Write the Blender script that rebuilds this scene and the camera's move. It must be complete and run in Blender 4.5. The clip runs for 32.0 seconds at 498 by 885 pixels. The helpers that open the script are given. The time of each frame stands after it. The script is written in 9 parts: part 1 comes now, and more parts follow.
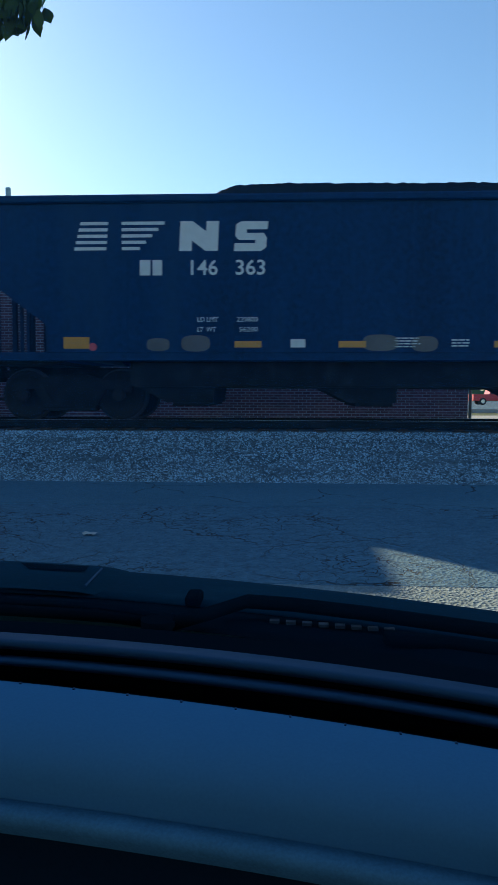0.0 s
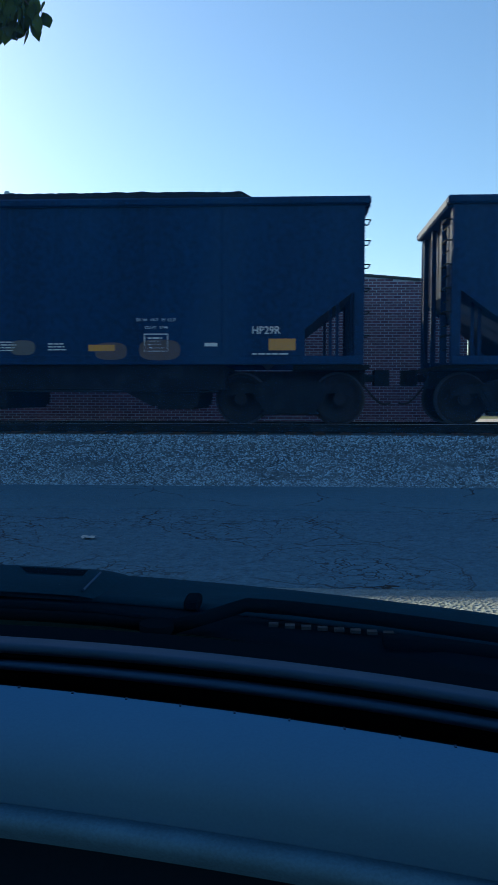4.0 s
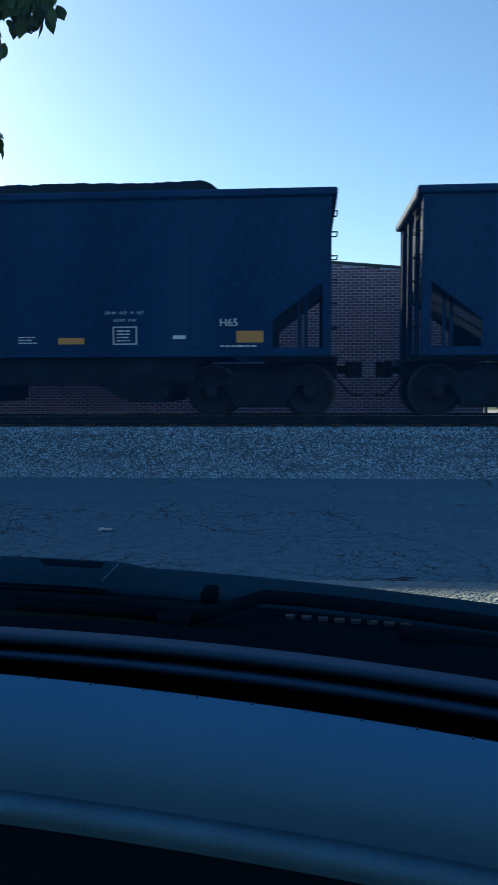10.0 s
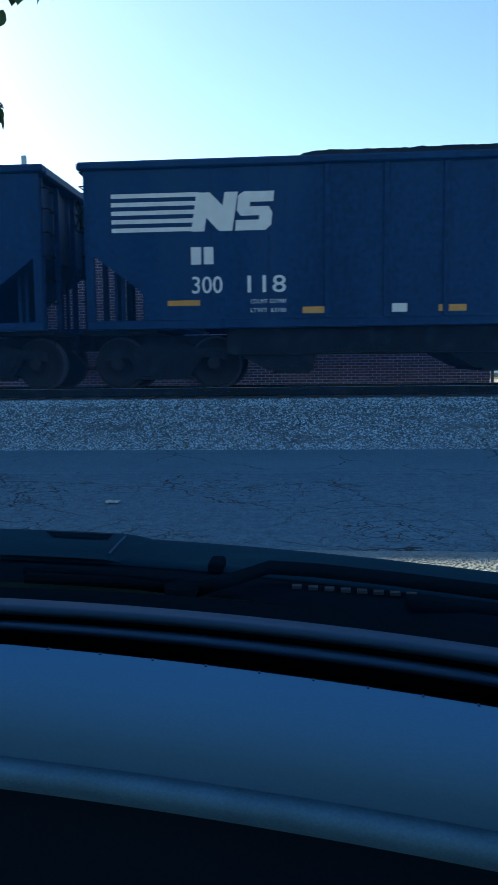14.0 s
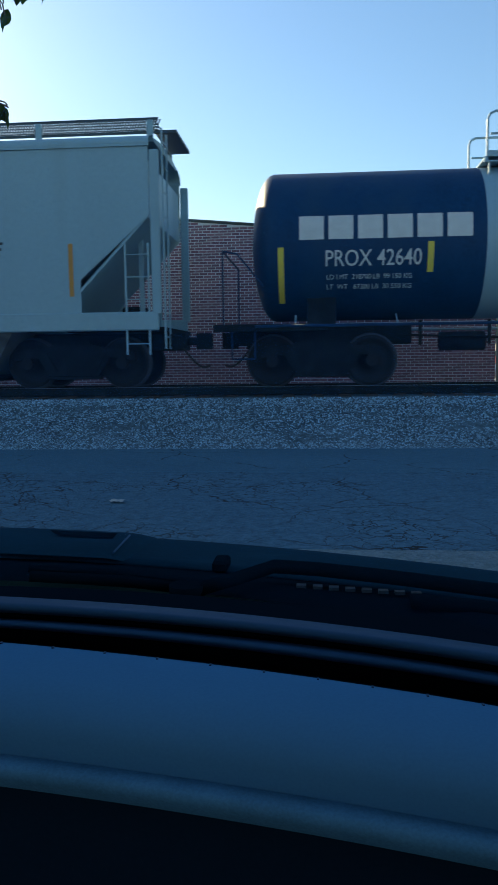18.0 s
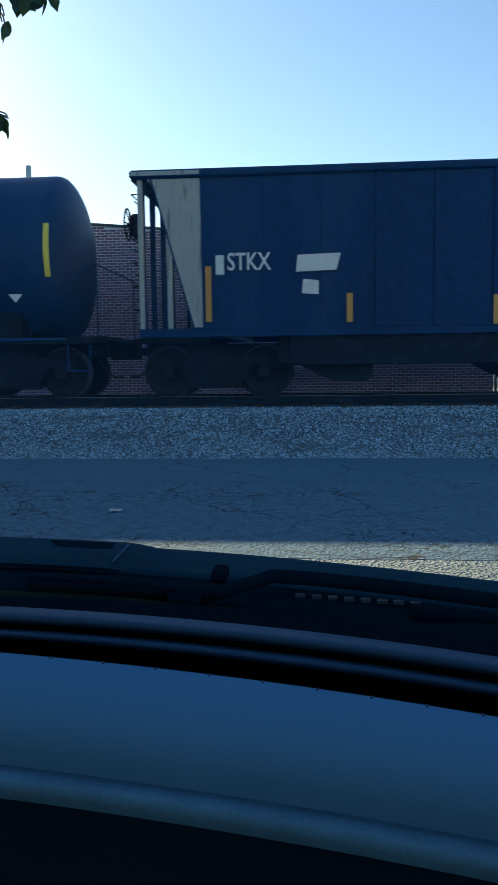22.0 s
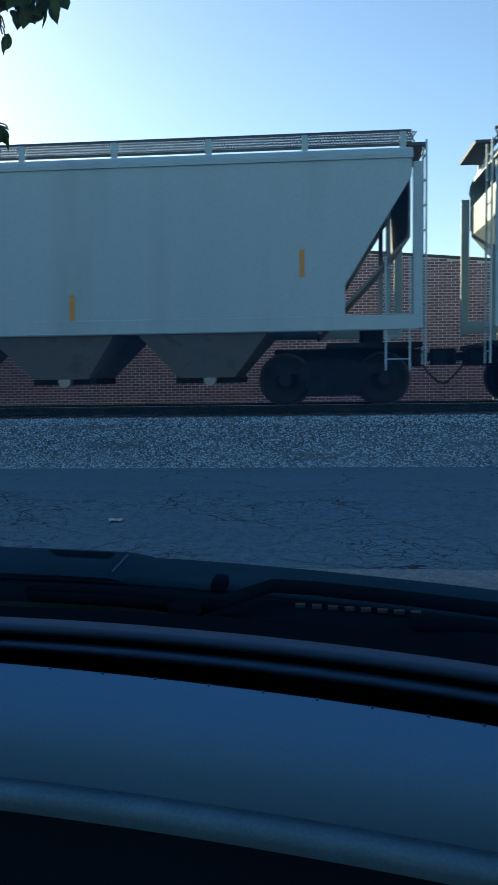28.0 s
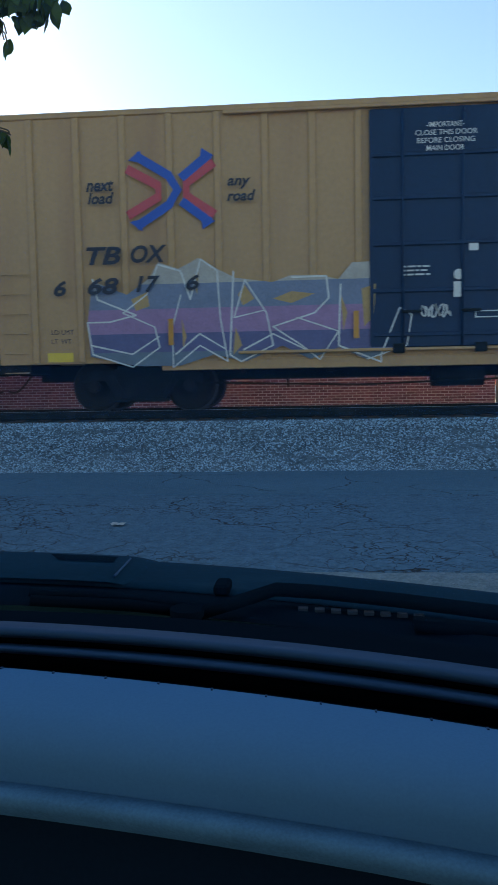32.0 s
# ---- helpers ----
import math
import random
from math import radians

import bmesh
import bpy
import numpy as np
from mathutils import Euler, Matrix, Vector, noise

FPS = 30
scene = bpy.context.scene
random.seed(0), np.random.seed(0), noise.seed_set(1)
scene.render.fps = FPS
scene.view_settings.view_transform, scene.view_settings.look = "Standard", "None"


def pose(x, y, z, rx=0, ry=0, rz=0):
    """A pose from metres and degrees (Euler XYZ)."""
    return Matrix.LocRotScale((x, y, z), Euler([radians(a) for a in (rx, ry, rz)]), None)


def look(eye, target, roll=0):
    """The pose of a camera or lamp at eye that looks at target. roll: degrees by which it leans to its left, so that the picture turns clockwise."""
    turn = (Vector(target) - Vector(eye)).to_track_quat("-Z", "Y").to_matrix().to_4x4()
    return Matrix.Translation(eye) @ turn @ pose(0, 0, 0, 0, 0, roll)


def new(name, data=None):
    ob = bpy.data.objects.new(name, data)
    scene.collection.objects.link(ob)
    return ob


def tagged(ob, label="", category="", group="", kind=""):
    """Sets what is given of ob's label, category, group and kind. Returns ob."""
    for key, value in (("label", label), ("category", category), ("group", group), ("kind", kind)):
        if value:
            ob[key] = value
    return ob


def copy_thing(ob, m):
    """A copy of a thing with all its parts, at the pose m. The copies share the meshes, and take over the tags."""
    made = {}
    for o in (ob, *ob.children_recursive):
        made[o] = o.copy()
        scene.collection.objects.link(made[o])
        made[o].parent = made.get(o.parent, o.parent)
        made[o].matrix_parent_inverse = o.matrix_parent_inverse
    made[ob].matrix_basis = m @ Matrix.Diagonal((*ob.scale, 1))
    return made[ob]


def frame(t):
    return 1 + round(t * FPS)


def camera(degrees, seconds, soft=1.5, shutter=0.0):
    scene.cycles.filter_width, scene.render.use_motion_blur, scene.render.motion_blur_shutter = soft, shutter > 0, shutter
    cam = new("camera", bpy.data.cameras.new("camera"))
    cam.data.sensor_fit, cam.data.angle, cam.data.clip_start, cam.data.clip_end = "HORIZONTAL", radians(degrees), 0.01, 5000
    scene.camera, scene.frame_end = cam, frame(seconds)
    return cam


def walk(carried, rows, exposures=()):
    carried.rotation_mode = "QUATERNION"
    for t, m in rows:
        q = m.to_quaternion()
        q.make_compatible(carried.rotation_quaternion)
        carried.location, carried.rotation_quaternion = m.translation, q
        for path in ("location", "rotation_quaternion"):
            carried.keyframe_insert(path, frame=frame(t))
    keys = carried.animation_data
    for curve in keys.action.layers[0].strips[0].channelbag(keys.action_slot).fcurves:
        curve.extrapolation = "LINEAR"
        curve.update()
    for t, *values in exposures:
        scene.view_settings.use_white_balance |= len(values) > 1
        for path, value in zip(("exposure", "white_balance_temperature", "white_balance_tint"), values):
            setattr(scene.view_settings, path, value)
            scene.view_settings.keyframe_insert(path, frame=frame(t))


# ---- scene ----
# ---- camera ----
EYE = (0.0, 0.0, 1.25)
# seconds, yaw, pitch of a phone held still behind the windscreen
LOOK = [
    (0, 3.07, -3.64), (0.5, 3.11, -3.72), (1, 3.19, -3.64), (1.5, 3.19, -3.56), (2, 3.19, -3.56), 
    (2.5, 3.19, -3.52), (3, 3.19, -3.43), (3.5, 3.07, -3.43), (4, 2.98, -3.39), (4.5, 2.94, -3.39), 
    (6.5, 2.94, -3.31), (7, 3.11, -3.31), (7.5, 3.19, -3.27), (8, 3.76, -3.39), (8.5, 3.92, -3.56), 
    (9, 4.00, -3.76), (9.5, 4.00, -3.88), (10, 4.13, -3.96), (10.5, 3.92, -3.88), (11, 4.00, -4.33), 
    (11.5, 4.00, -5.55), (12, 4.04, -5.75), (12.5, 4.04, -5.99), (13, 4.17, -5.99), (13.5, 4.37, -5.99), 
    (15.5, 4.62, -6.20), (16, 4.62, -6.24), (16.5, 4.74, -6.12), (17, 4.74, -6.08), (17.5, 4.82, -6.12), 
    (18, 4.82, -6.08), (18.5, 4.74, -5.87), (19, 4.70, -5.83), (19.5, 4.74, -5.63), (20, 4.74, -5.63), 
    (20.5, 4.82, -5.63), (21, 4.86, -5.71), (21.5, 4.82, -5.51), (22, 4.74, -5.39), (22.5, 4.82, -5.30), 
    (23, 4.82, -5.30), (23.5, 4.82, -5.30), (24, 4.82, -5.26), (24.5, 4.74, -5.18), (25, 4.82, -5.18), 
    (25.5, 4.82, -5.06), (26, 4.74, -4.90), (26.5, 4.70, -4.78), (28.5, 4.70, -4.66), (29, 4.62, -4.49), 
    (29.5, 4.49, -4.45), (30, 4.45, -4.25), (30.5, 4.45, -4.33), (31, 4.57, -4.37), (31.5, 4.70, -4.33), 
    (32, 4.86, -4.45), 
]
ROLLS = ((0, -0.15), (4.5, -0.1), (6.5, -0.05), (9, 0.1), (11, 0.3), (11.5, 0.55), (13.5, 0.65), (16, 0.8), (20, 0.65), (26, 0.75), (30, 0.85), (32, 1.0))
cam = camera(34.98, 32.0, soft=1.3, shutter=0.06)
walk(cam, [(t, pose(*EYE, 90 + p, float(np.interp(t, [a for a, _ in ROLLS], [b for _, b in ROLLS])), y)) for t, y, p in LOOK],
     exposures=[(0, 1.06, 5160, 7), (8, 1.08, 5160, 7), (11, 1.08, 5130, 7), (13.5, 1.36, 5230, 7), (15.4, 1.85, 5620, 11), (16.6, 1.85, 5620, 11), (17.4, 1.1, 5400, 7), (18.5, 1.12, 5440, 7), (19.2, 1.29, 5480, 7), (19.7, 1.79, 5810, 11), (20.3, 1.79, 5810, 11), (20.8, 1.38, 5860, 8), (22, 1.33, 5590, 7), (24.3, 1.08, 5750, 7), (26, 1.08, 5740, 7), (27, 1.2, 5720, 7), (29.5, 1.37, 5600, 7), (30.2, 1.32, 5560, 7), (30.9, 1.82, 6000, 10), (32, 1.74, 6100, 10)])

# ---- light ----
SUN_AZ, SUN_EL = 39.5, 22.2
world = bpy.data.worlds.new("sky")
scene.world = world
world.use_nodes = True
wn = world.node_tree.nodes
sky = wn.new("ShaderNodeTexSky")
sky.sky_type = "NISHITA"
sky.sun_disc = False
sky.sun_elevation, sky.sun_rotation = radians(SUN_EL), radians(-SUN_AZ)
sky.air_density, sky.dust_density, sky.ozone_density = 1.2, 0.5, 1.0
world.node_tree.links.new(sky.outputs[0], wn["Background"].inputs[0])
wn["Background"].inputs[1].default_value = 0.066
sun = new("sun", bpy.data.lights.new("sun", "SUN"))
sun.data.energy, sun.data.angle, sun.data.color = 5.0, radians(0.53), (1.0, 0.7, 0.37)
sun.matrix_world = look((-50 * math.sin(radians(SUN_AZ)), 50 * math.cos(radians(SUN_AZ)), 50 * math.tan(radians(SUN_EL))), (0, 0, 0))

# ---- mesh helpers ----
class M:
    """Vertices and faces of one part."""

    def __init__(self):
        self.v, self.f, self.s = [], [], []

    def add(self, vs, fs, smooth=False):
        n = len(self.v)
        self.v += [tuple(p) for p in vs]
        self.f += [tuple(i + n for i in q) for q in fs]
        self.s += [smooth] * len(fs)
        return self

    def box(self, x0, x1, y0, y1, z0, z1, c=0.0):
        if c <= 0:
            vs = [(x, y, z) for x in (x0, x1) for y in (y0, y1) for z in (z0, z1)]
            return self.add(vs, [(0, 1, 3, 2), (4, 6, 7, 5), (0, 4, 5, 1), (2, 3, 7, 6), (0, 2, 6, 4), (1, 5, 7, 3)])
        # chamfered: two inset rings on every side
        xs, ys, zs = (x0, x1), (y0, y1), (z0, z1)
        vs, at = [], {}
        for i in (0, 1):
            for j in (0, 1):
                for k in (0, 1):
                    for a in range(3):
                        d = [c if q != a else 0.0 for q in range(3)]
                        at[i, j, k, a] = len(vs)
                        vs.append((xs[i] + d[0] * (1, -1)[i], ys[j] + d[1] * (1, -1)[j], zs[k] + d[2] * (1, -1)[k]))
        g = lambda i, j, k, a: at[i, j, k, a]
        fs = []
        for s in (0, 1):
            fs += [(g(s, 0, 0, 0), g(s, 1, 0, 0), g(s, 1, 1, 0), g(s, 0, 1, 0))]
            fs += [(g(0, s, 0, 1), g(1, s, 0, 1), g(1, s, 1, 1), g(0, s, 1, 1))]
            fs += [(g(0, 0, s, 2), g(1, 0, s, 2), g(1, 1, s, 2), g(0, 1, s, 2))]
            for r in (0, 1):
                fs += [(g(s, r, 0, 0), g(s, r, 1, 0), g(s, r, 1, 1), g(s, r, 0, 1))]
                fs += [(g(s, 0, r, 0), g(s, 1, r, 0), g(s, 1, r, 2), g(s, 0, r, 2))]
                fs += [(g(0, s, r, 1), g(1, s, r, 1), g(1, s, r, 2), g(0, s, r, 2))]
        fs += [(g(i, j, k, 0), g(i, j, k, 1), g(i, j, k, 2)) for i in (0, 1) for j in (0, 1) for k in (0, 1)]
        return self.add(vs, fs)

    def prism(self, poly, y0, y1, axis="y"):
        """poly: outline in (x, z), run from y0 to y1 (axis x: outline in (y, z); axis z: in (x, y))."""
        n = len(poly)
        put = {"y": lambda a, b, c: (a, c, b), "x": lambda a, b, c: (c, a, b), "z": lambda a, b, c: (a, b, c)}[axis]
        vs = [put(a, b, y0) for a, b in poly] + [put(a, b, y1) for a, b in poly]
        fs = [tuple(range(n)), tuple(range(2 * n - 1, n - 1, -1))]
        fs += [(i, (i + 1) % n, n + (i + 1) % n, n + i) for i in range(n)]
        return self.add(vs, fs)

    def rod(self, p, q, r, n=8, r2=None, caps=True):
        p, q = Vector(p), Vector(q)
        d = (q - p).normalized()
        a = d.orthogonal().normalized()
        b = d.cross(a)
        r2 = r if r2 is None else r2
        ring = [(math.cos(2 * math.pi * i / n), math.sin(2 * math.pi * i / n)) for i in range(n)]
        vs = [p + (a * u + b * w) * r for u, w in ring] + [q + (a * u + b * w) * r2 for u, w in ring]
        self.add(vs, [(i, (i + 1) % n, n + (i + 1) % n, n + i) for i in range(n)], n > 6)
        if caps:
            k = len(self.v)
            self.f += [tuple(range(k - 2 * n, k - n)), tuple(range(k - 1, k - n - 1, -1))]
            self.s += [False, False]
        return self

    def path(self, pts, r, n=6):
        for p, q in zip(pts, pts[1:]):
            self.rod(p, q, r, n)
        return self

    def rings(self, rows, closed=False, smooth=True, caps=False):
        """A skin over rows of points, all of one length; closed: each row is a loop."""
        n = len(rows[0])
        vs = [p for row in rows for p in row]
        m = n if closed else n - 1
        fs = [(r * n + i, r * n + (i + 1) % n, (r + 1) * n + (i + 1) % n, (r + 1) * n + i) for r in range(len(rows) - 1) for i in range(m)]
        self.add(vs, fs, smooth)
        if caps:
            k = len(self.v) - len(vs)
            self.f += [tuple(range(k, k + n)), tuple(range(k + len(vs) - 1, k + len(vs) - n - 1, -1))]
            self.s += [False, False]
        return self

    def mesh(self, name, mat):
        me = bpy.data.meshes.new(name)
        me.from_pydata(self.v, [], self.f)
        me.polygons.foreach_set("use_smooth", self.s)
        bm = bmesh.new()
        bm.from_mesh(me)
        bmesh.ops.recalc_face_normals(bm, faces=bm.faces)
        bm.to_mesh(me)
        bm.free()
        me.materials.append(mat)
        return me


def part(name, m, mat, parent=None, label=""):
    """One mesh object, under a thing or a part. m: an M, or a mesh that is shared."""
    me = m.mesh(name, mat) if isinstance(m, M) else m
    ob = new(name, me)
    ob.parent = parent
    return tagged(ob, label) if label else ob


def thing(name, at, label, category, group="", kind=""):
    ob = new(name)
    ob.empty_display_size = 0.2
    ob.matrix_basis = at
    return tagged(ob, label, category, group, kind)


# ---- materials ----
def mat(name, colour, rough=0.6, metal=0.0, vary=0.15, scale=3.0, fine=60.0, bump=0.1, dirt=None, dirt_amount=0.0, streak=False, spec=0.5, rand=0.0):
    """Paint or stone with stains, grain and relief. dirt: a second colour in patches; streak: the patches run down."""
    m = bpy.data.materials.new(name)
    m.use_nodes = True
    n, l = m.node_tree.nodes, m.node_tree.links
    b = n["Principled BSDF"]
    b.inputs["Roughness"].default_value, b.inputs["Metallic"].default_value = rough, metal
    b.inputs["Specular IOR Level"].default_value = spec
    co = n.new("ShaderNodeTexCoord")
    big, small = n.new("ShaderNodeTexNoise"), n.new("ShaderNodeTexNoise")
    big.inputs["Scale"].default_value, small.inputs["Scale"].default_value = scale, fine
    big.inputs["Detail"].default_value, small.inputs["Detail"].default_value = 5.0, 3.0
    if streak:
        sq = n.new("ShaderNodeMapping")
        sq.inputs["Scale"].default_value = (1.0, 1.0, 0.12)
        l.new(co.outputs["Object"], sq.inputs[0])
        l.new(sq.outputs[0], big.inputs["Vector"])
    else:
        l.new(co.outputs["Object"], big.inputs["Vector"])
    l.new(co.outputs["Object"], small.inputs["Vector"])
    hsv = n.new("ShaderNodeHueSaturation")
    hsv.inputs["Color"].default_value = (*colour, 1)
    add = n.new("ShaderNodeMath")
    add.operation = "ADD"
    l.new(big.outputs["Fac"], add.inputs[0])
    l.new(small.outputs["Fac"], add.inputs[1])
    rng = n.new("ShaderNodeMapRange")
    rng.inputs["From Min"].default_value, rng.inputs["From Max"].default_value = 0.6, 1.4
    rng.inputs["To Min"].default_value, rng.inputs["To Max"].default_value = 1 - vary, 1 + vary
    l.new(add.outputs[0], rng.inputs["Value"])
    if rand:
        info = n.new("ShaderNodeObjectInfo")
        r2 = n.new("ShaderNodeMapRange")
        r2.inputs["To Min"].default_value, r2.inputs["To Max"].default_value = 1 - rand, 1 + rand
        l.new(info.outputs["Random"], r2.inputs["Value"])
        mul = n.new("ShaderNodeMath")
        mul.operation = "MULTIPLY"
        l.new(rng.outputs[0], mul.inputs[0])
        l.new(r2.outputs[0], mul.inputs[1])
        l.new(mul.outputs[0], hsv.inputs["Value"])
    else:
        l.new(rng.outputs[0], hsv.inputs["Value"])
    col = hsv.outputs[0]
    if dirt:
        mix = n.new("ShaderNodeMix")
        mix.data_type = "RGBA"
        ramp = n.new("ShaderNodeMapRange")
        ramp.inputs["From Min"].default_value, ramp.inputs["From Max"].default_value = 0.72 - 0.45 * dirt_amount, 0.85 - 0.25 * dirt_amount
        l.new(big.outputs["Fac"], ramp.inputs["Value"])
        l.new(ramp.outputs[0], mix.inputs["Factor"])
        l.new(col, mix.inputs[6])
        mix.inputs[7].default_value = (*dirt, 1)
        col = mix.outputs[2]
    l.new(col, b.inputs["Base Color"])
    if bump:
        bp = n.new("ShaderNodeBump")
        bp.inputs["Strength"].default_value, bp.inputs["Distance"].default_value = bump, 0.01
        l.new(small.outputs["Fac"], bp.inputs["Height"])
        l.new(bp.outputs[0], b.inputs["Normal"])
    return m


# Blue of the open-sky shade is mixed into the cars' black.
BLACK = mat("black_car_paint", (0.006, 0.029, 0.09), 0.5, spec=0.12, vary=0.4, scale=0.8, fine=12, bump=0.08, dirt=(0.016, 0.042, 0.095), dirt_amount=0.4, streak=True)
UNDER = mat("grimy_black_steel", (0.009, 0.0135, 0.018), 0.85, vary=0.45, scale=4, fine=40, bump=0.3, dirt=(0.022, 0.026, 0.03), dirt_amount=0.4, spec=0.15)
GREY = mat("grey_car_paint", (0.29, 0.42, 0.48), 0.5, vary=0.09, scale=0.9, fine=14, bump=0.04, dirt=(0.24, 0.33, 0.36), dirt_amount=0.42, streak=True)
WHITE = mat("white_tank_paint", (0.3, 0.42, 0.49), 0.42, vary=0.07, scale=1.0, fine=16, bump=0.03, dirt=(0.24, 0.31, 0.34), dirt_amount=0.38, streak=True)
YELLOW = mat("faded_yellow_paint", (0.43, 0.26, 0.115), 0.6, vary=0.14, scale=1.0, fine=14, bump=0.06, dirt=(0.3, 0.16, 0.075), dirt_amount=0.42, streak=True)
BROWN = mat("oxide_brown_paint", (0.14, 0.05, 0.055), 0.6, vary=0.28, scale=1.1, fine=14, bump=0.06, dirt=(0.085, 0.042, 0.05), dirt_amount=0.42, streak=True)
MAROON = mat("maroon_paint", (0.102, 0.023, 0.052), 0.55, vary=0.3, scale=1.1, fine=14, bump=0.06, dirt=(0.14, 0.075, 0.075), dirt_amount=0.4, streak=True)
NAVY = mat("dark_door_paint", (0.011, 0.03, 0.072), 0.5, spec=0.2, vary=0.25, scale=1.1, fine=14, bump=0.06, dirt=(0.03, 0.045, 0.07), dirt_amount=0.3, streak=True)
RUST = mat("rusty_steel", (0.06, 0.035, 0.025), 0.85, vary=0.4, scale=6, fine=50, bump=0.3)
STEEL = mat("worn_rail_steel", (0.3, 0.3, 0.3), 0.35, metal=0.9, vary=0.2, scale=5, fine=80, bump=0.05)
COAL = mat("coal", (0.006, 0.011, 0.017), 0.75, spec=0.15, vary=0.5, scale=6, fine=30, bump=0.8)
LETTER = mat("white_stencil_paint", (0.62, 0.62, 0.6), 0.6, vary=0.12, scale=8, fine=60, bump=0.02)
DARKLET = mat("black_stencil_paint", (0.014, 0.019, 0.034), 0.6, vary=0.2, scale=8, fine=60, bump=0.02)
AMBER = mat("yellow_reflective_tape", (0.5, 0.235, 0.03), 0.4, vary=0.1, scale=8, fine=60, bump=0.02)

# ---- ground, road, track ----
RAIL_Z = 0.735
TRACK_Y = 15.2


def ground_mat(name, colours, scales, bump, cracks=None, rough=0.92):
    """Loose or paved ground: two noises, a pebble grain, and cracks where asked for."""
    m = bpy.data.materials.new(name)
    m.use_nodes = True
    n, l = m.node_tree.nodes, m.node_tree.links
    b = n["Principled BSDF"]
    b.inputs["Roughness"].default_value = rough
    b.inputs["Specular IOR Level"].default_value = 0.25
    co = n.new("ShaderNodeTexCoord")
    big, fine, peb = n.new("ShaderNodeTexNoise"), n.new("ShaderNodeTexNoise"), n.new("ShaderNodeTexVoronoi")
    for t, s in ((big, scales[0]), (fine, scales[1]), (peb, scales[2])):
        t.inputs["Scale"].default_value = s
        l.new(co.outputs["Object"], t.inputs["Vector"])
    big.inputs["Detail"].default_value = 6
    fine.inputs["Detail"].default_value = 4
    ramp = n.new("ShaderNodeValToRGB")
    ramp.color_ramp.elements[0].position, ramp.color_ramp.elements[1].position = 0.3, 0.7
    ramp.color_ramp.elements[0].color, ramp.color_ramp.elements[1].color = (*colours[0], 1), (*colours[1], 1)
    mixv = n.new("ShaderNodeMath")
    mixv.operation = "MULTIPLY_ADD"
    mixv.inputs[1].default_value = 0.55
    l.new(big.outputs["Fac"], mixv.inputs[0])
    half = n.new("ShaderNodeMath")
    half.operation = "MULTIPLY"
    half.inputs[1].default_value = 0.45
    l.new(fine.outputs["Fac"], half.inputs[0])
    l.new(half.outputs[0], mixv.inputs[2])
    l.new(mixv.outputs[0], ramp.inputs[0])
    grain = n.new("ShaderNodeMix")
    grain.data_type, grain.blend_type = "RGBA", "MULTIPLY"
    grain.inputs["Factor"].default_value = 0.55
    l.new(ramp.outputs[0], grain.inputs[6])
    l.new(peb.outputs["Color"], grain.inputs[7])
    bw = n.new("ShaderNodeRGBToBW")
    l.new(peb.outputs["Color"], bw.inputs[0])
    lift = n.new("ShaderNodeMapRange")
    lift.inputs["To Min"].default_value, lift.inputs["To Max"].default_value = 0.55, 1.35
    l.new(bw.outputs[0], lift.inputs["Value"])
    l.new(lift.outputs[0], grain.inputs[7])
    col = grain.outputs[2]
    height = peb.outputs["Distance"]
    if cracks:
        warp = n.new("ShaderNodeTexNoise")
        warp.inputs["Scale"].default_value, warp.inputs["Detail"].default_value = 1.4, 5
        l.new(co.outputs["Object"], warp.inputs["Vector"])
        shift = n.new("ShaderNodeMix")
        shift.data_type, shift.blend_type = "RGBA", "LINEAR_LIGHT"
        shift.inputs["Factor"].default_value = 0.35
        l.new(co.outputs["Object"], shift.inputs[6])
        l.new(warp.outputs["Color"], shift.inputs[7])
        for sc, wid, patchy in cracks:
            v = n.new("ShaderNodeTexVoronoi")
            v.feature = "DISTANCE_TO_EDGE"
            v.inputs["Scale"].default_value = sc
            l.new(shift.outputs[2], v.inputs["Vector"])
            cut = n.new("ShaderNodeMapRange")
            cut.inputs["From Min"].default_value, cut.inputs["From Max"].default_value = wid * 0.3, wid
            l.new(v.outputs["Distance"], cut.inputs["Value"])
            where = n.new("ShaderNodeMapRange")
            where.inputs["From Min"].default_value, where.inputs["From Max"].default_value = patchy, patchy + 0.12
            l.new(big.outputs["Fac"], where.inputs["Value"])
            op = n.new("ShaderNodeMath")
            op.operation = "MAXIMUM"
            inv = n.new("ShaderNodeMath")
            inv.operation = "SUBTRACT"
            inv.inputs[0].default_value = 1.0
            l.new(where.outputs[0], inv.inputs[1])
            l.new(cut.outputs[0], op.inputs[0])
            l.new(inv.outputs[0], op.inputs[1])
            dark = n.new("ShaderNodeMix")
            dark.data_type = "RGBA"
            dark.inputs[6].default_value = (0.012, 0.012, 0.012, 1)
            l.new(op.outputs[0], dark.inputs["Factor"])
            l.new(col, dark.inputs[7])
            col = dark.outputs[2]
            hm = n.new("ShaderNodeMath")
            hm.operation = "MULTIPLY"
            l.new(height, hm.inputs[0])
            l.new(op.outputs[0], hm.inputs[1])
            height = hm.outputs[0]
    l.new(col, b.inputs["Base Color"])
    bp = n.new("ShaderNodeBump")
    bp.inputs["Strength"].default_value, bp.inputs["Distance"].default_value = bump, 0.02
    l.new(height, bp.inputs["Height"])
    l.new(bp.outputs[0], b.inputs["Normal"])
    return m


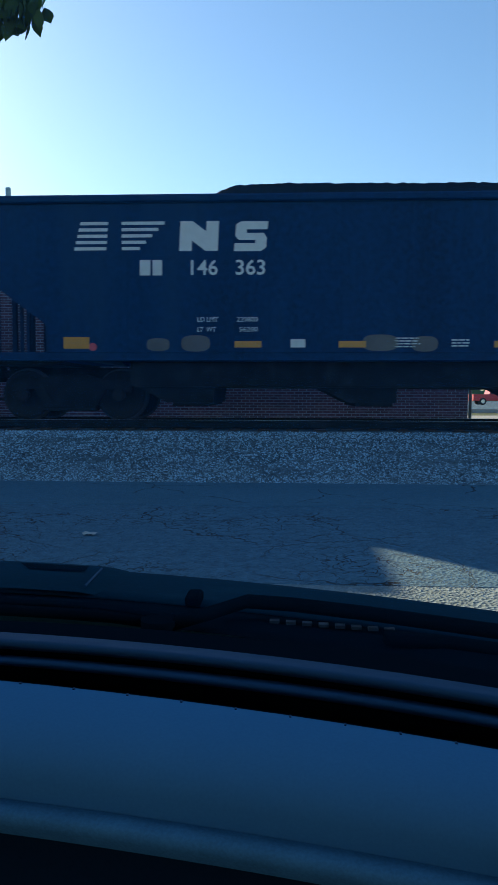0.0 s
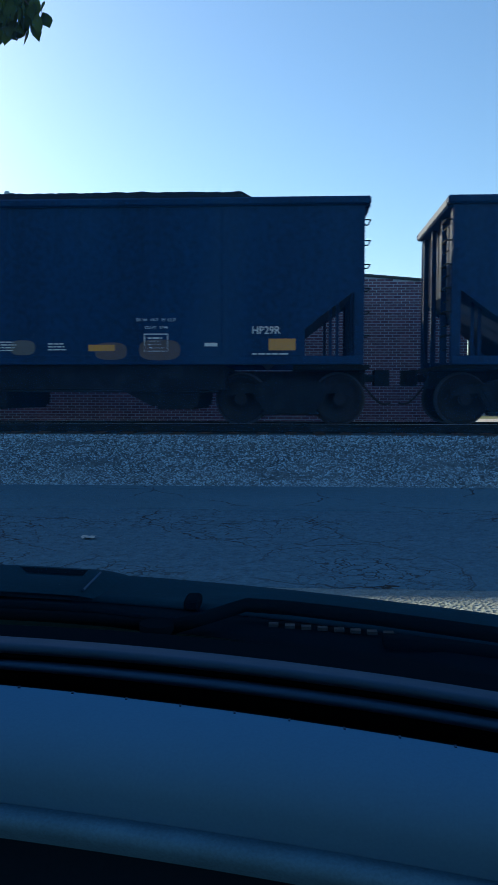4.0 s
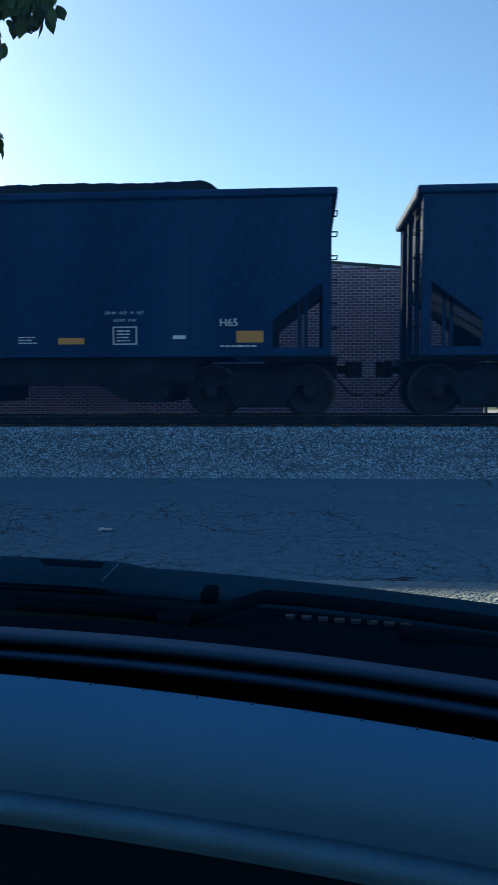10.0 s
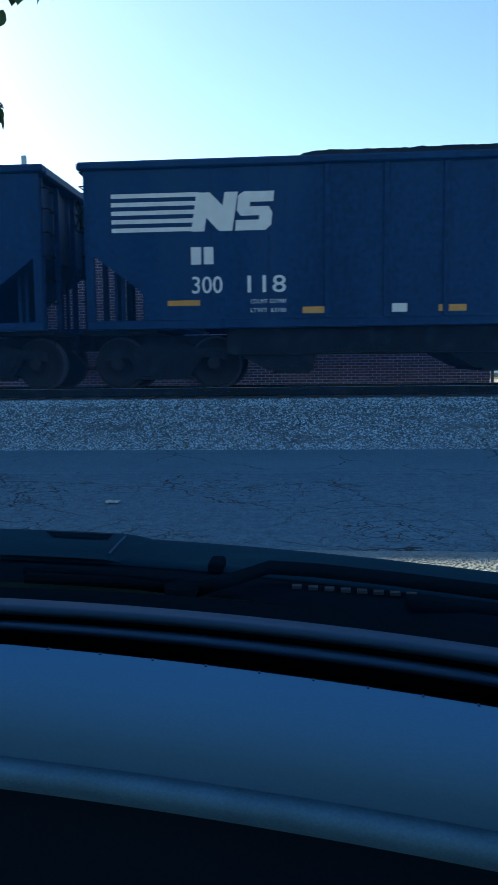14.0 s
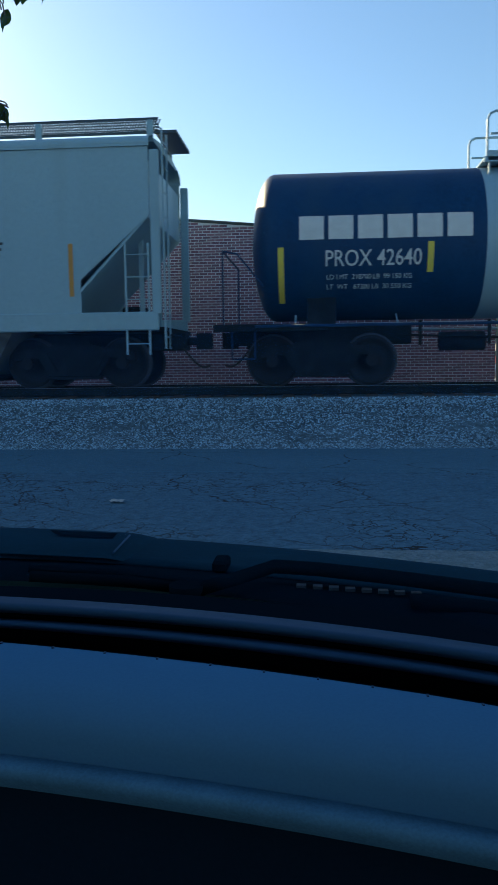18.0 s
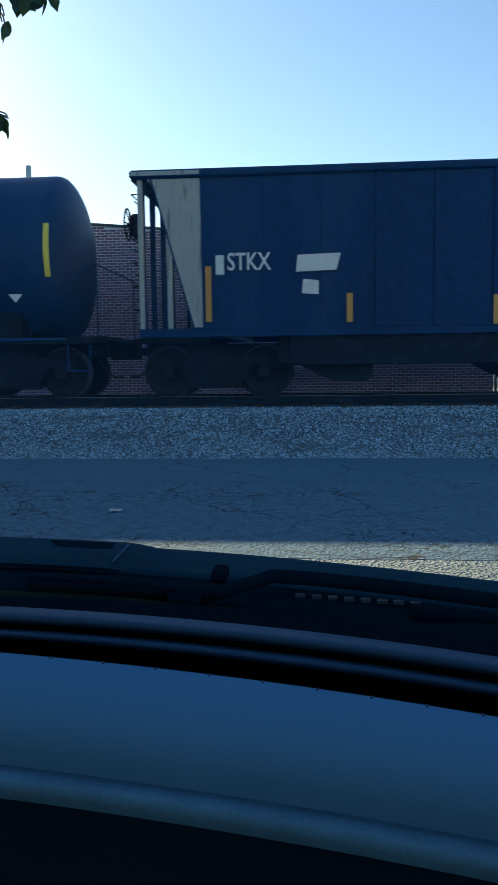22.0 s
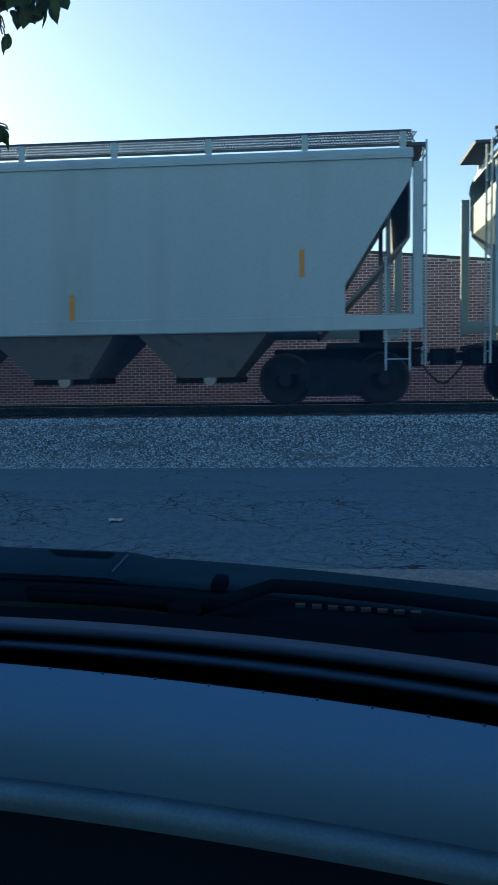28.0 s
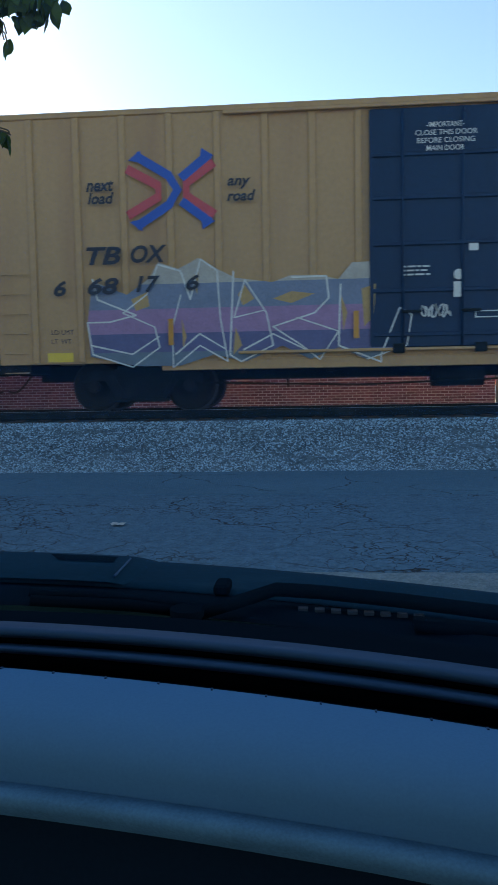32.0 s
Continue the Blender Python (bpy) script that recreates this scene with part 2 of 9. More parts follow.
def island_mat(name, colour, spread, rough=0.9, hue=0.0, bump=0.2, fine=40.0):
    """Loose pieces in one mesh, each a little lighter, darker or redder than the next."""
    m = mat(name, colour, rough, vary=0.12, scale=3, fine=fine, bump=bump)
    n, l = m.node_tree.nodes, m.node_tree.links
    hsv = next(q for q in n if q.type == "HUE_SAT")
    b = n["Principled BSDF"]
    geo = n.new("ShaderNodeNewGeometry")
    r2 = n.new("ShaderNodeMapRange")
    r2.inputs["To Min"].default_value, r2.inputs["To Max"].default_value = 1 - spread, 1 + spread
    l.new(geo.outputs["Random Per Island"], r2.inputs["Value"])
    h2 = n.new("ShaderNodeHueSaturation")
    l.new(hsv.outputs[0], h2.inputs["Color"])
    l.new(r2.outputs[0], h2.inputs["Value"])
    if hue:
        r3 = n.new("ShaderNodeMapRange")
        r3.inputs["To Min"].default_value, r3.inputs["To Max"].default_value = 0.5 - hue, 0.5 + hue
        l.new(geo.outputs["Random Per Island"], r3.inputs["Value"])
        l.new(r3.outputs[0], h2.inputs["Hue"])
    l.new(h2.outputs[0], b.inputs["Base Color"])
    return m


ASPHALT = ground_mat("old_asphalt", ((0.05, 0.102, 0.148), (0.11, 0.19, 0.256)), (0.5, 9.0, 34.0), 0.55, cracks=[(0.75, 0.008, 0.42), (2.4, 0.014, 0.44), (6.5, 0.03, 0.47)])
PATCHED = ground_mat("smoother_asphalt", ((0.066, 0.128, 0.18), (0.1, 0.18, 0.24)), (0.5, 12.0, 60.0), 0.5, cracks=[(0.55, 0.008, 0.45)])
BALLAST = ground_mat("ballast_bed_stone", ((0.045, 0.07, 0.09), (0.16, 0.215, 0.255)), (1.2, 8.0, 22.0), 1.0)
GRAVEL = ground_mat("pale_gravel", ((0.13, 0.17, 0.185), (0.25, 0.29, 0.3)), (0.8, 10.0, 40.0), 0.9)
EARTH = ground_mat("grassy_ground", ((0.05, 0.07, 0.025), (0.12, 0.13, 0.05)), (0.3, 3.0, 30.0), 0.6)
CONCRETE = ground_mat("pale_concrete", ((0.3, 0.29, 0.27), (0.42, 0.41, 0.38)), (0.4, 6.0, 70.0), 0.3)
STONE = island_mat("ballast_stone", (0.232, 0.325, 0.395), 0.75)
TIE = mat("weathered_tie_wood", (0.06, 0.05, 0.042), 0.9, vary=0.3, scale=5, fine=40, bump=0.4, rand=0.25)

g = M()
g.rings([[(-2500, -2500, -0.25), (2500, -2500, -0.25)], [(-2500, 2500, -0.25), (2500, 2500, -0.25)]], smooth=False)
tagged(part("ground", g, EARTH), "dry grassy ground reaching to the horizon", "ground", kind="structure")


def slab(name, material, label, x0, x1, edge0, edge1, z0, z1, category="road", step=1.0):
    """A paved strip with slightly wandering edges."""
    rows0, rows1 = [], []
    n = int((x1 - x0) / step)
    for i in range(n + 1):
        x = x0 + (x1 - x0) * i / n
        w = 0.05 * noise.noise((x * 0.7, edge0, 3.0)) + 0.025 * noise.noise((x * 3.1, edge0, 5.0))
        rows0.append((x, edge0 + w))
        rows1.append((x, edge1 + 0.05 * noise.noise((x * 0.7, edge1, 3.0)) + 0.025 * noise.noise((x * 3.1, edge1, 5.0))))
    m = M()
    m.rings([[(x, y, z0) for x, y in rows0], [(x, y, z1) for x, y in rows0], [(x, y, z1) for x, y in rows1], [(x, y, z0) for x, y in rows1]], smooth=False)
    return tagged(part(name, m, material), label, category, kind="structure")


slab("road", ASPHALT, "old grey asphalt road full of fine cracks", -60, 60, 5.1, 11.0, -0.3, 0.0, step=0.25)
slab("road_far", ASPHALT, "old grey asphalt road running on", -700, -60, 5.1, 11.0, -0.3, 0.0, step=20)
slab("road_far", ASPHALT, "old grey asphalt road running on", 60, 700, 5.1, 11.0, -0.3, 0.0, step=20)
slab("road_strip", PATCHED, "smoother strip of asphalt along the ballast", -60, 60, 8.6, 10.98, -0.05, 0.006, step=0.25)
# Carried on unseen behind the car, to bounce sunlight onto the train.
slab("gravel_verge", GRAVEL, "pale gravel verge where the car is parked", -60, 60, -45, 5.14, -0.3, -0.003, "verge", step=0.5)


def ballast_z(y):
    return float(np.interp(y, [10.75, 10.95, 12.9, 13.4, 17.0, 17.6, 19.3], [-0.02, 0.03, 0.5, 0.555, 0.555, 0.5, -0.1]))


rows = []
ys = [10.72 + 0.06 * k for k in range(58)] + [14.2, 14.6, 15.2, 15.8, 16.2, 17.0, 17.6, 18.4, 19.3]
for y in ys:
    rows.append([(x, y + (0.06 * noise.noise((x * 1.7, 0, 0)) if y < 11.0 else 0), ballast_z(y) + (0.022 * noise.noise((x * 13, y * 13, 0)) + 0.03 * noise.noise((x * 1.1, y * 2, 4)) if y < 14 else 0)) for x in [-16 + 0.06 * i for i in range(480)]])
tagged(part("ballast_bed", M().rings(rows, smooth=False), BALLAST), "bed of pale grey crushed stone under the track", "ballast", kind="structure")
for a, b in ((-700, -16), (12.74, 700)):
    bal = M().prism([(10.8, -0.2), (10.9, 0.0), (12.9, 0.5), (13.4, 0.545), (17.0, 0.545), (19.3, -0.2)], a, b, "x")
    tagged(part("ballast_bed_far", bal, BALLAST), "bed of crushed stone running on along the track", "ballast", kind="structure")

# loose stones on the shoulder
r = random.Random(5)
m = M()
for k in range(64000):
    x, y = r.uniform(-11, 9), 10.75 + 2.75 * r.random() ** 1.55
    s = r.uniform(0.013, 0.032) * (0.7 + 0.12 * (y - 10.75))
    z = ballast_z(y) + s * 0.35
    top = [(x + s * r.uniform(0.5, 1.1) * math.cos(a), y + s * r.uniform(0.5, 1.1) * math.sin(a), z + s * r.uniform(-0.3, 0.2)) for a in [q * 1.2566 + r.random() for q in range(5)]]
    m.add(top + [(x + s * r.uniform(-0.3, 0.3), y + s * r.uniform(-0.3, 0.3), z + s * r.uniform(0.4, 0.9))], [(i, (i + 1) % 5, 5) for i in range(5)])
tagged(part("ballast_stones", m, STONE), "loose pale grey crushed stones on the track shoulder", "stones", kind="stuff")

for k, yy in enumerate((TRACK_Y - 0.755, TRACK_Y + 0.755)):
    prof = [(-0.07, 0.575), (-0.07, 0.585), (-0.012, 0.61), (-0.012, 0.69), (-0.036, 0.70), (-0.036, 0.73), (-0.03, RAIL_Z), (0.03, RAIL_Z), (0.036, 0.73), (0.036, 0.70), (0.012, 0.69), (0.012, 0.61), (0.07, 0.585), (0.07, 0.575)]
    rail_ob = tagged(part("rail", M().prism([(yy + a, b) for a, b in prof], -700, 700, "x"), UNDER), "dark grimy steel rail", "rail", "rails of the track", "structure")
    part("rail_head", M().box(-700, 700, yy - 0.026, yy + 0.026, RAIL_Z - 0.002, RAIL_Z + 0.003), STEEL, rail_ob, "worn bright running surface")
track = tagged(new("railway_ties"), "weathered dark wooden ties under the rails", "ties", kind="structure")
TIE_MESH = M().box(-0.115, 0.115, -1.3, 1.3, 0.4, 0.575, 0.012).mesh("tie", TIE)
PLATE_MESH = M().box(-0.1, 0.1, -0.17, 0.17, 0.572, 0.588, 0.004).mesh("tie_plate", RUST)
for k in range(60):
    tie = part("tie", TIE_MESH, TIE, track)
    tie.matrix_basis = pose(-15.5 + 0.5 * k + 0.02 * math.sin(k * 7.1), TRACK_Y + 0.03 * math.sin(k * 3.7), 0, 0, 0, 1.2 * math.sin(k * 5.3))
    plate = part("tie_plate", PLATE_MESH, RUST, tie)
    plate.matrix_basis = pose(0, -0.755, 0)
m = M()
for k in range(700):
    for x in (-16.0 - 0.5 * k, 14.5 + 0.5 * k):
        m.box(x - 0.115, x + 0.115, TRACK_Y - 1.3, TRACK_Y + 1.3, 0.4, 0.575)
tagged(part("tie_row", m, TIE, track), kind="stuff")

# ---- brick building ----
WALL_Y, WALL_X = 19.7, 4.33
MORTAR = mat("pale_mortar", (0.66, 0.66, 0.68), 0.9, vary=0.15, scale=3, fine=60, bump=0.2)
BRICK = island_mat("red_brick", (0.215, 0.115, 0.15), 0.3, hue=0.015)
BRICK1 = mat("red_brick_single", (0.215, 0.115, 0.15), 0.88, vary=0.14, scale=3, fine=40, bump=0.2, rand=0.3)
COPING = mat("dark_metal_coping", (0.05, 0.055, 0.05), 0.5, metal=0.3, vary=0.2, scale=2, fine=30, bump=0.05)
ROOFM = mat("grey_roof_felt", (0.12, 0.12, 0.12), 0.9, vary=0.2, scale=1, fine=20, bump=0.2)


def roofline(x):
    """Height of the wall's top, which falls to the right."""
    return 3.95 + 0.0886 * (WALL_X - x)


bld = thing("brick_building", pose(0, 0, 0), "single-storey red brick building with a sloping roof line", "building")
xl = -34.0
part("wall", M().prism([(xl, -0.2), (WALL_X - 0.012, -0.2), (WALL_X - 0.012, roofline(WALL_X)), (xl, roofline(xl))], WALL_Y + 0.012, WALL_Y + 0.3), MORTAR, bld)
part("side_wall", M().prism([(WALL_Y + 0.3, -0.2), (36.0, -0.2), (36.0, roofline(WALL_X)), (WALL_Y + 0.3, roofline(WALL_X))], WALL_X - 0.3, WALL_X, "x"), BRICK1, bld)
part("back_wall", M().prism([(xl, -0.2), (WALL_X, -0.2), (WALL_X, roofline(WALL_X)), (xl, roofline(xl))], 35.7, 36.0), BRICK1, bld)
part("end_wall", M().box(xl, xl + 0.3, WALL_Y + 0.3, 35.7, -0.2, roofline(xl)), BRICK1, bld)
part("roof", M().prism([(xl, roofline(xl) - 0.3), (WALL_X, roofline(WALL_X) - 0.3), (WALL_X, roofline(WALL_X) - 0.15), (xl, roofline(xl) - 0.15)], WALL_Y + 0.3, 35.7), ROOFM, bld)
part("coping", M().prism([(xl, roofline(xl)), (WALL_X + 0.03, roofline(WALL_X)), (WALL_X + 0.03, roofline(WALL_X) + 0.06), (xl, roofline(xl) + 0.06)], WALL_Y - 0.04, WALL_Y + 0.34), COPING, bld, "dark metal coping")
part("downpipe", M().rod((WALL_X + 0.06, WALL_Y + 0.02, 0.0), (WALL_X + 0.06, WALL_Y + 0.02, 3.8), 0.04, 10), CONCRETE, bld, "pale painted downpipe")
part("gutter_end", M().box(WALL_X - 0.05, WALL_X + 0.16, WALL_Y - 0.03, WALL_Y + 0.2, 3.76, 3.88, 0.02), CONCRETE, bld)
part("plinth", M().box(xl, WALL_X, WALL_Y - 0.02, WALL_Y + 0.012, -0.2, 0.12, 0.01), CONCRETE, bld)
BW, BH, STEP, RISE = 0.19, 0.0545, 0.203, 0.0677
BRICK_MESH = M().box(0, BW, 0, 0.02, 0, BH, 0.003).mesh("brick", BRICK1)
m, singles = M(), 0
row = 0
z = 0.125
while z < roofline(-12):
    x = WALL_X - 0.001 - BW - (STEP / 2 if row % 2 else 0)
    if row % 2:
        w = BW - STEP / 2
        if z + BH < roofline(WALL_X):
            m.box(WALL_X - w - 0.001, WALL_X - 0.001, WALL_Y, WALL_Y + 0.02, z, z + BH)
    while x > -13.0:
        if z + BH < roofline(x + BW):
            if x > 1.3 and z < 1.45:
                b = part("brick", BRICK_MESH, BRICK1, bld)
                b.matrix_basis = pose(x, WALL_Y, z)
                singles += 1
            else:
                m.add([(x, WALL_Y + 0.02, z), (x + BW, WALL_Y + 0.02, z), (x + BW, WALL_Y + 0.02, z + BH), (x, WALL_Y + 0.02, z + BH), (x + 0.003, WALL_Y, z + 0.003), (x + BW - 0.003, WALL_Y, z + 0.003), (x + BW - 0.003, WALL_Y, z + BH - 0.003), (x + 0.003, WALL_Y, z + BH - 0.003)],
                      [(4, 5, 6, 7), (0, 1, 5, 4), (1, 2, 6, 5), (2, 3, 7, 6), (3, 0, 4, 7)])
        x -= STEP
    row += 1
    z += RISE
tagged(part("brickwork", m, BRICK, bld), kind="stuff")
unit = thing("roof_unit", pose(-8.95, 24.0, roofline(-8.95) - 0.15), "grey metal air unit on the flat roof", "air unit")
part("housing", M().prism([(-0.9, 0.0), (0.95, 0.0), (0.95, 1.05), (0.4, 1.35), (-0.9, 1.35)], -0.8, 0.8), ROOFM, unit)
part("cowl_lid", M().box(-0.96, 0.42, -0.86, 0.86, 1.35, 1.4, 0.02), COPING, unit)
mast = thing("roof_mast", pose(-9.2, 25.6, roofline(-9.2) - 0.15), "thin grey mast with a box aerial on the roof", "mast")
part("pole", M().rod((0, 0, 0), (0, 0, 2.85), 0.03, 8), ROOFM, mast)
part("aerial", M().box(-0.075, 0.075, -0.06, 0.06, 2.15, 2.85, 0.02), GREY, mast)

# ---- beyond the building ----
for y0, y1, mt, lab, nm in ((40, 46, CONCRETE, "pale concrete path across the way", "path"), (60, 125, ASPHALT, "grey street beyond the building", "cross_street")):
    tagged(part(nm, M().box(4.8, 260, y0, y1, -0.24, -0.05), mt), lab, "road", kind="structure")
tagged(part("kerb", M().box(4.8, 260, 59.7, 60.0, -0.24, 0.05, 0.02), CONCRETE), "pale concrete kerb of the far street", "kerb", kind="structure")
TRUCKRED = mat("red_truck_paint", (0.45, 0.02, 0.03), 0.3, vary=0.08, scale=1, fine=20, bump=0.02)
GLASSD = mat("dark_window_glass", (0.02, 0.025, 0.03), 0.1, vary=0.05, scale=2, fine=20, bump=0.0)
TYRE = mat("tyre_rubber", (0.015, 0.015, 0.015), 0.8, vary=0.2, scale=5, fine=40, bump=0.2)
CHROME = mat("dull_chrome", (0.5, 0.5, 0.5), 0.25, metal=0.9, vary=0.1, scale=5, fine=40, bump=0.0)
pk = thing("pickup_truck", pose(22.4, 88, -0.05, 0, 0, 4), "red pickup truck parked on the far street", "truck")
part("body", M().prism([(-2.8, 0.45), (2.7, 0.45), (2.75, 0.75), (2.65, 1.05), (1.2, 1.12), (0.5, 1.75), (-0.9, 1.75), (-1.05, 1.15), (-2.8, 1.15)], -0.95, 0.95), TRUCKRED, pk)
part("window", M().prism([(1.0, 1.14), (0.45, 1.68), (-0.82, 1.68), (-0.95, 1.16)], -0.96, -0.955), GLASSD, pk)
part("bumper", M().box(2.68, 2.82, -0.9, 0.9, 0.45, 0.65, 0.03), CHROME, pk)
part("headlight", M().box(2.7, 2.76, -0.9, -0.6, 0.8, 0.98, 0.02), CHROME, pk)
for x in (-1.75, 1.75):
    for s in (-1, 1):
        w = part("wheel", M().rod((x, s * 0.97, 0.38), (x, s * 0.72, 0.38), 0.38, 20), TYRE, pk)
        part("rim", M().rod((x, s * 0.98, 0.38), (x, s * 0.97, 0.38), 0.22, 16), CHROME, w)
BARK = mat("rough_bark", (0.09, 0.07, 0.05), 0.95, vary=0.3, scale=6, fine=40, bump=0.6)
LEAF = island_mat("green_leaves", (0.055, 0.095, 0.025), 0.45, rough=0.5, hue=0.02, bump=0.05)


def far_tree(x, y, h, seed):
    r = random.Random(seed)
    t = thing("tree", pose(x, y, -0.25), "leafy green tree beyond the street", "tree", "trees beyond the street")
    part("trunk", M().rod((0, 0, 0), (0.1, 0, h * 0.5), 0.22, 8, 0.12), BARK, t)
    m = M()
    for k in range(5):
        a = r.uniform(0, 6.28)
        m.rod((0.05, 0, h * r.uniform(0.25, 0.45)), (h * 0.22 * math.cos(a), h * 0.22 * math.sin(a), h * r.uniform(0.55, 0.8)), 0.09, 6, 0.03)
    part("limbs", m, BARK, t)
    m = M()
    lumps = [(r.gauss(0, h * 0.17), r.gauss(0, h * 0.17), h * r.uniform(0.3, 0.92), h * r.uniform(0.09, 0.17)) for _ in range(14)]
    for cx, cy, cz, cr in lumps:
        for _ in range(150):
            d = Vector((r.gauss(0, 1), r.gauss(0, 1), r.gauss(0, 1))).normalized() * cr * r.uniform(0.5, 1.1)
            p = Vector((cx, cy, cz)) + d
            a, b = Vector((r.gauss(0, 1), r.gauss(0, 1), r.gauss(0, 1))).normalized() * 0.28, Vector((r.gauss(0, 1), r.gauss(0, 1), r.gauss(0, 1))).normalized() * 0.2
            m.add([p, p + a, p + a + b, p + b], [(0, 1, 2, 3)])
    tagged(part("crown", m, LEAF, t), kind="stuff")


for k in range(13):
    far_tree(26 + 4.6 * k + 2.0 * math.sin(k * 2.3), 132 + 6 * math.sin(k * 1.7), 9.0 + 2.5 * math.sin(k * 3.1), 100 + k)
tagged(part("hedge", M().rings([[(26 + 0.8 * i, 126 + 0.5 * noise.noise((i, 0, 0)) + q, -0.25 + hz * (1.0 + 0.25 * noise.noise((i * 0.7, q, 2)))) for i in range(80)] for q, hz in ((0, 0.0), (0.1, 1.2), (0.6, 1.9), (1.4, 1.9), (1.8, 1.0), (2.0, 0.0))], smooth=False), LEAF), "dark clipped hedge along the far street", "hedge", kind="stuff")
WOOD = mat("grey_pole_wood", (0.13, 0.11, 0.09), 0.9, vary=0.2, scale=5, fine=40, bump=0.3)
for k, x in enumerate((19.5, 52.0)):
    up = thing("utility_pole", pose(x, 72, -0.2), "weathered wooden utility pole with wires", "utility pole", "poles beyond the building")
    part("pole", M().rod((0, 0, 0), (0, 0, 10.5), 0.16, 10, 0.11), WOOD, up)
    part("crossarm", M().box(-1.2, 1.2, -0.06, 0.06, 9.5, 9.65, 0.01), WOOD, up)
    for q in (-1.0, -0.4, 0.4, 1.0):
        part("insulator", M().rod((q, 0, 9.65), (q, 0, 9.82), 0.04, 8), GLASSD, up)
for q in (9.6, 8.2, 7.4):
    sag = [(-20 + 4.0 * i, 72, q - 0.2 - 0.5 * math.sin(math.pi * ((i * 4.0 - 20) % 32.5) / 32.5)) for i in range(30)]
    tagged(part("overhead_wire", M().path([p for p in sag if p[0] > 5], 0.02, 4), TYRE), "thin black overhead wire", "wire", "wires beyond the building")

# ---- litter ----
PAPER = mat("dirty_white_paper", (0.4, 0.4, 0.38), 0.8, vary=0.1, scale=12, fine=80, bump=0.2)
r = random.Random(2)
cup = [[(-1.75 + 0.06 * (i - 3) / 3, 6.75 + 0.05 * (j - 2) / 2 + r.uniform(-0.01, 0.01), 0.012 + r.uniform(0, 0.016)) for i in range(7)] for j in range(5)]
tagged(part("flattened_cup", M().rings(cup, smooth=False), PAPER), "flattened white paper cup lying on the asphalt", "litter")

# ---- the tree over the parked car ----
GREENLEAF = mat("street_tree_leaf", (0.05, 0.085, 0.02), 0.65, spec=0.1, vary=0.25, scale=12, fine=60, bump=0.05, rand=0.4)


def leaf_mesh():
    out = [(0, 0), (0.02, 0.014), (0.031, 0.036), (0.029, 0.06), (0.014, 0.08), (0, 0.1)]
    m = M()
    vs = [(x, y, -0.4 * abs(x) - 1.2 * y * y) for x, y in out] + [(-x, y, -0.4 * abs(x) - 1.2 * y * y) for x, y in out[1:-1]] + [(0, y, -1.2 * y * y) for _, y in out[1:-1]]
    fs = []
    for i in range(5):
        a, b = i, i + 1
        ma = 0 if i == 0 else 10 + i - 1
        mb = 5 if i == 4 else 10 + i
        fs.append(tuple(dict.fromkeys((ma, a, b, mb))))
        la, lb = (0 if i == 0 else 6 + i - 1), (5 if i == 4 else 6 + i)
        fs.append(tuple(dict.fromkeys((ma, mb, lb, la))))
    return m.add(vs, fs, True).mesh("leaf", GREENLEAF)


shade = thing("street_tree", pose(-4.9, 3.4, -0.05), "green street tree whose twigs hang over the car", "tree")
part("trunk", M().rod((0, 0, 0), (0.15, 0.3, 1.6), 0.17, 12, 0.13).rod((0.15, 0.3, 1.6), (0.4, 0.9, 3.4), 0.13, 12, 0.07), BARK, shade)
limb = M().rod((0.2, 0.2, 2.8), (1.6, 0.5, 3.6), 0.06, 8, 0.035).rod((1.6, 0.5, 3.6), (2.85, 0.72, 3.5), 0.035, 8, 0.012)
limb.rod((0.2, 0.2, 2.4), (-1.2, 0.6, 3.6), 0.06, 8, 0.02).rod((0.2, 0.2, 2.6), (0.4, -1.2, 3.9), 0.06, 8, 0.02).rod((0.2, 0.2, 3.0), (0.1, 1.3, 4.2), 0.05, 8, 0.02)
part("limbs", limb, BARK, shade)
LEAF_MESH = leaf_mesh()
r = random.Random(21)


def spray_of_leaves(at, n, spread, drop):
    """A hanging twig with leaves set along it."""
    x, y, z = at
    m = M().path([(x - 0.25, y, z + drop + 0.15), (x - 0.1, y, z + drop * 0.7), (x - 0.02, y + 0.02, z + drop * 0.3), (x, y, z)], 0.004, 5)
    tw = part("twig", m, BARK, shade)
    for k in range(n):
        q = r.random()
        lf = part("leaf", LEAF_MESH, GREENLEAF, tw)
        lf.matrix_basis = pose(x - 0.14 * q + r.uniform(-spread, spread), y + r.uniform(-spread, spread), z + drop * q * 0.9 + r.uniform(-0.03, 0.03), r.uniform(-110, -50), r.uniform(-50, 50), r.uniform(0, 360))


SPRAYS = [
    ((3.486, 0.7, 3.185), 38, 0.09, 0.3),
    ((3.581, 0.7, 3.24), 24, 0.07, 0.25),
    ((3.423, 0.7, 3.2), 30, 0.09, 0.3),
    ((3.585, 0.7, 3.226), 5, 0.04, 0.2),
    ((3.335, 0.7, 3.037), 4, 0.03, 0.25),
    ((3.326, 0.7, 2.598), 7, 0.05, 0.05),
    ((3.331, 0.7, 2.596), 3, 0.03, 0.06),
    ((3.33, 0.7, 3.105), 6, 0.05, 0.2),
    ((3.316, 0.7, 3.075), 5, 0.04, 0.2),
    ((3.326, 0.7, 2.611), 4, 0.03, 0.06)]
for at, n, spread, drop in SPRAYS:
    spray_of_leaves(at, n, spread, drop)
# Crown, itself out of view, set and thickened to keep sun off the car.
m = M()
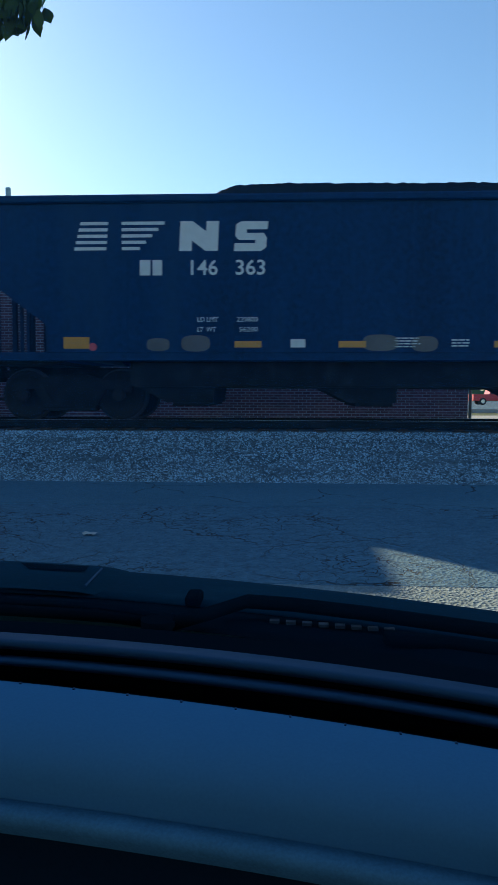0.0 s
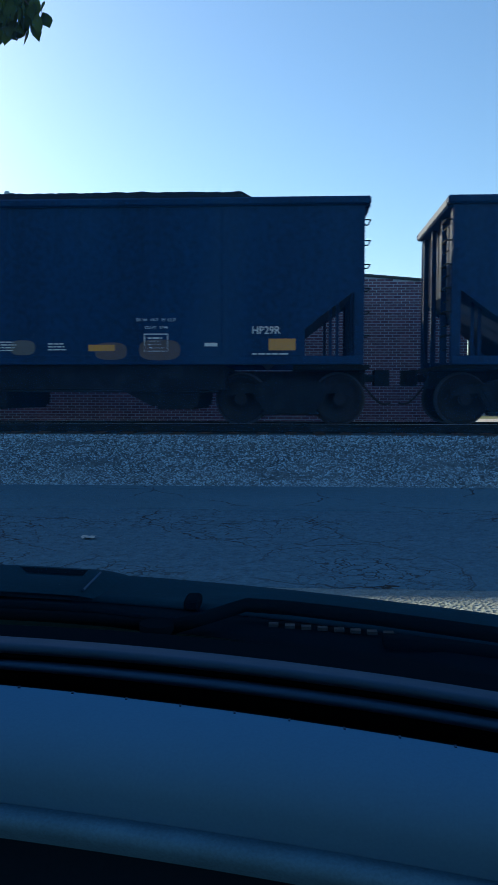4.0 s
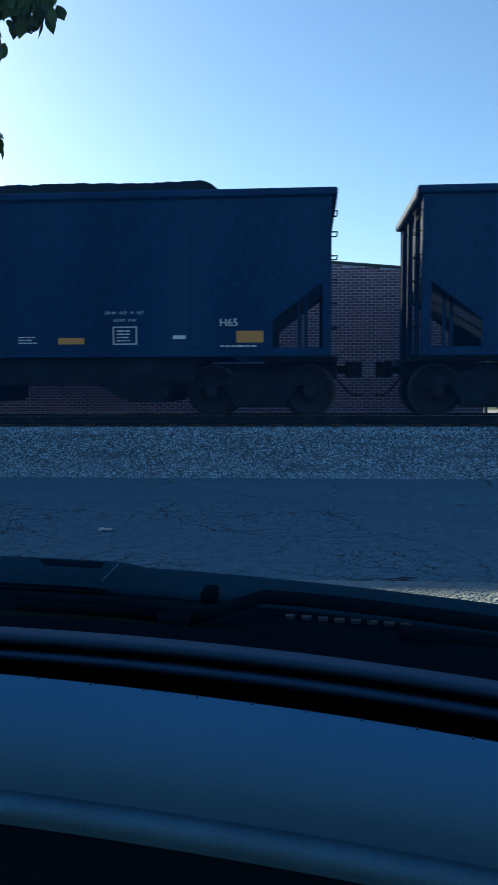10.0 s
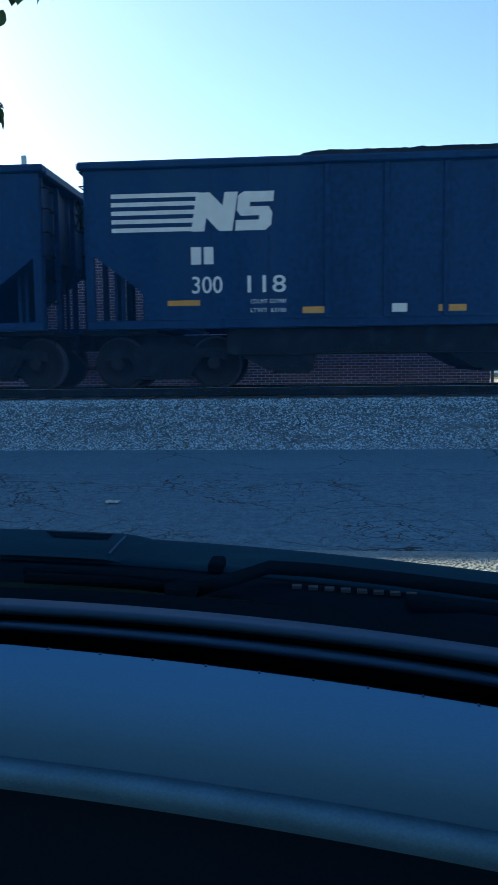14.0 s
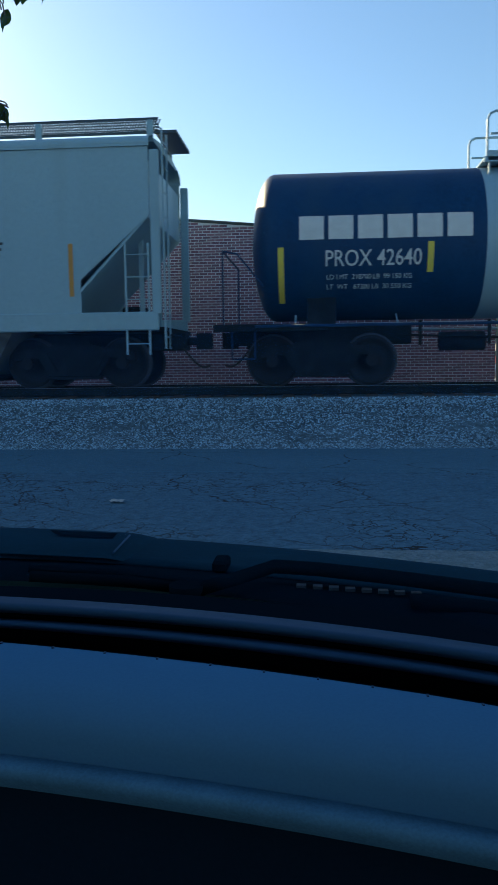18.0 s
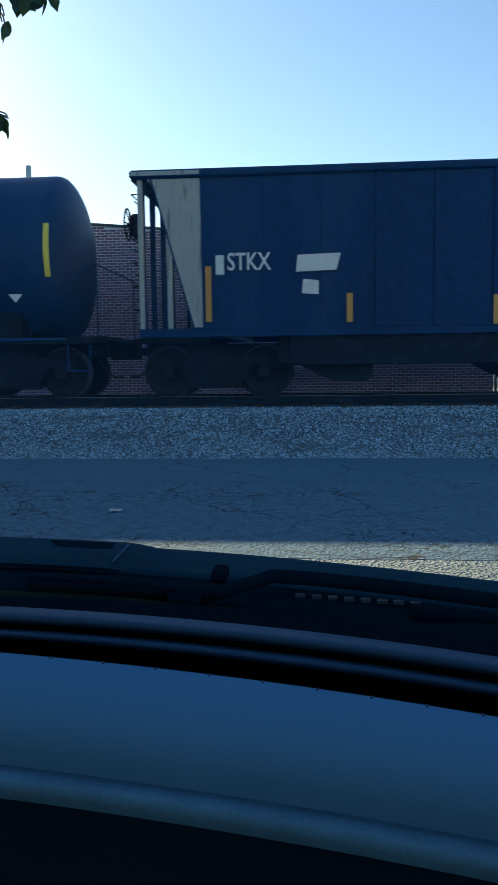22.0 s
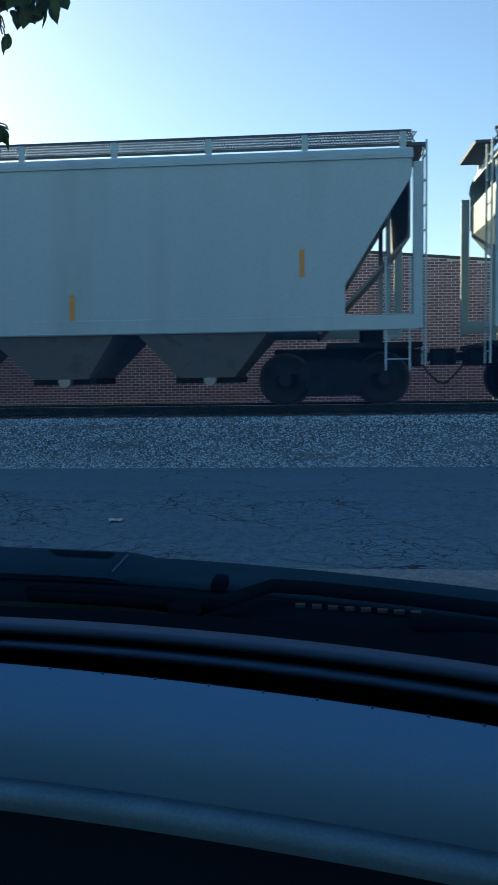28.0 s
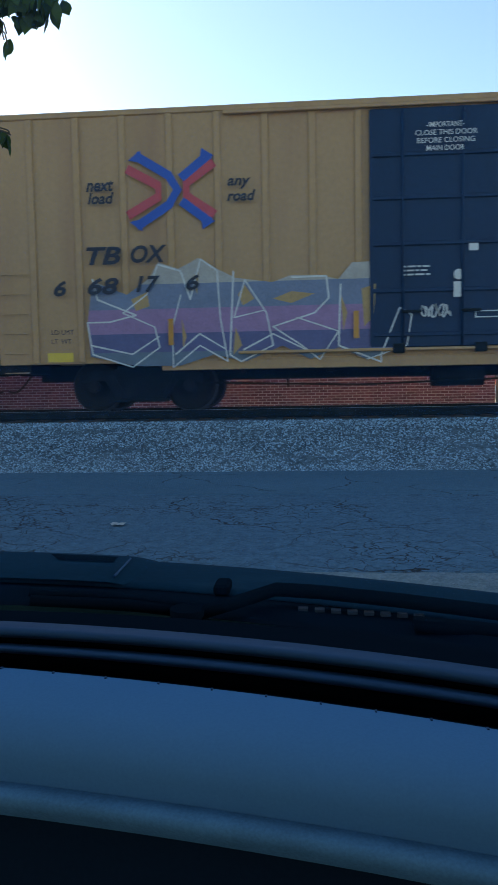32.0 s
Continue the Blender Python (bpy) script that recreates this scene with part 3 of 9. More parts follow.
for k in range(22000):
    d = Vector((r.gauss(0, 1), r.gauss(0, 1), r.gauss(0, 1))).normalized() * (r.random() ** 0.4)
    p = Vector((0.9 + d.x * 2.4, 1.6 + d.y * 2.0, 3.6 + d.z * 1.6))
    if noise.noise(p * 0.9) < -0.5 or p.x - 4.9 > -0.45 * (p.y + 3.4) - 0.12:
        continue
    a = Vector((r.gauss(0, 1), r.gauss(0, 1), r.gauss(0, 0.6))).normalized() * 0.16
    b = a.cross(Vector((r.gauss(0, 1), r.gauss(0, 1), r.gauss(0, 1)))).normalized() * 0.09
    m.add([p, p + a * 0.5 + b * 0.5, p + a, p + a * 0.5 - b * 0.5], [(0, 1, 2, 3)])
tagged(part("crown", m, LEAF, shade), kind="stuff")

# ---- train ----
def way(t):
    """Metres that the train has gone at t seconds, to the right."""
    q = t / 10
    return 171.384 * q - 0.71062 * q * q + 0.42212 * q ** 3


NEAR = -1.6
WHEELS = []
BUILT = {}


def shared(key, make, material):
    if key not in BUILT:
        BUILT[key] = make().mesh(key, material)
    return BUILT[key]


def bit(name, key, make, material, parent, at=(0, 0, 0), label="", turn=None):
    """A part on a mesh that all alike parts share."""
    ob = part(name, shared(key, make, material), material, parent, label)
    ob.matrix_basis = pose(*at, *(turn or (0, 0, 0)))
    return ob


def lathe_wheel(m, y, s):
    prof = [(0.06, 0.10), (0.14, 0.10), (0.15, 0.05), (0.34, 0.02), (0.37, 0.06), (0.452, 0.065), (0.457, 0.0), (0.462, -0.04), (0.49, -0.055), (0.49, -0.075), (0.37, -0.075), (0.34, -0.03), (0.15, -0.01), (0.06, -0.06)]
    n = 32
    rows = [[(r * math.cos(2 * math.pi * i / n), y - s * d, r * math.sin(2 * math.pi * i / n)) for i in range(n)] for r, d in prof]
    m.rings(rows, closed=True)


def wheelset_mesh():
    m = M()
    for s in (1, -1):
        lathe_wheel(m, -s * 0.73, s)
    m.rod((0, -0.95, 0), (0, 0.95, 0), 0.075, 12)
    for s in (-1, 1):
        m.rod((0, s * 0.95, 0), (0, s * 1.08, 0), 0.11, 12)
        for k in range(3):
            a = 2 * math.pi * k / 3
            m.rod((0.06 * math.cos(a), s * 1.08, 0.06 * math.sin(a)), (0.06 * math.cos(a), s * 1.1, 0.06 * math.sin(a)), 0.018, 6)
    return m


def frame_mesh():
    """One cast side frame, its outline in x and z about the truck's middle."""
    top = [(-1.12, 0.5), (-1.12, 0.66), (-0.9, 0.72), (-0.62, 0.72), (-0.3, 0.82), (0.3, 0.82), (0.62, 0.72), (0.9, 0.72), (1.12, 0.66), (1.12, 0.5)]
    low = [(0.9, 0.56), (0.66, 0.56), (0.5, 0.3), (0.42, 0.2), (-0.42, 0.2), (-0.5, 0.3), (-0.66, 0.56), (-0.9, 0.56)]
    m = M().prism(top + low, -0.07, 0.07)
    m.prism([(-0.62, 0.66), (-0.5, 0.66), (-0.3, 0.32), (-0.42, 0.32)], -0.1, -0.07)
    m.prism([(0.62, 0.66), (0.5, 0.66), (0.3, 0.32), (0.42, 0.32)], -0.1, -0.07)
    m.box(-0.5, 0.5, -0.11, 0.11, 0.17, 0.23, 0.015)
    return m


def spring_mesh():
    m = M()
    n, turns = 40, 4
    pts = [(0.055 * math.cos(2 * math.pi * turns * i / n), 0.055 * math.sin(2 * math.pi * turns * i / n), 0.25 * i / n) for i in range(n + 1)]
    return m.path(pts, 0.013, 5)


def truck(car, x):
    t = bit("truck", "bolster", lambda: M().box(-0.2, 0.2, -1.0, 1.0, 0.48, 0.74, 0.03).rod((0, 0, 0.7), (0, 0, 0.95), 0.3, 16), UNDER, car, (x, 0, 0))
    for s in (-1, 1):
        bit("side_frame", "side_frame", frame_mesh, UNDER, t, (0, s * 1.0, 0), turn=(0, 0, 0 if s < 0 else 180))
        for k in (-1, 0, 1):
            bit("spring", "spring", spring_mesh, RUST, t, (k * 0.13, s * 1.0, 0.23))
    for s in (-1, 1):
        w = bit("wheelset", "wheelset", wheelset_mesh, WHEELM, t, (s * 0.88, 0, 0.46))
        WHEELS.append((w, car, x + s * 0.88, (s * 0.88, 0, 0.46)))
    return t


def coupler(car, x, s):
    """s: +1 at the right end, -1 at the left."""
    def make():
        m = M().box(-0.5, 0.15, -0.3, 0.3, 0.68, 1.0, 0.02)
        m.box(0.15, 0.36, -0.07, 0.07, 0.78, 0.92, 0.02)
        m.prism([(0.34, -0.16), (0.5, -0.18), (0.62, -0.1), (0.64, 0.02), (0.56, 0.04), (0.5, 0.0), (0.48, 0.14), (0.38, 0.2), (0.32, 0.1)], 0.7, 1.0, "z")
        m.rod((0.05, -1.2, 0.95), (0.05, -0.1, 0.95), 0.014, 6)
        m.rod((0.05, -1.2, 0.95), (0.05, -1.2, 0.72), 0.014, 6)
        return m
    bit("coupler", "coupler", make, UNDER, car, (x, 0, 0), turn=(0, 0, 0 if s > 0 else 180))
    def hose():
        pts = [(0.1 + 0.52 * q, -0.32, 0.72 - 0.36 * math.sin(math.pi * q * 0.62) ** 1.2) for q in [i / 10 for i in range(11)]]
        return M().path(pts, 0.022, 6)
    bit("air_hose", "air_hose", hose, RUBBER, car, (x, 0, 0), turn=(0, 0, 0 if s > 0 else 180))


def running_gear(car, length, centre):
    truck(car, centre)
    truck(car, length - centre)
    coupler(car, 0, -1)
    coupler(car, length, 1)


FONTS = {}


def letters(text, box, material, parent, y=NEAR, name="lettering", bold=0.012, shear=0.0, curve=None, layer=1):
    """Writing set into the box (x0, x1, z0, z1) on the side of a car. curve: (zc, r) wraps it round a tank."""
    key = (text, bold, shear)
    if key not in FONTS:
        fc = bpy.data.curves.new("writing", "FONT")
        fc.body, fc.size, fc.offset, fc.shear, fc.align_x = text, 1.0, bold, shear, "LEFT"
        fc.resolution_u = 3
        fo = bpy.data.objects.new("writing", fc)
        me = bpy.data.meshes.new_from_object(fo)
        FONTS[key] = ([tuple(v.co) for v in me.vertices], [tuple(p.vertices) for p in me.polygons])
        bpy.data.objects.remove(fo)
        bpy.data.meshes.remove(me)
        bpy.data.curves.remove(fc)
    vs, fs = FONTS[key]
    ax, bx = min(v[0] for v in vs), max(v[0] for v in vs)
    ay, by = min(v[1] for v in vs), max(v[1] for v in vs)
    x0, x1, z0, z1 = box
    out = []
    for u, w, _ in vs:
        x, z = x0 + (u - ax) / (bx - ax) * (x1 - x0), z0 + (w - ay) / (by - ay) * (z1 - z0)
        yy = y if curve is None else -math.sqrt(max(curve[1] ** 2 - (z - curve[0]) ** 2, 0.01))
        out.append((x, yy - 0.004 * layer - (0 if curve is None else (z1 - z0) ** 2 / (7 * curve[1])), z))
    m = M()
    m.add(out, fs)
    return part(name, m, material, parent)


def patch(name, polys, material, parent, y=NEAR, layer=1, curve=None, label=""):
    """Painted or taped shapes: outlines in (x, z), a thin film on the side."""
    m = M()
    for poly in polys:
        if curve:
            xs, zs = [p[0] for p in poly], [p[1] for p in poly]
            a, b, lo, hi, n = min(xs), max(xs), min(zs), max(zs), 8
            rows = [[(q, -math.sqrt(curve[1] ** 2 - (lo + (hi - lo) * i / n - curve[0]) ** 2) - 0.004 * layer, lo + (hi - lo) * i / n) for q in (a, b)] for i in range(n + 1)]
            m.rings(rows, smooth=True)
        else:
            m.prism(poly, y - 0.004 * layer, y - 0.004 * layer + 0.003)
    return part(name, m, material, parent, label)


def rect(x0, x1, z0, z1):
    return [(x0, z0), (x1, z0), (x1, z1), (x0, z1)]


def tape(car, x, z, w, h, material=None, y=NEAR, curve=None):
    return patch("reflective_strip", [rect(x, x + w, z, z + h)], material or AMBER, car, y, 2, curve)


def bars(car, x0, x1, z0, z1, n, material, y=NEAR, curve=None, seed=1):
    """Rows of small writing too fine to read, as plain bars."""
    r = random.Random(seed)
    h = (z1 - z0) / n
    polys = []
    for i in range(n):
        x = x0
        end = x1 - r.random() * 0.25 * (x1 - x0)
        while x < end - 0.02:
            w = min(h * r.uniform(0.8, 2.6), end - x)
            polys.append(rect(x, x + w, z1 - (i + 0.7) * h, z1 - (i + 0.28) * h))
            x += w + h * 0.4
    return patch("small_print", polys, material, car, y, 1, curve)


def ring_box(car, x0, x1, z0, z1, material, y=NEAR, t=0.02, curve=None):
    return patch("stencil_box", [rect(x0, x1, z0, z0 + t), rect(x0, x1, z1 - t, z1), rect(x0, x0 + t, z0 + t, z1 - t), rect(x1 - t, x1, z0 + t, z1 - t)], material, car, y, 1, curve)


def ladder(car, x, y, z0, z1, n, along="x", w=0.4, material=None, rails=True):
    """A ladder: two rails and n rungs."""
    m = M()
    d = (w, 0) if along == "x" else (0, w)
    if rails:
        for k in (0, 1):
            m.box(x + d[0] * k - 0.015, x + d[0] * k + 0.015, y + d[1] * k - 0.015, y + d[1] * k + 0.015, z0, z1)
    for i in range(n):
        z = z0 + (i + 0.5) * (z1 - z0) / n
        m.rod((x, y, z), (x + d[0], y + d[1], z), 0.011, 6)
    return part("ladder", m, material or UNDER, car)


# ---- coal hopper cars ----
PALE = mat("scraped_pale_paint", (0.34, 0.35, 0.33), 0.8, vary=0.25, scale=9, fine=40, bump=0.1, dirt=(0.03, 0.034, 0.042), dirt_amount=0.4, streak=True)
def coal_mesh(length, seed):
    r = random.Random(seed)
    a, b, top = r.uniform(4.0, 4.9), length - r.uniform(1.8, 2.8), r.uniform(4.08, 4.2)
    rows = []
    nx, ny = 180, 16
    for i in range(nx + 1):
        x = 0.25 + (length - 0.5) * i / nx
        e = max(0.0, min(1.0, (x - a + 1.7) / 1.7, (b + 1.0 - x) / 1.0))
        e = e * e * (3 - 2 * e)
        row = []
        for j in range(ny + 1):
            y = -1.52 + 3.04 * j / ny
            side = min(1.0, (1.52 - abs(y)) / 0.55)
            z = 3.55 + (top - 3.55) * e * side + 0.035 * noise.noise((x * 0.45, y * 0.8, seed)) + (0.018 * noise.noise((x * 7, y * 7, seed + 9)) + 0.02 * noise.noise((x * 17, y * 17, seed))) * side
            row.append((x, y, z))
        rows.append(row)
    return M().rings(rows, smooth=False)


def hand_wheel(c, x, y, z, s):
    """A spoked brake wheel on a short shaft, standing off the end by s."""
    m = M().rod((x, y, z), (x + s * 0.22, y, z), 0.03, 8)
    ring = [(x + s * 0.2, y + 0.27 * math.cos(k * math.pi / 12), z + 0.27 * math.sin(k * math.pi / 12)) for k in range(25)]
    m.path(ring, 0.018, 6)
    for k in range(0, 24, 4):
        m.rod((x + s * 0.16, y, z), ring[k], 0.012, 5)
    return part("brake_wheel", m, UNDER, c)


def hopper_base(kind, length, bays, slant=False):
    """The body without writing; kind: a smooth-sided car, or one with outside posts."""
    c = thing("coal_hopper_car", pose(0, 0, 0), "black steel coal hopper car heaped with coal, riding the rails", "freight car", "cars of the train")
    e = length
    for s in (-1, 1):
        y = 1.6 * s
        poly = [(0.0, 1.2), (0.15, 1.2), (0.15, 2.3), (1.0, 1.67), (1.0, 1.2), (e - 1.0, 1.2), (e - 1.0, 1.67), (e - 0.15, 2.3), (e - 0.15, 1.2), (e, 1.2), (e, 3.74), (0.0, 3.74)]
        if slant:
            poly = [(0.24, 3.74), (0.95, 1.2)] + poly[5:11]
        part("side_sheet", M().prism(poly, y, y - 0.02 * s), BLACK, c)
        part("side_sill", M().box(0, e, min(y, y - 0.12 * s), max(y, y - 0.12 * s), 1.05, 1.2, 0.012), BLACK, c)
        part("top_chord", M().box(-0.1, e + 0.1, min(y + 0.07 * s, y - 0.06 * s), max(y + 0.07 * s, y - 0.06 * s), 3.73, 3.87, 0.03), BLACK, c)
        n = 12 if kind == "posts" else 9
        for i in range(1, n):
            x = 1.2 + (e - 2.4) * i / n
            if kind == "posts":
                if s < 0 and x < 3.6:
                    bit("seam", "hop_seam", lambda: M().box(-0.022, 0.022, -0.003, 0.0, 1.2, 3.73), BLACK, c, (x, y, 0))
                else:
                    bit("side_post", "hop_post", lambda: M().box(-0.05, 0.05, -0.05, 0.0, 1.2, 3.73, 0.012), BLACK, c, (x, y if s < 0 else y + 0.05, 0))
            else:
                bit("seam", "hop_seam", lambda: M().box(-0.022, 0.022, -0.003, 0.0, 1.2, 3.73), BLACK, c, (x, y if s < 0 else y + 0.003, 0))
    for s, x0 in ((1, 0.0), (-1, e)):
        if slant and s > 0:
            part("end_sheet", M().prism([(0.24, 3.74), (0.27, 3.74), (1.78, 1.06), (1.75, 1.04), (0.95, 1.2)], -1.57, 1.57), PALE, c)
            for x in (0.06, 0.55):
                part("corner_post", M().box(x - 0.04, x + 0.04, -1.59, -1.51, 1.2, 3.72, 0.01), PALE, c)
        else:
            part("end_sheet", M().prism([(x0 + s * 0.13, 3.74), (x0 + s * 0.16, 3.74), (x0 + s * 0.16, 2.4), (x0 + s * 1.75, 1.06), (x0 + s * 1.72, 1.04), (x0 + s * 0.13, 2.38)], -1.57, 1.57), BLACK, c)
        part("end_chord", M().box(min(x0 - s * 0.1, x0 + s * 0.18), max(x0 - s * 0.1, x0 + s * 0.18), -1.53, 1.53, 3.7, 3.87, 0.03), BLACK, c)
        part("end_platform", M().box(min(x0 - s * 0.12, x0 + s * 1.2), max(x0 - s * 0.12, x0 + s * 1.2), -1.45, 1.45, 0.98, 1.05), UNDER, c)
        for y in (-1.4, -0.5, 0.5, 1.4):
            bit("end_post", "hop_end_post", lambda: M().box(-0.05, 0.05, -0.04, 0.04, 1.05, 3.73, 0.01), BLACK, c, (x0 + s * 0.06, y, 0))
        for y in (-1.2, 1.2):
            for x in (0.4, 0.52):
                part("brace", M().box(min(x0 + s * x, x0 + s * (x + 0.06)), max(x0 + s * x, x0 + s * (x + 0.06)), y - 0.03, y + 0.03, 1.05, 2.5 - 0.84 * x), BLACK, c)
        ladder(c, x0 - s * 0.05, -1.5 if s > 0 else 1.1, 1.1, 3.6, 6, "y", 0.4, rails=False)
        m = M()
        for z in (1.55, 1.95, 2.35, 2.75, 3.15, 3.5):
            m.path([(x0, -1.5, z), (x0 - s * 0.1, -1.5, z), (x0 - s * 0.1, -1.08, z), (x0, -1.08, z)], 0.012, 5)
        part("grab_iron", m, UNDER, c)
    part("centre_sill", M().box(-0.1, e + 0.1, -0.32, 0.32, 0.66, 0.97, 0.015), UNDER, c)
    part("floor_girder", M().box(2.4, e - 2.4, -1.32, 1.32, 0.62, 1.05), UNDER, c)
    for b in bays:
        part("outlet", M().prism([(b - 0.95, 0.62), (b - 0.4, 0.33), (b + 0.42, 0.33), (b + 0.45, 0.62)], -1.28, 1.28), UNDER, c)
        part("outlet_door", M().box(b - 0.3, b + 0.36, -1.3, 1.3, 0.27, 0.34, 0.01), UNDER, c)
    part("brake_pipe", M().rod((2.5, -1.36, 0.6), (e - 2.5, -1.36, 0.58), 0.018, 6), UNDER, c)
    if kind == "posts":
        hand_wheel(c, -0.1, -0.95, 3.1, -1)
        part("brake_gear", M().box(-0.2, -0.02, -1.15, -0.75, 2.85, 3.25, 0.03), UNDER, c)
        part("brake_chain", M().rod((-0.12, -0.95, 2.9), (-0.12, -0.95, 1.0), 0.012, 6), UNDER, c)
    running_gear(c, e, 1.25)
    return c


def logo_stripes(c, x, z, w, h, n=5, slant=0.0, taper=1.0):
    d = h / (2 * n - 1)
    polys = []
    for i in range(n):
        q = z + i * 2 * d
        k = w if taper == 1.0 else w * (taper + (1 - taper) * i / (n - 1))
        polys.append([(x + slant * (q - z), q), (x + k + slant * (q - z) * 0.3, q), (x + k + slant * (q + d - z) * 0.3, q + d), (x + slant * (q + d - z), q + d)])
    return patch("emblem_stripes", polys, LETTER, c)


def emblem_n(c, x, z, w, h, lean=0.14):
    """Two plain slanted uprights and a diagonal."""
    a = w * 0.32
    k = lambda px, pz: (x + px + lean * pz, z + pz)
    return patch("emblem_mark", [[k(0, 0), k(a, 0), k(a, h), k(0, h)], [k(a, h), k(a, h * 0.35), k(w - a, 0), k(w - a, h * 0.65)], [k(w - a, 0), k(w, 0), k(w, h), k(w - a, h)]], LETTER, c, layer=1)


def emblem_s(c, x, z, w, h, lean=0.14):
    """A plain rounded double bend."""
    t = h * 0.27
    k = lambda px, pz: (x + px + lean * pz, z + pz)
    polys = [[k(0, 0), k(w * 0.85, 0), k(w, t * 0.5), k(w, h * 0.45), k(w * 0.88, h * 0.61), k(w * 0.35, h * 0.61), k(w * 0.35, h - t), k(w, h - t), k(w, h),
              k(w * 0.15, h), k(0, h * 0.9), k(0, h * 0.52), k(w * 0.12, h * 0.38), k(w * 0.65, h * 0.38), k(w * 0.65, t), k(0, t)]]
    return patch("emblem_mark", polys, LETTER, c)


def coal_car(base, at, style, number, load, weight, seed, length):
    c = copy_thing(base, pose(at, TRACK_Y, RAIL_Z))
    part("coal_load", coal_mesh(length, seed), COAL, c, "heap of black coal")
    e = length
    a, b = number
    L = LETTER
    if style == "bars":       # two striped blocks and two marks
        logo_stripes(c, 1.2, 3.27, 0.8, 0.4)
        logo_stripes(c, 2.23, 3.27, 0.73, 0.4)
        emblem_n(c, 3.26, 3.26, 0.52, 0.39)
        logo_stripes(c, 3.19, 3.3, 0.13, 0.33, 4)
        emblem_s(c, 4.16, 3.26, 0.5, 0.39)
        patch("mark", [rect(3.34, 3.5, 2.57, 2.81), rect(3.56, 3.71, 2.57, 2.81)], L, c)
        letters(a, (3.34, 3.83, 2.13, 2.38), L, c)
        letters(b, (4.17, 4.72, 2.13, 2.38), L, c)
        nx, nz = 3.5, 1.83
        tape(c, 1.2, 1.28, 0.45, 0.2)
        patch("label", [rect(1.71, 1.86, 1.28, 1.39)], L, c)
    elif style == "slant":    # a slanted older emblem
        logo_stripes(c, 1.5, 2.94, 0.56, 0.48, 5, 0.25)
        logo_stripes(c, 2.33, 2.94, 0.74, 0.48, 5, 0.0, 0.42)
        emblem_n(c, 3.32, 2.92, 0.66, 0.5, 0.05)
        emblem_s(c, 4.26, 2.91, 0.54, 0.5, 0.08)
        patch("mark", [rect(2.64, 2.82, 2.51, 2.77), rect(2.86, 3.02, 2.51, 2.77)], L, c)
        letters(a, (3.52, 3.98, 2.51, 2.77), L, c)
        letters(b, (4.29, 4.79, 2.51, 2.77), L, c)
        nx, nz = 3.63, 1.8
        tape(c, 1.3, 1.26, 0.45, 0.2)
        patch("label", [[(1.81 + 0.07 * math.cos(q), 1.29 + 0.07 * math.sin(q)) for q in [k * 0.6283 for k in range(10)]]], REDDOT, c)
    else:                     # one large striped emblem
        logo_stripes(c, 0.48, 2.69, 1.5, 0.64, 5)
        emblem_n(c, 1.85, 2.68, 0.7, 0.64, 0.16)
        emblem_s(c, 2.6, 2.68, 0.6, 0.64, 0.1)
        patch("mark", [rect(1.84, 2.01, 2.13, 2.42), rect(2.06, 2.22, 2.13, 2.42)], L, c)
        letters(a, (1.85, 2.37, 1.64, 1.93), L, c, bold=0.006)
        letters(b, (2.8, 3.45, 1.64, 1.93), L, c, bold=0.006)
        nx, nz = 2.85, 1.5
        if a == "300":
            tape(c, 1.42, 1.44, 0.56, 0.09)
        else:
            patch("reflective_strip", [rect(1.42, 1.51, 1.43, 1.99), rect(1.515, 1.86, 1.43, 1.53)], AMBER, c)
    if style == "large":
        letters("LDLMT " + load, (nx, nx + 0.6, 1.46, 1.53), L, c, bold=0.0)
        letters("LTWT  " + weight, (nx, nx + 0.6, 1.31, 1.38), L, c, bold=0.0)
        spots = [3.73, 6.0, 7.6, 9.9]
    else:
        letters("LD LMT", (nx, nx + 0.36, nz - 0.08, nz), L, c, bold=0.0)
        letters(load, (nx + 0.68, nx + 1.04, nz - 0.08, nz), L, c, bold=0.0)
        letters("LT  WT", (nx, nx + 0.32, nz - 0.25, nz - 0.17), L, c, bold=0.0)
        letters(weight, (nx + 0.72, nx + 1.04, nz - 0.25, nz - 0.17), L, c, bold=0.0)
        spots = [4.27, 6.05, e - 4.74]
    for q in spots:
        tape(c, q, 1.28, 0.46, 0.11)
    patch("label", [rect(5.23, 5.48, 1.28, 1.42)], L, c)
    bars(c, 7.0, 7.45, 1.27, 1.46, 4, L, seed=seed)
    bars(c, 7.95, 8.28, 1.28, 1.43, 3, L, seed=seed + 1)
    ring_box(c, e - 3.77, e - 3.35, 1.27, 1.58, L, t=0.018)
    bars(c, e - 3.7, e - 3.42, 1.31, 1.53, 4, L, seed=seed + 2)
    letters("EX W  10-7   H  12-7", (e - 3.9, e - 3.22, 1.79, 1.84), L, c, bold=0.0)
    letters("CU FT  3744", (e - 3.75, e - 3.36, 1.66, 1.71), L, c, bold=0.0)
    if style == "large":
        letters("H-62R", (e - 2.9, e - 2.5, 1.42, 1.54), L, c)
        tape(c, e - 2.85, 1.58, 0.9, 0.1)
        bars(c, e - 2.95, e - 2.25, 1.75, 2.1, 4, L, seed=seed + 3)
    else:
        letters("HP29R" if style == "slant" else "H65", (e - 1.9, e - (1.42 if style == "slant" else 1.6), 1.57, 1.7), L, c, bold=0.004)
        tape(c, e - 1.62, 1.29, 0.46, 0.2)
        bars(c, e - 1.9, e - 1.2, 1.2, 1.26, 1, L, seed=seed + 4)
    patch("label", [rect(e - 2.72, e - 2.5, 1.36, 1.42)], L, c)
    return c


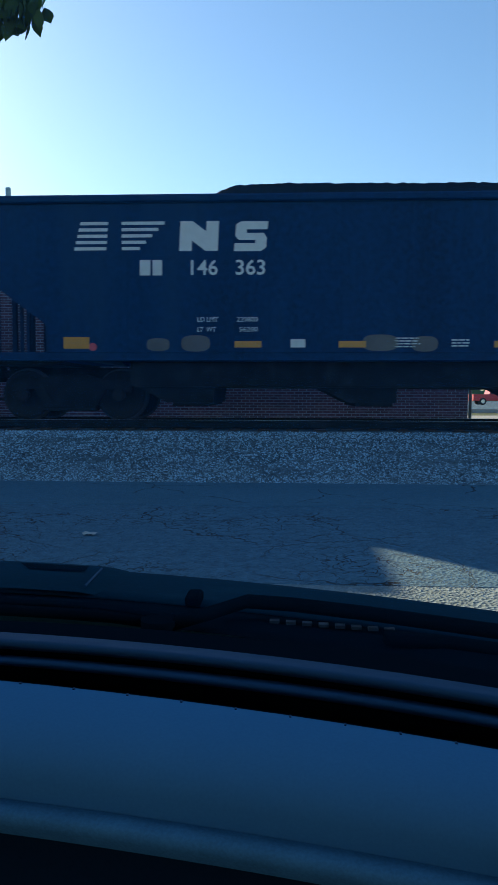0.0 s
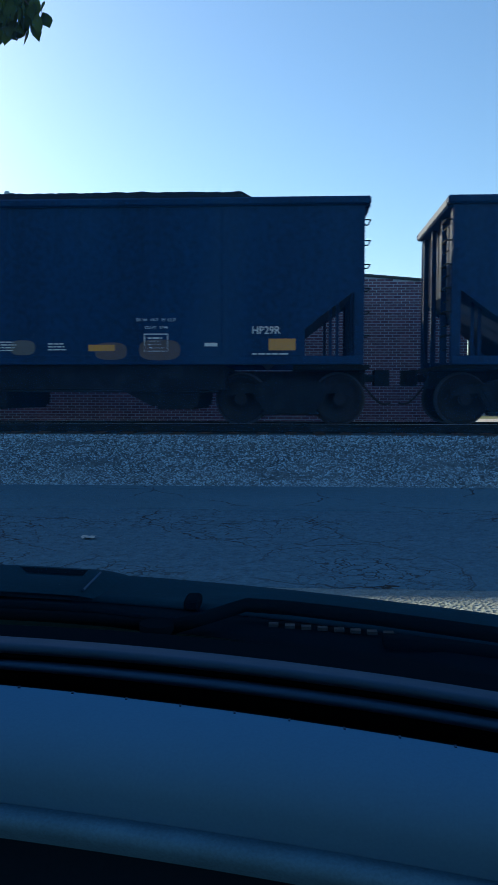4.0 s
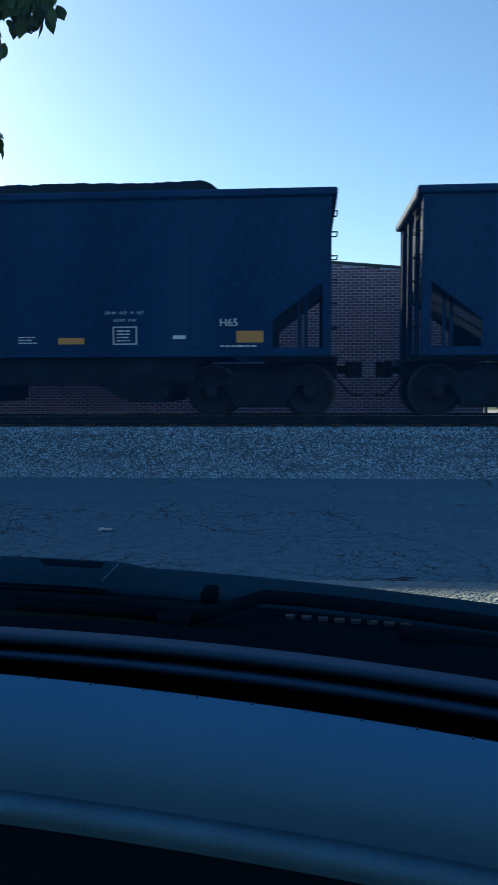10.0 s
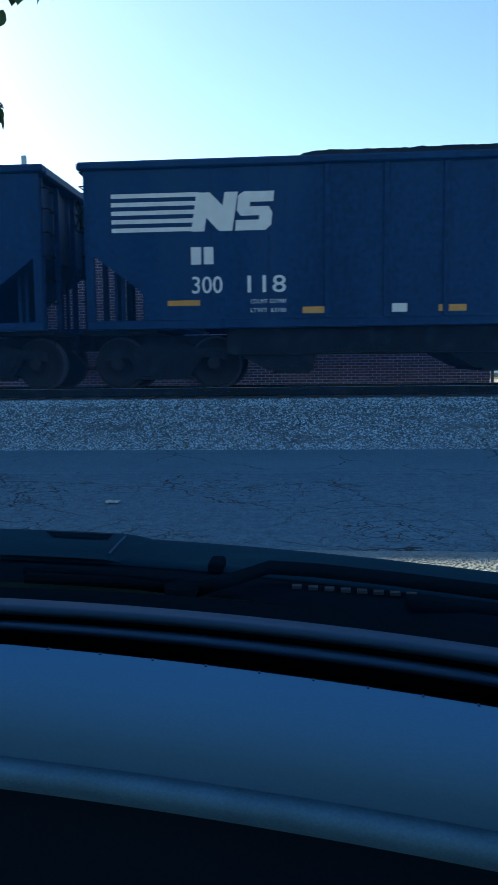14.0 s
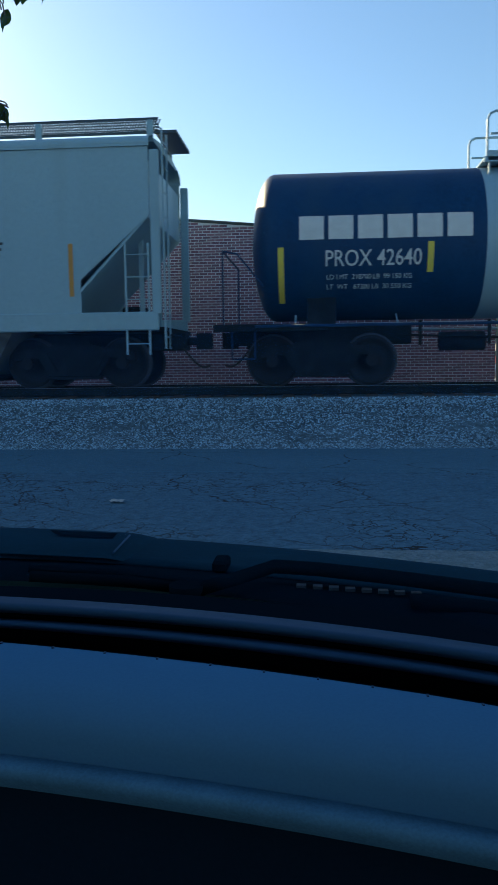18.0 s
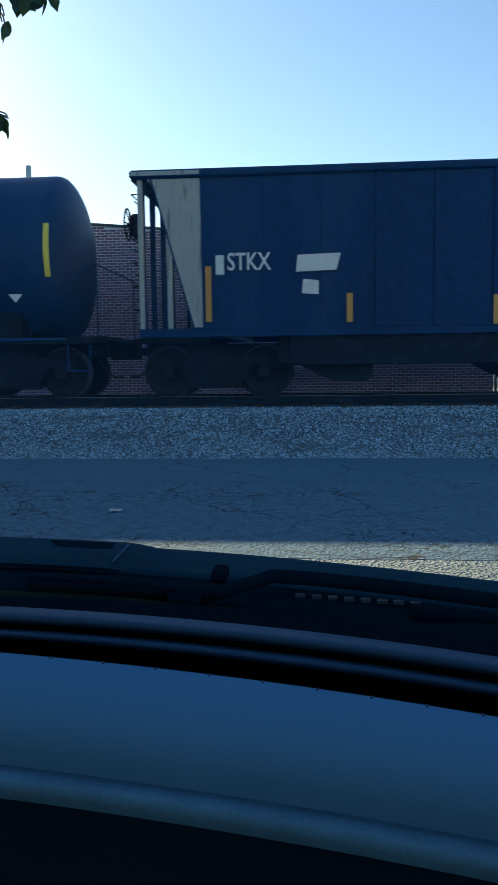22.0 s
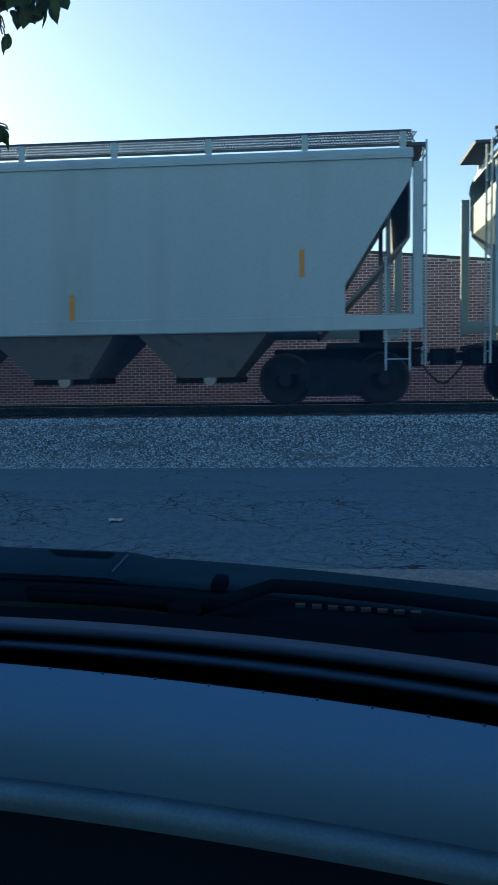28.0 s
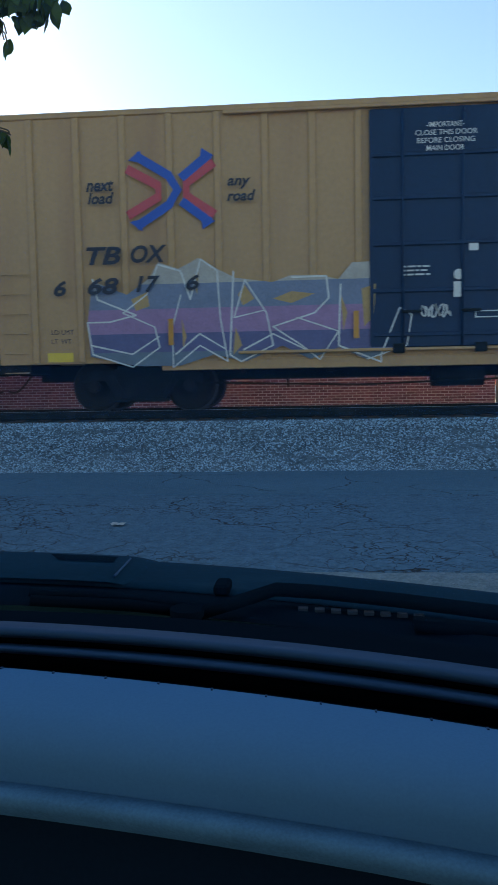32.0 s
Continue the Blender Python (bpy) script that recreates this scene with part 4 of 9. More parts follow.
def scuffs(c, spots, material=None):
    """Oval patches of newer paint over old marks."""
    for x, z, w, h in spots:
        patch("touched_up_patch", [[(x + w * math.copysign(abs(math.cos(q)) ** 0.7, math.cos(q)), z + h * math.copysign(abs(math.sin(q)) ** 0.7, math.sin(q))) for q in [k * math.pi / 10 for k in range(20)]]], material or SCUFF, c, layer=1)


WHEELM = mat("wheel_steel", (0.012, 0.0145, 0.017), 0.7, spec=0.2, metal=0.0, vary=0.4, scale=8, fine=50, bump=0.2)
def rim_steel(m, radius):
    """The worn edge of a wheel: bare steel outside the radius, round the object's y axis."""
    n, l = m.node_tree.nodes, m.node_tree.links
    b = n["Principled BSDF"]
    co, flat, ln, gt = n.new("ShaderNodeTexCoord"), n.new("ShaderNodeMapping"), n.new("ShaderNodeVectorMath"), n.new("ShaderNodeMath")
    flat.inputs["Scale"].default_value = (1, 0, 1)
    ln.operation, gt.operation = "LENGTH", "GREATER_THAN"
    gt.inputs[1].default_value = radius
    l.new(co.outputs["Object"], flat.inputs[0])
    l.new(flat.outputs[0], ln.inputs[0])
    l.new(ln.outputs["Value"], gt.inputs[0])
    mix = n.new("ShaderNodeMix")
    mix.data_type = "RGBA"
    l.new(gt.outputs[0], mix.inputs["Factor"])
    l.new(b.inputs["Base Color"].links[0].from_socket, mix.inputs[6])
    mix.inputs[7].default_value = (0.05, 0.054, 0.058, 1)
    l.new(mix.outputs[2], b.inputs["Base Color"])


rim_steel(WHEELM, 0.445)
RUBBER = mat("black_rubber", (0.012, 0.012, 0.012), 0.6, vary=0.3, scale=9, fine=60, bump=0.1)
REDDOT = mat("red_tag", (0.5, 0.08, 0.1), 0.6, vary=0.1, scale=9, fine=60, bump=0.02)
SCUFF = mat("grey_touch_up_paint", (0.1, 0.095, 0.09), 0.6, vary=0.3, scale=4, fine=60, bump=0.05)
SCUFFB = mat("brown_touch_up_paint", (0.085, 0.06, 0.058), 0.6, vary=0.3, scale=4, fine=60, bump=0.05)
CHALK = mat("white_spray_paint", (0.5, 0.5, 0.5), 0.7, vary=0.3, scale=8, fine=60, bump=0.02)

E_A, E_B = 13.4, 14.2
base_a = hopper_base("smooth", E_A, (3.45, 6.65, 10.1))
base_b = hopper_base("posts", E_B, (3.5, 7.1, 10.6))
CARS = []
HOPPERS = [(-5.25, "slant", "146 363", "229800", "56200"), (-19.93, "bars", "146 785", "229100", "56900"), (-35.53, "large", "301 664", "227900", "63100"), (-51.03, "large", "300 642", "227900", "63100"),
           (-65.75, "bars", "148 014", "229200", "56800"), (-80.62, "slant", "145 988", "229800", "56200"), (-95.1, "bars", "147 310", "229400", "56600"), (-110.3, "bars", "146 417", "229500", "56500"),
           (-125.05, "bars", "146 560", "229700", "56300"), (-139.7, "bars", "146 542", "229900", "56100"), (-154.42, "bars", "146 632", "229600", "56400"), (-169.15, "slant", "145 826", "229800", "56200"),
           (-184.07, "bars", "147 853", "229300", "56700"), (-198.8, "bars", "147 224", "229400", "56600"), (-213.72, "bars", "146 554", "229900", "56100"), (-228.12, "bars", "146 809", "229200", "56800"),
           (-243.6, "large", "300 118", "227900", "63100"), (-258.0, "bars", "146 290", "229500", "56500")]
for k, (x, st, num, ld, lt) in enumerate(HOPPERS):
    big = st == "large"
    e = E_B if big else E_A
    if big and k > 10:
        x = -229.38 - e
    cc = coal_car(base_b if big else base_a, x if k < 17 else -257.75, st, num.split(" "), ld, lt, 11 + 7 * k, e if k < 17 else E_A)
    CARS.append(cc)
    if st == "slant":
        scuffs(cc, [(2.95, 1.33, 0.2, 0.11), (3.6, 1.35, 0.25, 0.14), (6.75, 1.36, 0.3, 0.14), (7.5, 1.34, 0.22, 0.13)])
    if k == 7:
        hand_wheel(cc, E_A + 0.05, -1.1, 2.1, 1)
    if k == 5:
        scuffs(cc, [(9.9, 1.3, 0.36, 0.18), (9.05, 1.28, 0.28, 0.15)], SCUFFB)
for b in (base_a, base_b):
    for o in [b, *b.children_recursive]:
        bpy.data.objects.remove(o)



# ---- box cars ----
def box_car(at, e, paint, doorpaint, ribs, top, doors, posts, sill=0.82):
    """ribs: the side is a grid of posts and rails; doors: (x0, x1, count); posts: their places along the side."""
    c = thing("box_car", pose(at, TRACK_Y, RAIL_Z), "box car", "freight car", "cars of the train")
    for s in (-1, 1):
        y = 1.58 * s
        part("side_panel", M().box(0, e, min(y, y - 0.05 * s), max(y, y - 0.05 * s), sill, top - 0.08, 0.01), paint, c)
        part("eave", M().box(0, e, min(y + 0.03 * s, y - 0.08 * s), max(y + 0.03 * s, y - 0.08 * s), top - 0.1, top, 0.015), paint, c)
        part("side_sill", M().box(2.9, e - 2.9, min(y + 0.015 * s, y - 0.1 * s), max(y + 0.015 * s, y - 0.1 * s), sill - 0.14, sill + 0.05, 0.012), paint, c)
        for x in posts:
            bit("side_post", "box_post%s%.2f%d" % (paint.name, top, len(ribs)), lambda: M().box(-0.06, 0.06, -0.07 if ribs else -0.04, 0.0, sill + 0.02, top - 0.1, 0.012), paint, c, (x, y if s < 0 else y + 0.04, 0))
        if ribs:
            for z in ribs:
                for a, b in ((0.7, doors[0] - 0.05), (doors[1] + 0.05, e - 0.7)):
                    part("side_rail", M().box(a, b, min(y + 0.065 * s, y), max(y + 0.065 * s, y), z - 0.035, z + 0.035, 0.01), paint, c)
    for s, x0 in ((1, 0.0), (-1, e)):
        part("end_panel", M().box(min(x0, x0 + s * 0.06), max(x0, x0 + s * 0.06), -1.53, 1.53, sill, top - 0.02), paint, c)
        for k in range(6):
            z = sill + 0.45 + k * (top - sill - 0.6) / 5.4
            m = M().prism([(x0, z - 0.3), (x0 - s * 0.075, z - 0.24), (x0 - s * 0.075, z + 0.14), (x0, z + 0.2)], -1.42, 1.42)
            part("end_corrugation", m, paint, c)
        ladder(c, x0 - s * 0.07, -1.5, 1.0, 2.6, 5, "y", 0.4, rails=False)
        ladder(c, min(x0 + s * 0.12, x0 + s * 0.55), -1.66, 0.55, 2.6, 6, "x", 0.43, paint, rails=False)
        part("end_sill", M().box(min(x0 - s * 0.1, x0 + s * 0.5), max(x0 - s * 0.1, x0 + s * 0.5), -1.4, 1.4, 0.7, sill + 0.02, 0.02), UNDER, c)
        part("cross_walk", M().box(min(x0 - s * 0.3, x0), max(x0 - s * 0.3, x0), -1.3, 1.3, 1.2, 1.24), UNDER, c)
    part("roof", M().prism([(-1.6, top), (0, top + 0.12), (1.6, top), (1.6, top - 0.03), (-1.6, top - 0.03)], 0.0, e, "x"), GALV, c)
    for k in range(1, 12):
        x = e * k / 12
        part("roof_rib", M().prism([(-1.4, top + 0.01), (0, top + 0.115), (1.4, top + 0.01), (1.4, top + 0.03), (0, top + 0.14), (-1.4, top + 0.03)], x - 0.04, x + 0.04, "x"), GALV, c)
    part("underframe", M().box(0.3, e - 0.3, -0.35, 0.35, 0.55, sill, 0.02), UNDER, c)
    for k in range(7):
        x = 4.2 + k * (e - 8.4) / 6
        part("cross_bearer", M().box(x - 0.06, x + 0.06, -1.45, 1.45, 0.66, sill, 0.01), UNDER, c)
    part("brake_reservoir", M().rod((e * 0.42, -0.9, 0.55), (e * 0.42 + 0.9, -0.9, 0.55), 0.18, 14), UNDER, c)
    part("brake_rod", M().path([(3.6, -1.1, 0.5), (e * 0.35, -1.1, 0.42), (e * 0.6, -1.1, 0.55), (e - 3.6, -1.1, 0.45)], 0.018, 6), UNDER, c)
    for x in (e * 0.28, e * 0.75):
        part("hanger", M().box(x - 0.02, x + 0.02, -1.12, -1.08, 0.4, sill), UNDER, c)
    a, b, n = doors
    w = (b - a) / n
    for k in range(n):
        x0, x1 = a + k * w + 0.03, a + (k + 1) * w - 0.03
        d = part("door", M().box(x0, x1, -1.65, -1.585, 1.04, top - 0.2, 0.015), doorpaint, c)
        for z in (1.25, 1.98, 2.75, 3.5, 4.2) if doorpaint is not BROWN else [1.2 + 0.53 * q for q in range(8)]:
            if z < top - 0.3:
                part("door_rib", M().box(x0 + 0.05, x1 - 0.05, -1.685, -1.65, z - 0.035, z + 0.035, 0.012), doorpaint, d)
        for q in (0.22, 0.62) if n == 2 else (0.5,):
            x = x0 + q * (x1 - x0)
            part("lock_rod", M().rod((x, -1.7, 1.06), (x, -1.7, top - 0.25), 0.02, 8), doorpaint, d)
            part("lock_handle", M().box(x - 0.02, x + 0.3, -1.74, -1.71, 1.6, 1.65, 0.008), UNDER, d)
        part("door_frame", M().box(x0, x0 + 0.06, -1.68, -1.65, 1.06, top - 0.22).box(x1 - 0.06, x1, -1.68, -1.65, 1.06, top - 0.22), doorpaint, d)
    part("door_track", M().box(a - 2.2 if n == 2 else a - 2.5, b + 2.2, -1.72, -1.6, 0.98, 1.03, 0.01), paint, c)
    part("door_top_rail", M().box(a - 2.4, b + 2.4, -1.68, -1.61, top - 0.17, top - 0.11, 0.01), paint, c)
    for k in range(4):
        x = a + (b - a) * (0.1 + 0.27 * k)
        part("door_roller", M().box(x - 0.1, x + 0.1, -1.75, -1.66, 0.94, 1.1, 0.02), UNDER, c)
    running_gear(c, e, 2.4)
    return c


# ---- covered hopper cars ----
def covered_hopper(at, e, paint, bays, cut, truck_x=1.85, drop=0.28, arc=None, sill=(1.02, 1.34), slope=None, slope_paint=None, eave=4.12, half=0.97, foot=0.3, proud=0.03):
    """cut: (x, z) of the foot of the end's sloping edge; bays: outlets' places along the car."""
    c = thing("covered_hopper_car", pose(at, TRACK_Y, RAIL_Z), "covered hopper car", "freight car", "cars of the train")
    cx, cz, hz = cut
    for s in (-1, 1):
        y = 1.58 * s
        edge = [(0.22, hz)] + [(cx - 0.63, hz - 0.51), (cx - 0.3, hz - 0.88), (cx - 0.1, hz - 1.16), (cx - 0.02, hz - 1.45)] * (arc is not None) + [(cx, cz)]
        low = sill[1] - 0.04
        poly = edge + [(cx, low), (e - cx, low)] + [(e - x, z) for x, z in reversed(edge)] + [(e - 0.22, eave), (0.22, eave)]
        part("side_sheet", M().prism(poly, y, y - 0.02 * s), paint, c)
        part("side_sill", M().box(0.1, e - 0.1, min(y - 0.1 * s, y + proud * s), max(y - 0.1 * s, y + proud * s), *sill, 0.02 if proud > 0.02 else 0.004), paint, c)
        rise = 4.37 - eave
        bow = [(y, eave), (y + 0.02 * s, eave + 0.18 * rise), (y, eave + 0.43 * rise), (y * 0.97, eave + 0.61 * rise), (y * 0.91, eave + 0.78 * rise), (y * 0.82, eave + 0.92 * rise), (y * 0.7, 4.37)]
        part("eave", M().rings([[(x, q, z) for q, z in bow] for x in (0.2, e - 0.2)]), paint, c)
        for z in (eave - 0.02, eave + 0.09) if eave < 4 else (eave - 0.01,):
            part("eave_bead", M().box(0.2, e - 0.2, min(y + 0.035 * s, y), max(y + 0.035 * s, y), z, z + 0.025), paint, c)
        for x in [0.3] + [0.3 + (e - 0.6) * k / 9 for k in range(1, 9)] + [e - 0.3]:
            part("running_board_bracket", M().box(x - 0.055, x + 0.055, s * 0.93 - 0.03, s * 0.93 + 0.03, 4.3, 4.72, 0.008), paint, c)
        part("running_board_edge", M().box(0.15, e - 0.15, s * 0.92 - 0.02, s * 0.92 + 0.02, 4.72, 4.76), GRATE, c)
        m = M()
        for k in range(int((e - 0.3) / 0.05)):
            x = 0.15 + k * 0.05
            m.add([(x, s * 0.92, 4.73), (x + 0.03, s * 0.92, 4.73), (x + 0.15, s * 0.74, 4.56), (x + 0.12, s * 0.74, 4.56)], [(0, 1, 2, 3)])
            m.add([(x + 0.12, s * 0.922, 4.73), (x + 0.15, s * 0.922, 4.73), (x + 0.03, s * 0.742, 4.56), (x, s * 0.742, 4.56)], [(0, 1, 2, 3)])
        m.box(0.15, e - 0.15, s * 0.74 - 0.02, s * 0.74 + 0.02, 4.54, 4.58)
        tagged(part("running_board", m, GRATE, c), kind="stuff")
    part("roof", M().prism([(-1.12, 4.36), (-0.6, 4.42), (0.6, 4.42), (1.12, 4.36), (1.12, 4.3), (-1.12, 4.3)], 0.2, e - 0.2, "x"), paint, c)
    for k in range(4):
        x = e * (0.15 + 0.233 * k)
        part("roof_hatch", M().box(x - 0.5, x + 0.5, -0.3, 0.3, 4.42, 4.53, 0.03), paint, c)
    st, sx = slope or (hz, cx + 0.46)
    for s, x0 in ((1, 0.0), (-1, e)):
        part("slope_sheet", M().prism([(x0 + s * 0.24, 3.9), (x0 + s * 0.27, 3.9), (x0 + s * 0.27, st), (x0 + s * (sx + 0.04), 1.25), (x0 + s * sx, 1.22), (x0 + s * 0.24, st - 0.03)], -1.56, 1.56), slope_paint or paint, c)
        part("end_platform", M().box(min(x0 + s * 0.02, x0 + s * (cx + 0.3)), max(x0 + s * 0.02, x0 + s * (cx + 0.3)), -1.48, 1.48, 1.0, 1.08), UNDER, c)
        part("corner_post", M().box(min(x0 + s * 0.04, x0 + s * 0.2), max(x0 + s * 0.04, x0 + s * 0.2), -1.6, -1.5, 1.3, 4.05, 0.015), paint, c)
        part("corner_post", M().box(min(x0 + s * 0.04, x0 + s * 0.2), max(x0 + s * 0.04, x0 + s * 0.2), 1.5, 1.6, 1.3, 4.05, 0.015), paint, c)
        ladder(c, x0 - s * 0.02, -1.55, 0.7, 4.4, 9, "y", 0.42, paint)
        ladder(c, min(x0 + s * 0.25, x0 + s * 0.65), -1.6, 0.6, 2.5, 5, "x", 0.4, paint)
        for y in (-0.8, 0.8):
            part("slope_brace", M().box(min(x0 + s * 0.5, x0 + s * 0.58), max(x0 + s * 0.5, x0 + s * 0.58), y - 0.04, y + 0.04, 1.08, hz - 0.25), paint, c)
        part("end_walk", M().box(min(x0 - s * 0.14, x0 + s * 0.25), max(x0 - s * 0.14, x0 + s * 0.25), -0.75, 0.75, 4.54, 4.59), GRATE, c)
        part("brake_valve", M().box(min(x0 + s * 0.6, x0 + s * 1.0), max(x0 + s * 0.6, x0 + s * 1.0), -0.5, 0.1, 1.08, 1.5, 0.04), UNDER, c)
    for a, b in ((0.1, truck_x + 1.1), (e - truck_x - 1.1, e - 0.1)):
        part("stub_sill", M().box(a, b, -0.3, 0.3, 0.7, 1.02, 0.02), UNDER, c)
    for b in bays:
        m = M()
        hb = half if sill[0] < 1.25 else 1.15
        lb = foot if sill[0] < 1.25 else 0.5
        m.rings([[(b - hb, -1.5, sill[0] + 0.02), (b + hb, -1.5, sill[0] + 0.02), (b + hb, 1.5, sill[0] + 0.02), (b - hb, 1.5, sill[0] + 0.02)],
                 [(b - lb, -0.95, drop + 0.1), (b + lb, -0.95, drop + 0.1), (b + lb, 0.95, drop + 0.1), (b - lb, 0.95, drop + 0.1)]], closed=True, smooth=False, caps=True)
        part("hopper_bay", m, DULL, c)
        g2 = part("outlet_gate", M().box(b - lb - 0.1, b + lb + 0.1, -0.75, 0.75, drop, drop + 0.12, 0.02), UNDER, c)
        part("outlet_cap", M().rod((b + 0.05, -0.95, drop + 0.06), (b + 0.05, -0.75, drop + 0.06), 0.11, 12), CAPM, g2)
    # Dark box that fills the gap between the bays.
    if sill[0] > 1.3:
        part("bay_apron", M().box(2.6, e - 2.6, -0.9, 0.9, 0.86, 1.4, 0.02), UNDER, c)
    running_gear(c, e, truck_x)
    return c


# ---- tank cars ----
def tank_skin(e, r, zc, x0=0.0, x1=None, n=48, dome=0.42, over=0.0, a=0.0):
    """A drum with dished heads from 0 to e, or the plain stretch of it from x0 to x1."""
    m = M()
    rr = r + over
    if x1 is None:
        st = [(dome * (1 - math.cos(a)), rr * math.sin(a)) for a in [k * math.pi / 16 for k in range(1, 9)]]
        prof = [(a, 0.02)] + [(a + x, q) for x, q in st] + [(e - x, q) for x, q in reversed(st)] + [(e, 0.02)]
    else:
        prof = [(x0, rr), (x1, rr)]
    rows = [[(x, q * math.cos(2 * math.pi * i / n), zc + q * math.sin(2 * math.pi * i / n)) for i in range(n)] for x, q in prof]
    return m.rings(rows, closed=True, caps=x1 is None)


def tank_car(at, e, paint, r, zc, centre, top_x, rail, ends=None, fit=None, steps=2):
    """top_x: the stretch of the platform on top; rail: list of (x0, x1, height) for its hoops."""
    c = thing("tank_car", pose(at, TRACK_Y, RAIL_Z), "tank car", "freight car", "cars of the train")
    fit = fit or paint
    lo, hi = ends or (0.0, e)
    part("tank", tank_skin(hi, r, zc, a=lo), paint, c)
    for x in (e * 0.3, e * 0.72):
        part("tank_band", tank_skin(e, r, zc, x - 0.02, x + 0.02, over=0.002), paint, c)
    for s, x0 in ((1, 0.0), (-1, e)):
        part("stub_sill", M().box(min(x0 - s * 0.35, x0 + s * 2.9), max(x0 - s * 0.35, x0 + s * 2.9), -0.38, 0.38, 0.75, 1.12, 0.02), UNDER, c)
        part("saddle", M().prism([(-1.25, 1.08), (-1.2, 1.55), (-0.6, 1.3), (0.6, 1.3), (1.2, 1.55), (1.25, 1.08)], x0 + s * (centre - 0.25), x0 + s * (centre + 0.25), "x"), UNDER, c)
        part("end_platform", M().box(min(x0 - s * 0.6, x0 + s * 0.9), max(x0 - s * 0.6, x0 + s * 0.9), -1.45, 1.45, 1.04, 1.1), UNDER, c)
        m = M().path([(x0 - s * 0.45, -1.42, 1.1), (x0 - s * 0.45, -1.42, 2.35), (x0 - s * 0.2, -1.42, 2.3), (x0 + s * 0.25, -1.42, 1.75)], 0.017, 6)
        m.path([(x0 - s * 0.45, -1.42, 2.35), (x0 - s * 0.45, 1.42, 2.35), (x0 - s * 0.45, 1.42, 1.1)], 0.017, 6)
        part("end_handrail", m, paint, c)
        part("platform_edge", M().box(min(x0 - s * 0.62, x0 + s * 1.35), max(x0 - s * 0.62, x0 + s * 1.35), -1.5, -1.46, 0.97, 1.1, 0.01), paint if paint is WHITE else UNDER, c)
        part("sill_step", M().path([(x0 - s * 0.3, -1.45, 1.05), (x0 - s * 0.3, -1.45, 0.5), (x0 + s * 0.1, -1.45, 0.5), (x0 + s * 0.1, -1.45, 1.05)], 0.015, 6), paint, c)
    part("side_handrail", M().rod((0.1, -1.5, 1.06), (e - 0.1, -1.5, 1.06), 0.025, 8), paint, c)
    part("side_handrail", M().rod((0.1, 1.5, 1.06), (e - 0.1, 1.5, 1.06), 0.025, 8), fit, c)
    for k in range(7):
        x = 0.8 + (e - 1.6) * k / 6
        part("rail_bracket", M().rod((x, -1.5, 1.06), (x, -1.2, 1.25), 0.012, 6), fit, c)
    a, b = top_x
    zt = zc + r
    part("top_platform", M().box(a, b, -0.85, 0.85, zt - 0.02, zt + 0.02, 0.008).box(a, b, -0.87, -0.83, zt - 0.06, zt + 0.03).box(a, b, 0.83, 0.87, zt - 0.06, zt + 0.03), fit, c)
    for x in (a + 0.1, b - 0.1):
        part("platform_leg", M().rod((x, -0.8, zt), (x, -0.8, zc + math.sqrt(r * r - 0.64)), 0.02, 6), fit, c)
    for x0, x1, h in rail:
        m = M()
        for y in (-0.85, 0.85):
            k = 0.13
            m.path([(x0, y, zt), (x0, y, zt + h - k), (x0 + k * 0.3, y, zt + h - k * 0.3), (x0 + k, y, zt + h), (x1 - k, y, zt + h), (x1 - k * 0.3, y, zt + h - k * 0.3), (x1, y, zt + h - k), (x1, y, zt)], 0.022, 6)
            for q in range(1, int((x1 - x0) / 1.9)):
                m.rod((x0 + 1.9 * q, y, zt), (x0 + 1.9 * q, y, zt + h), 0.02, 6).box(x0 + 1.9 * q - 0.12, x0 + 1.9 * q + 0.12, y - 0.028, y + 0.028, zt + h - 0.035, zt + h + 0.025, 0.01)
        part("platform_hoop", m, fit, c)
    mid = (a + b) / 2
    if steps:
        part("centre_ladder", M().box(mid - 0.26, mid - 0.22, -1.53, -1.49, 0.6, 1.78).box(mid + 0.22, mid + 0.26, -1.53, -1.49, 0.6, 1.78), paint, c)
    if steps == 2:
        arcs = [k * 0.13 for k in range(-2, 9)]
        m = M()
        for q in (mid - 0.24, mid + 0.24):
            m.path([(q, -(r + 0.07) * math.cos(a), zc + (r + 0.07) * math.sin(a)) for a in arcs], 0.016, 6)
        for a in arcs[1::2]:
            m.rod((mid - 0.24, -(r + 0.07) * math.cos(a), zc + (r + 0.07) * math.sin(a)), (mid + 0.24, -(r + 0.07) * math.cos(a), zc + (r + 0.07) * math.sin(a)), 0.012, 6)
        part("flank_ladder", m, paint, c)
    for k in range(4 if steps else 0):
        z = 0.65 + k * 0.34
        part("rung", M().rod((mid - 0.24, -1.51, z), (mid + 0.24, -1.51, z), 0.013, 6), paint, c)
    part("bottom_outlet", M().rod((e * 0.5, 0, zc - r + 0.05), (e * 0.5, 0, 0.45), 0.18, 12).box(e * 0.5 - 0.3, e * 0.5 + 0.3, -0.3, 0.3, 0.75, 1.0, 0.03), UNDER, c)
    part("brake_reservoir", M().rod((e * 0.28, -0.6, 0.78), (e * 0.28 + 0.8, -0.6, 0.78), 0.17, 14), UNDER, c)
    part("train_pipe", M().path([(2.6, -0.8, 0.9), (e * 0.4, -0.8, 0.82), (e * 0.65, -0.8, 0.9), (e - 2.6, -0.8, 0.85)], 0.02, 6), UNDER, c)
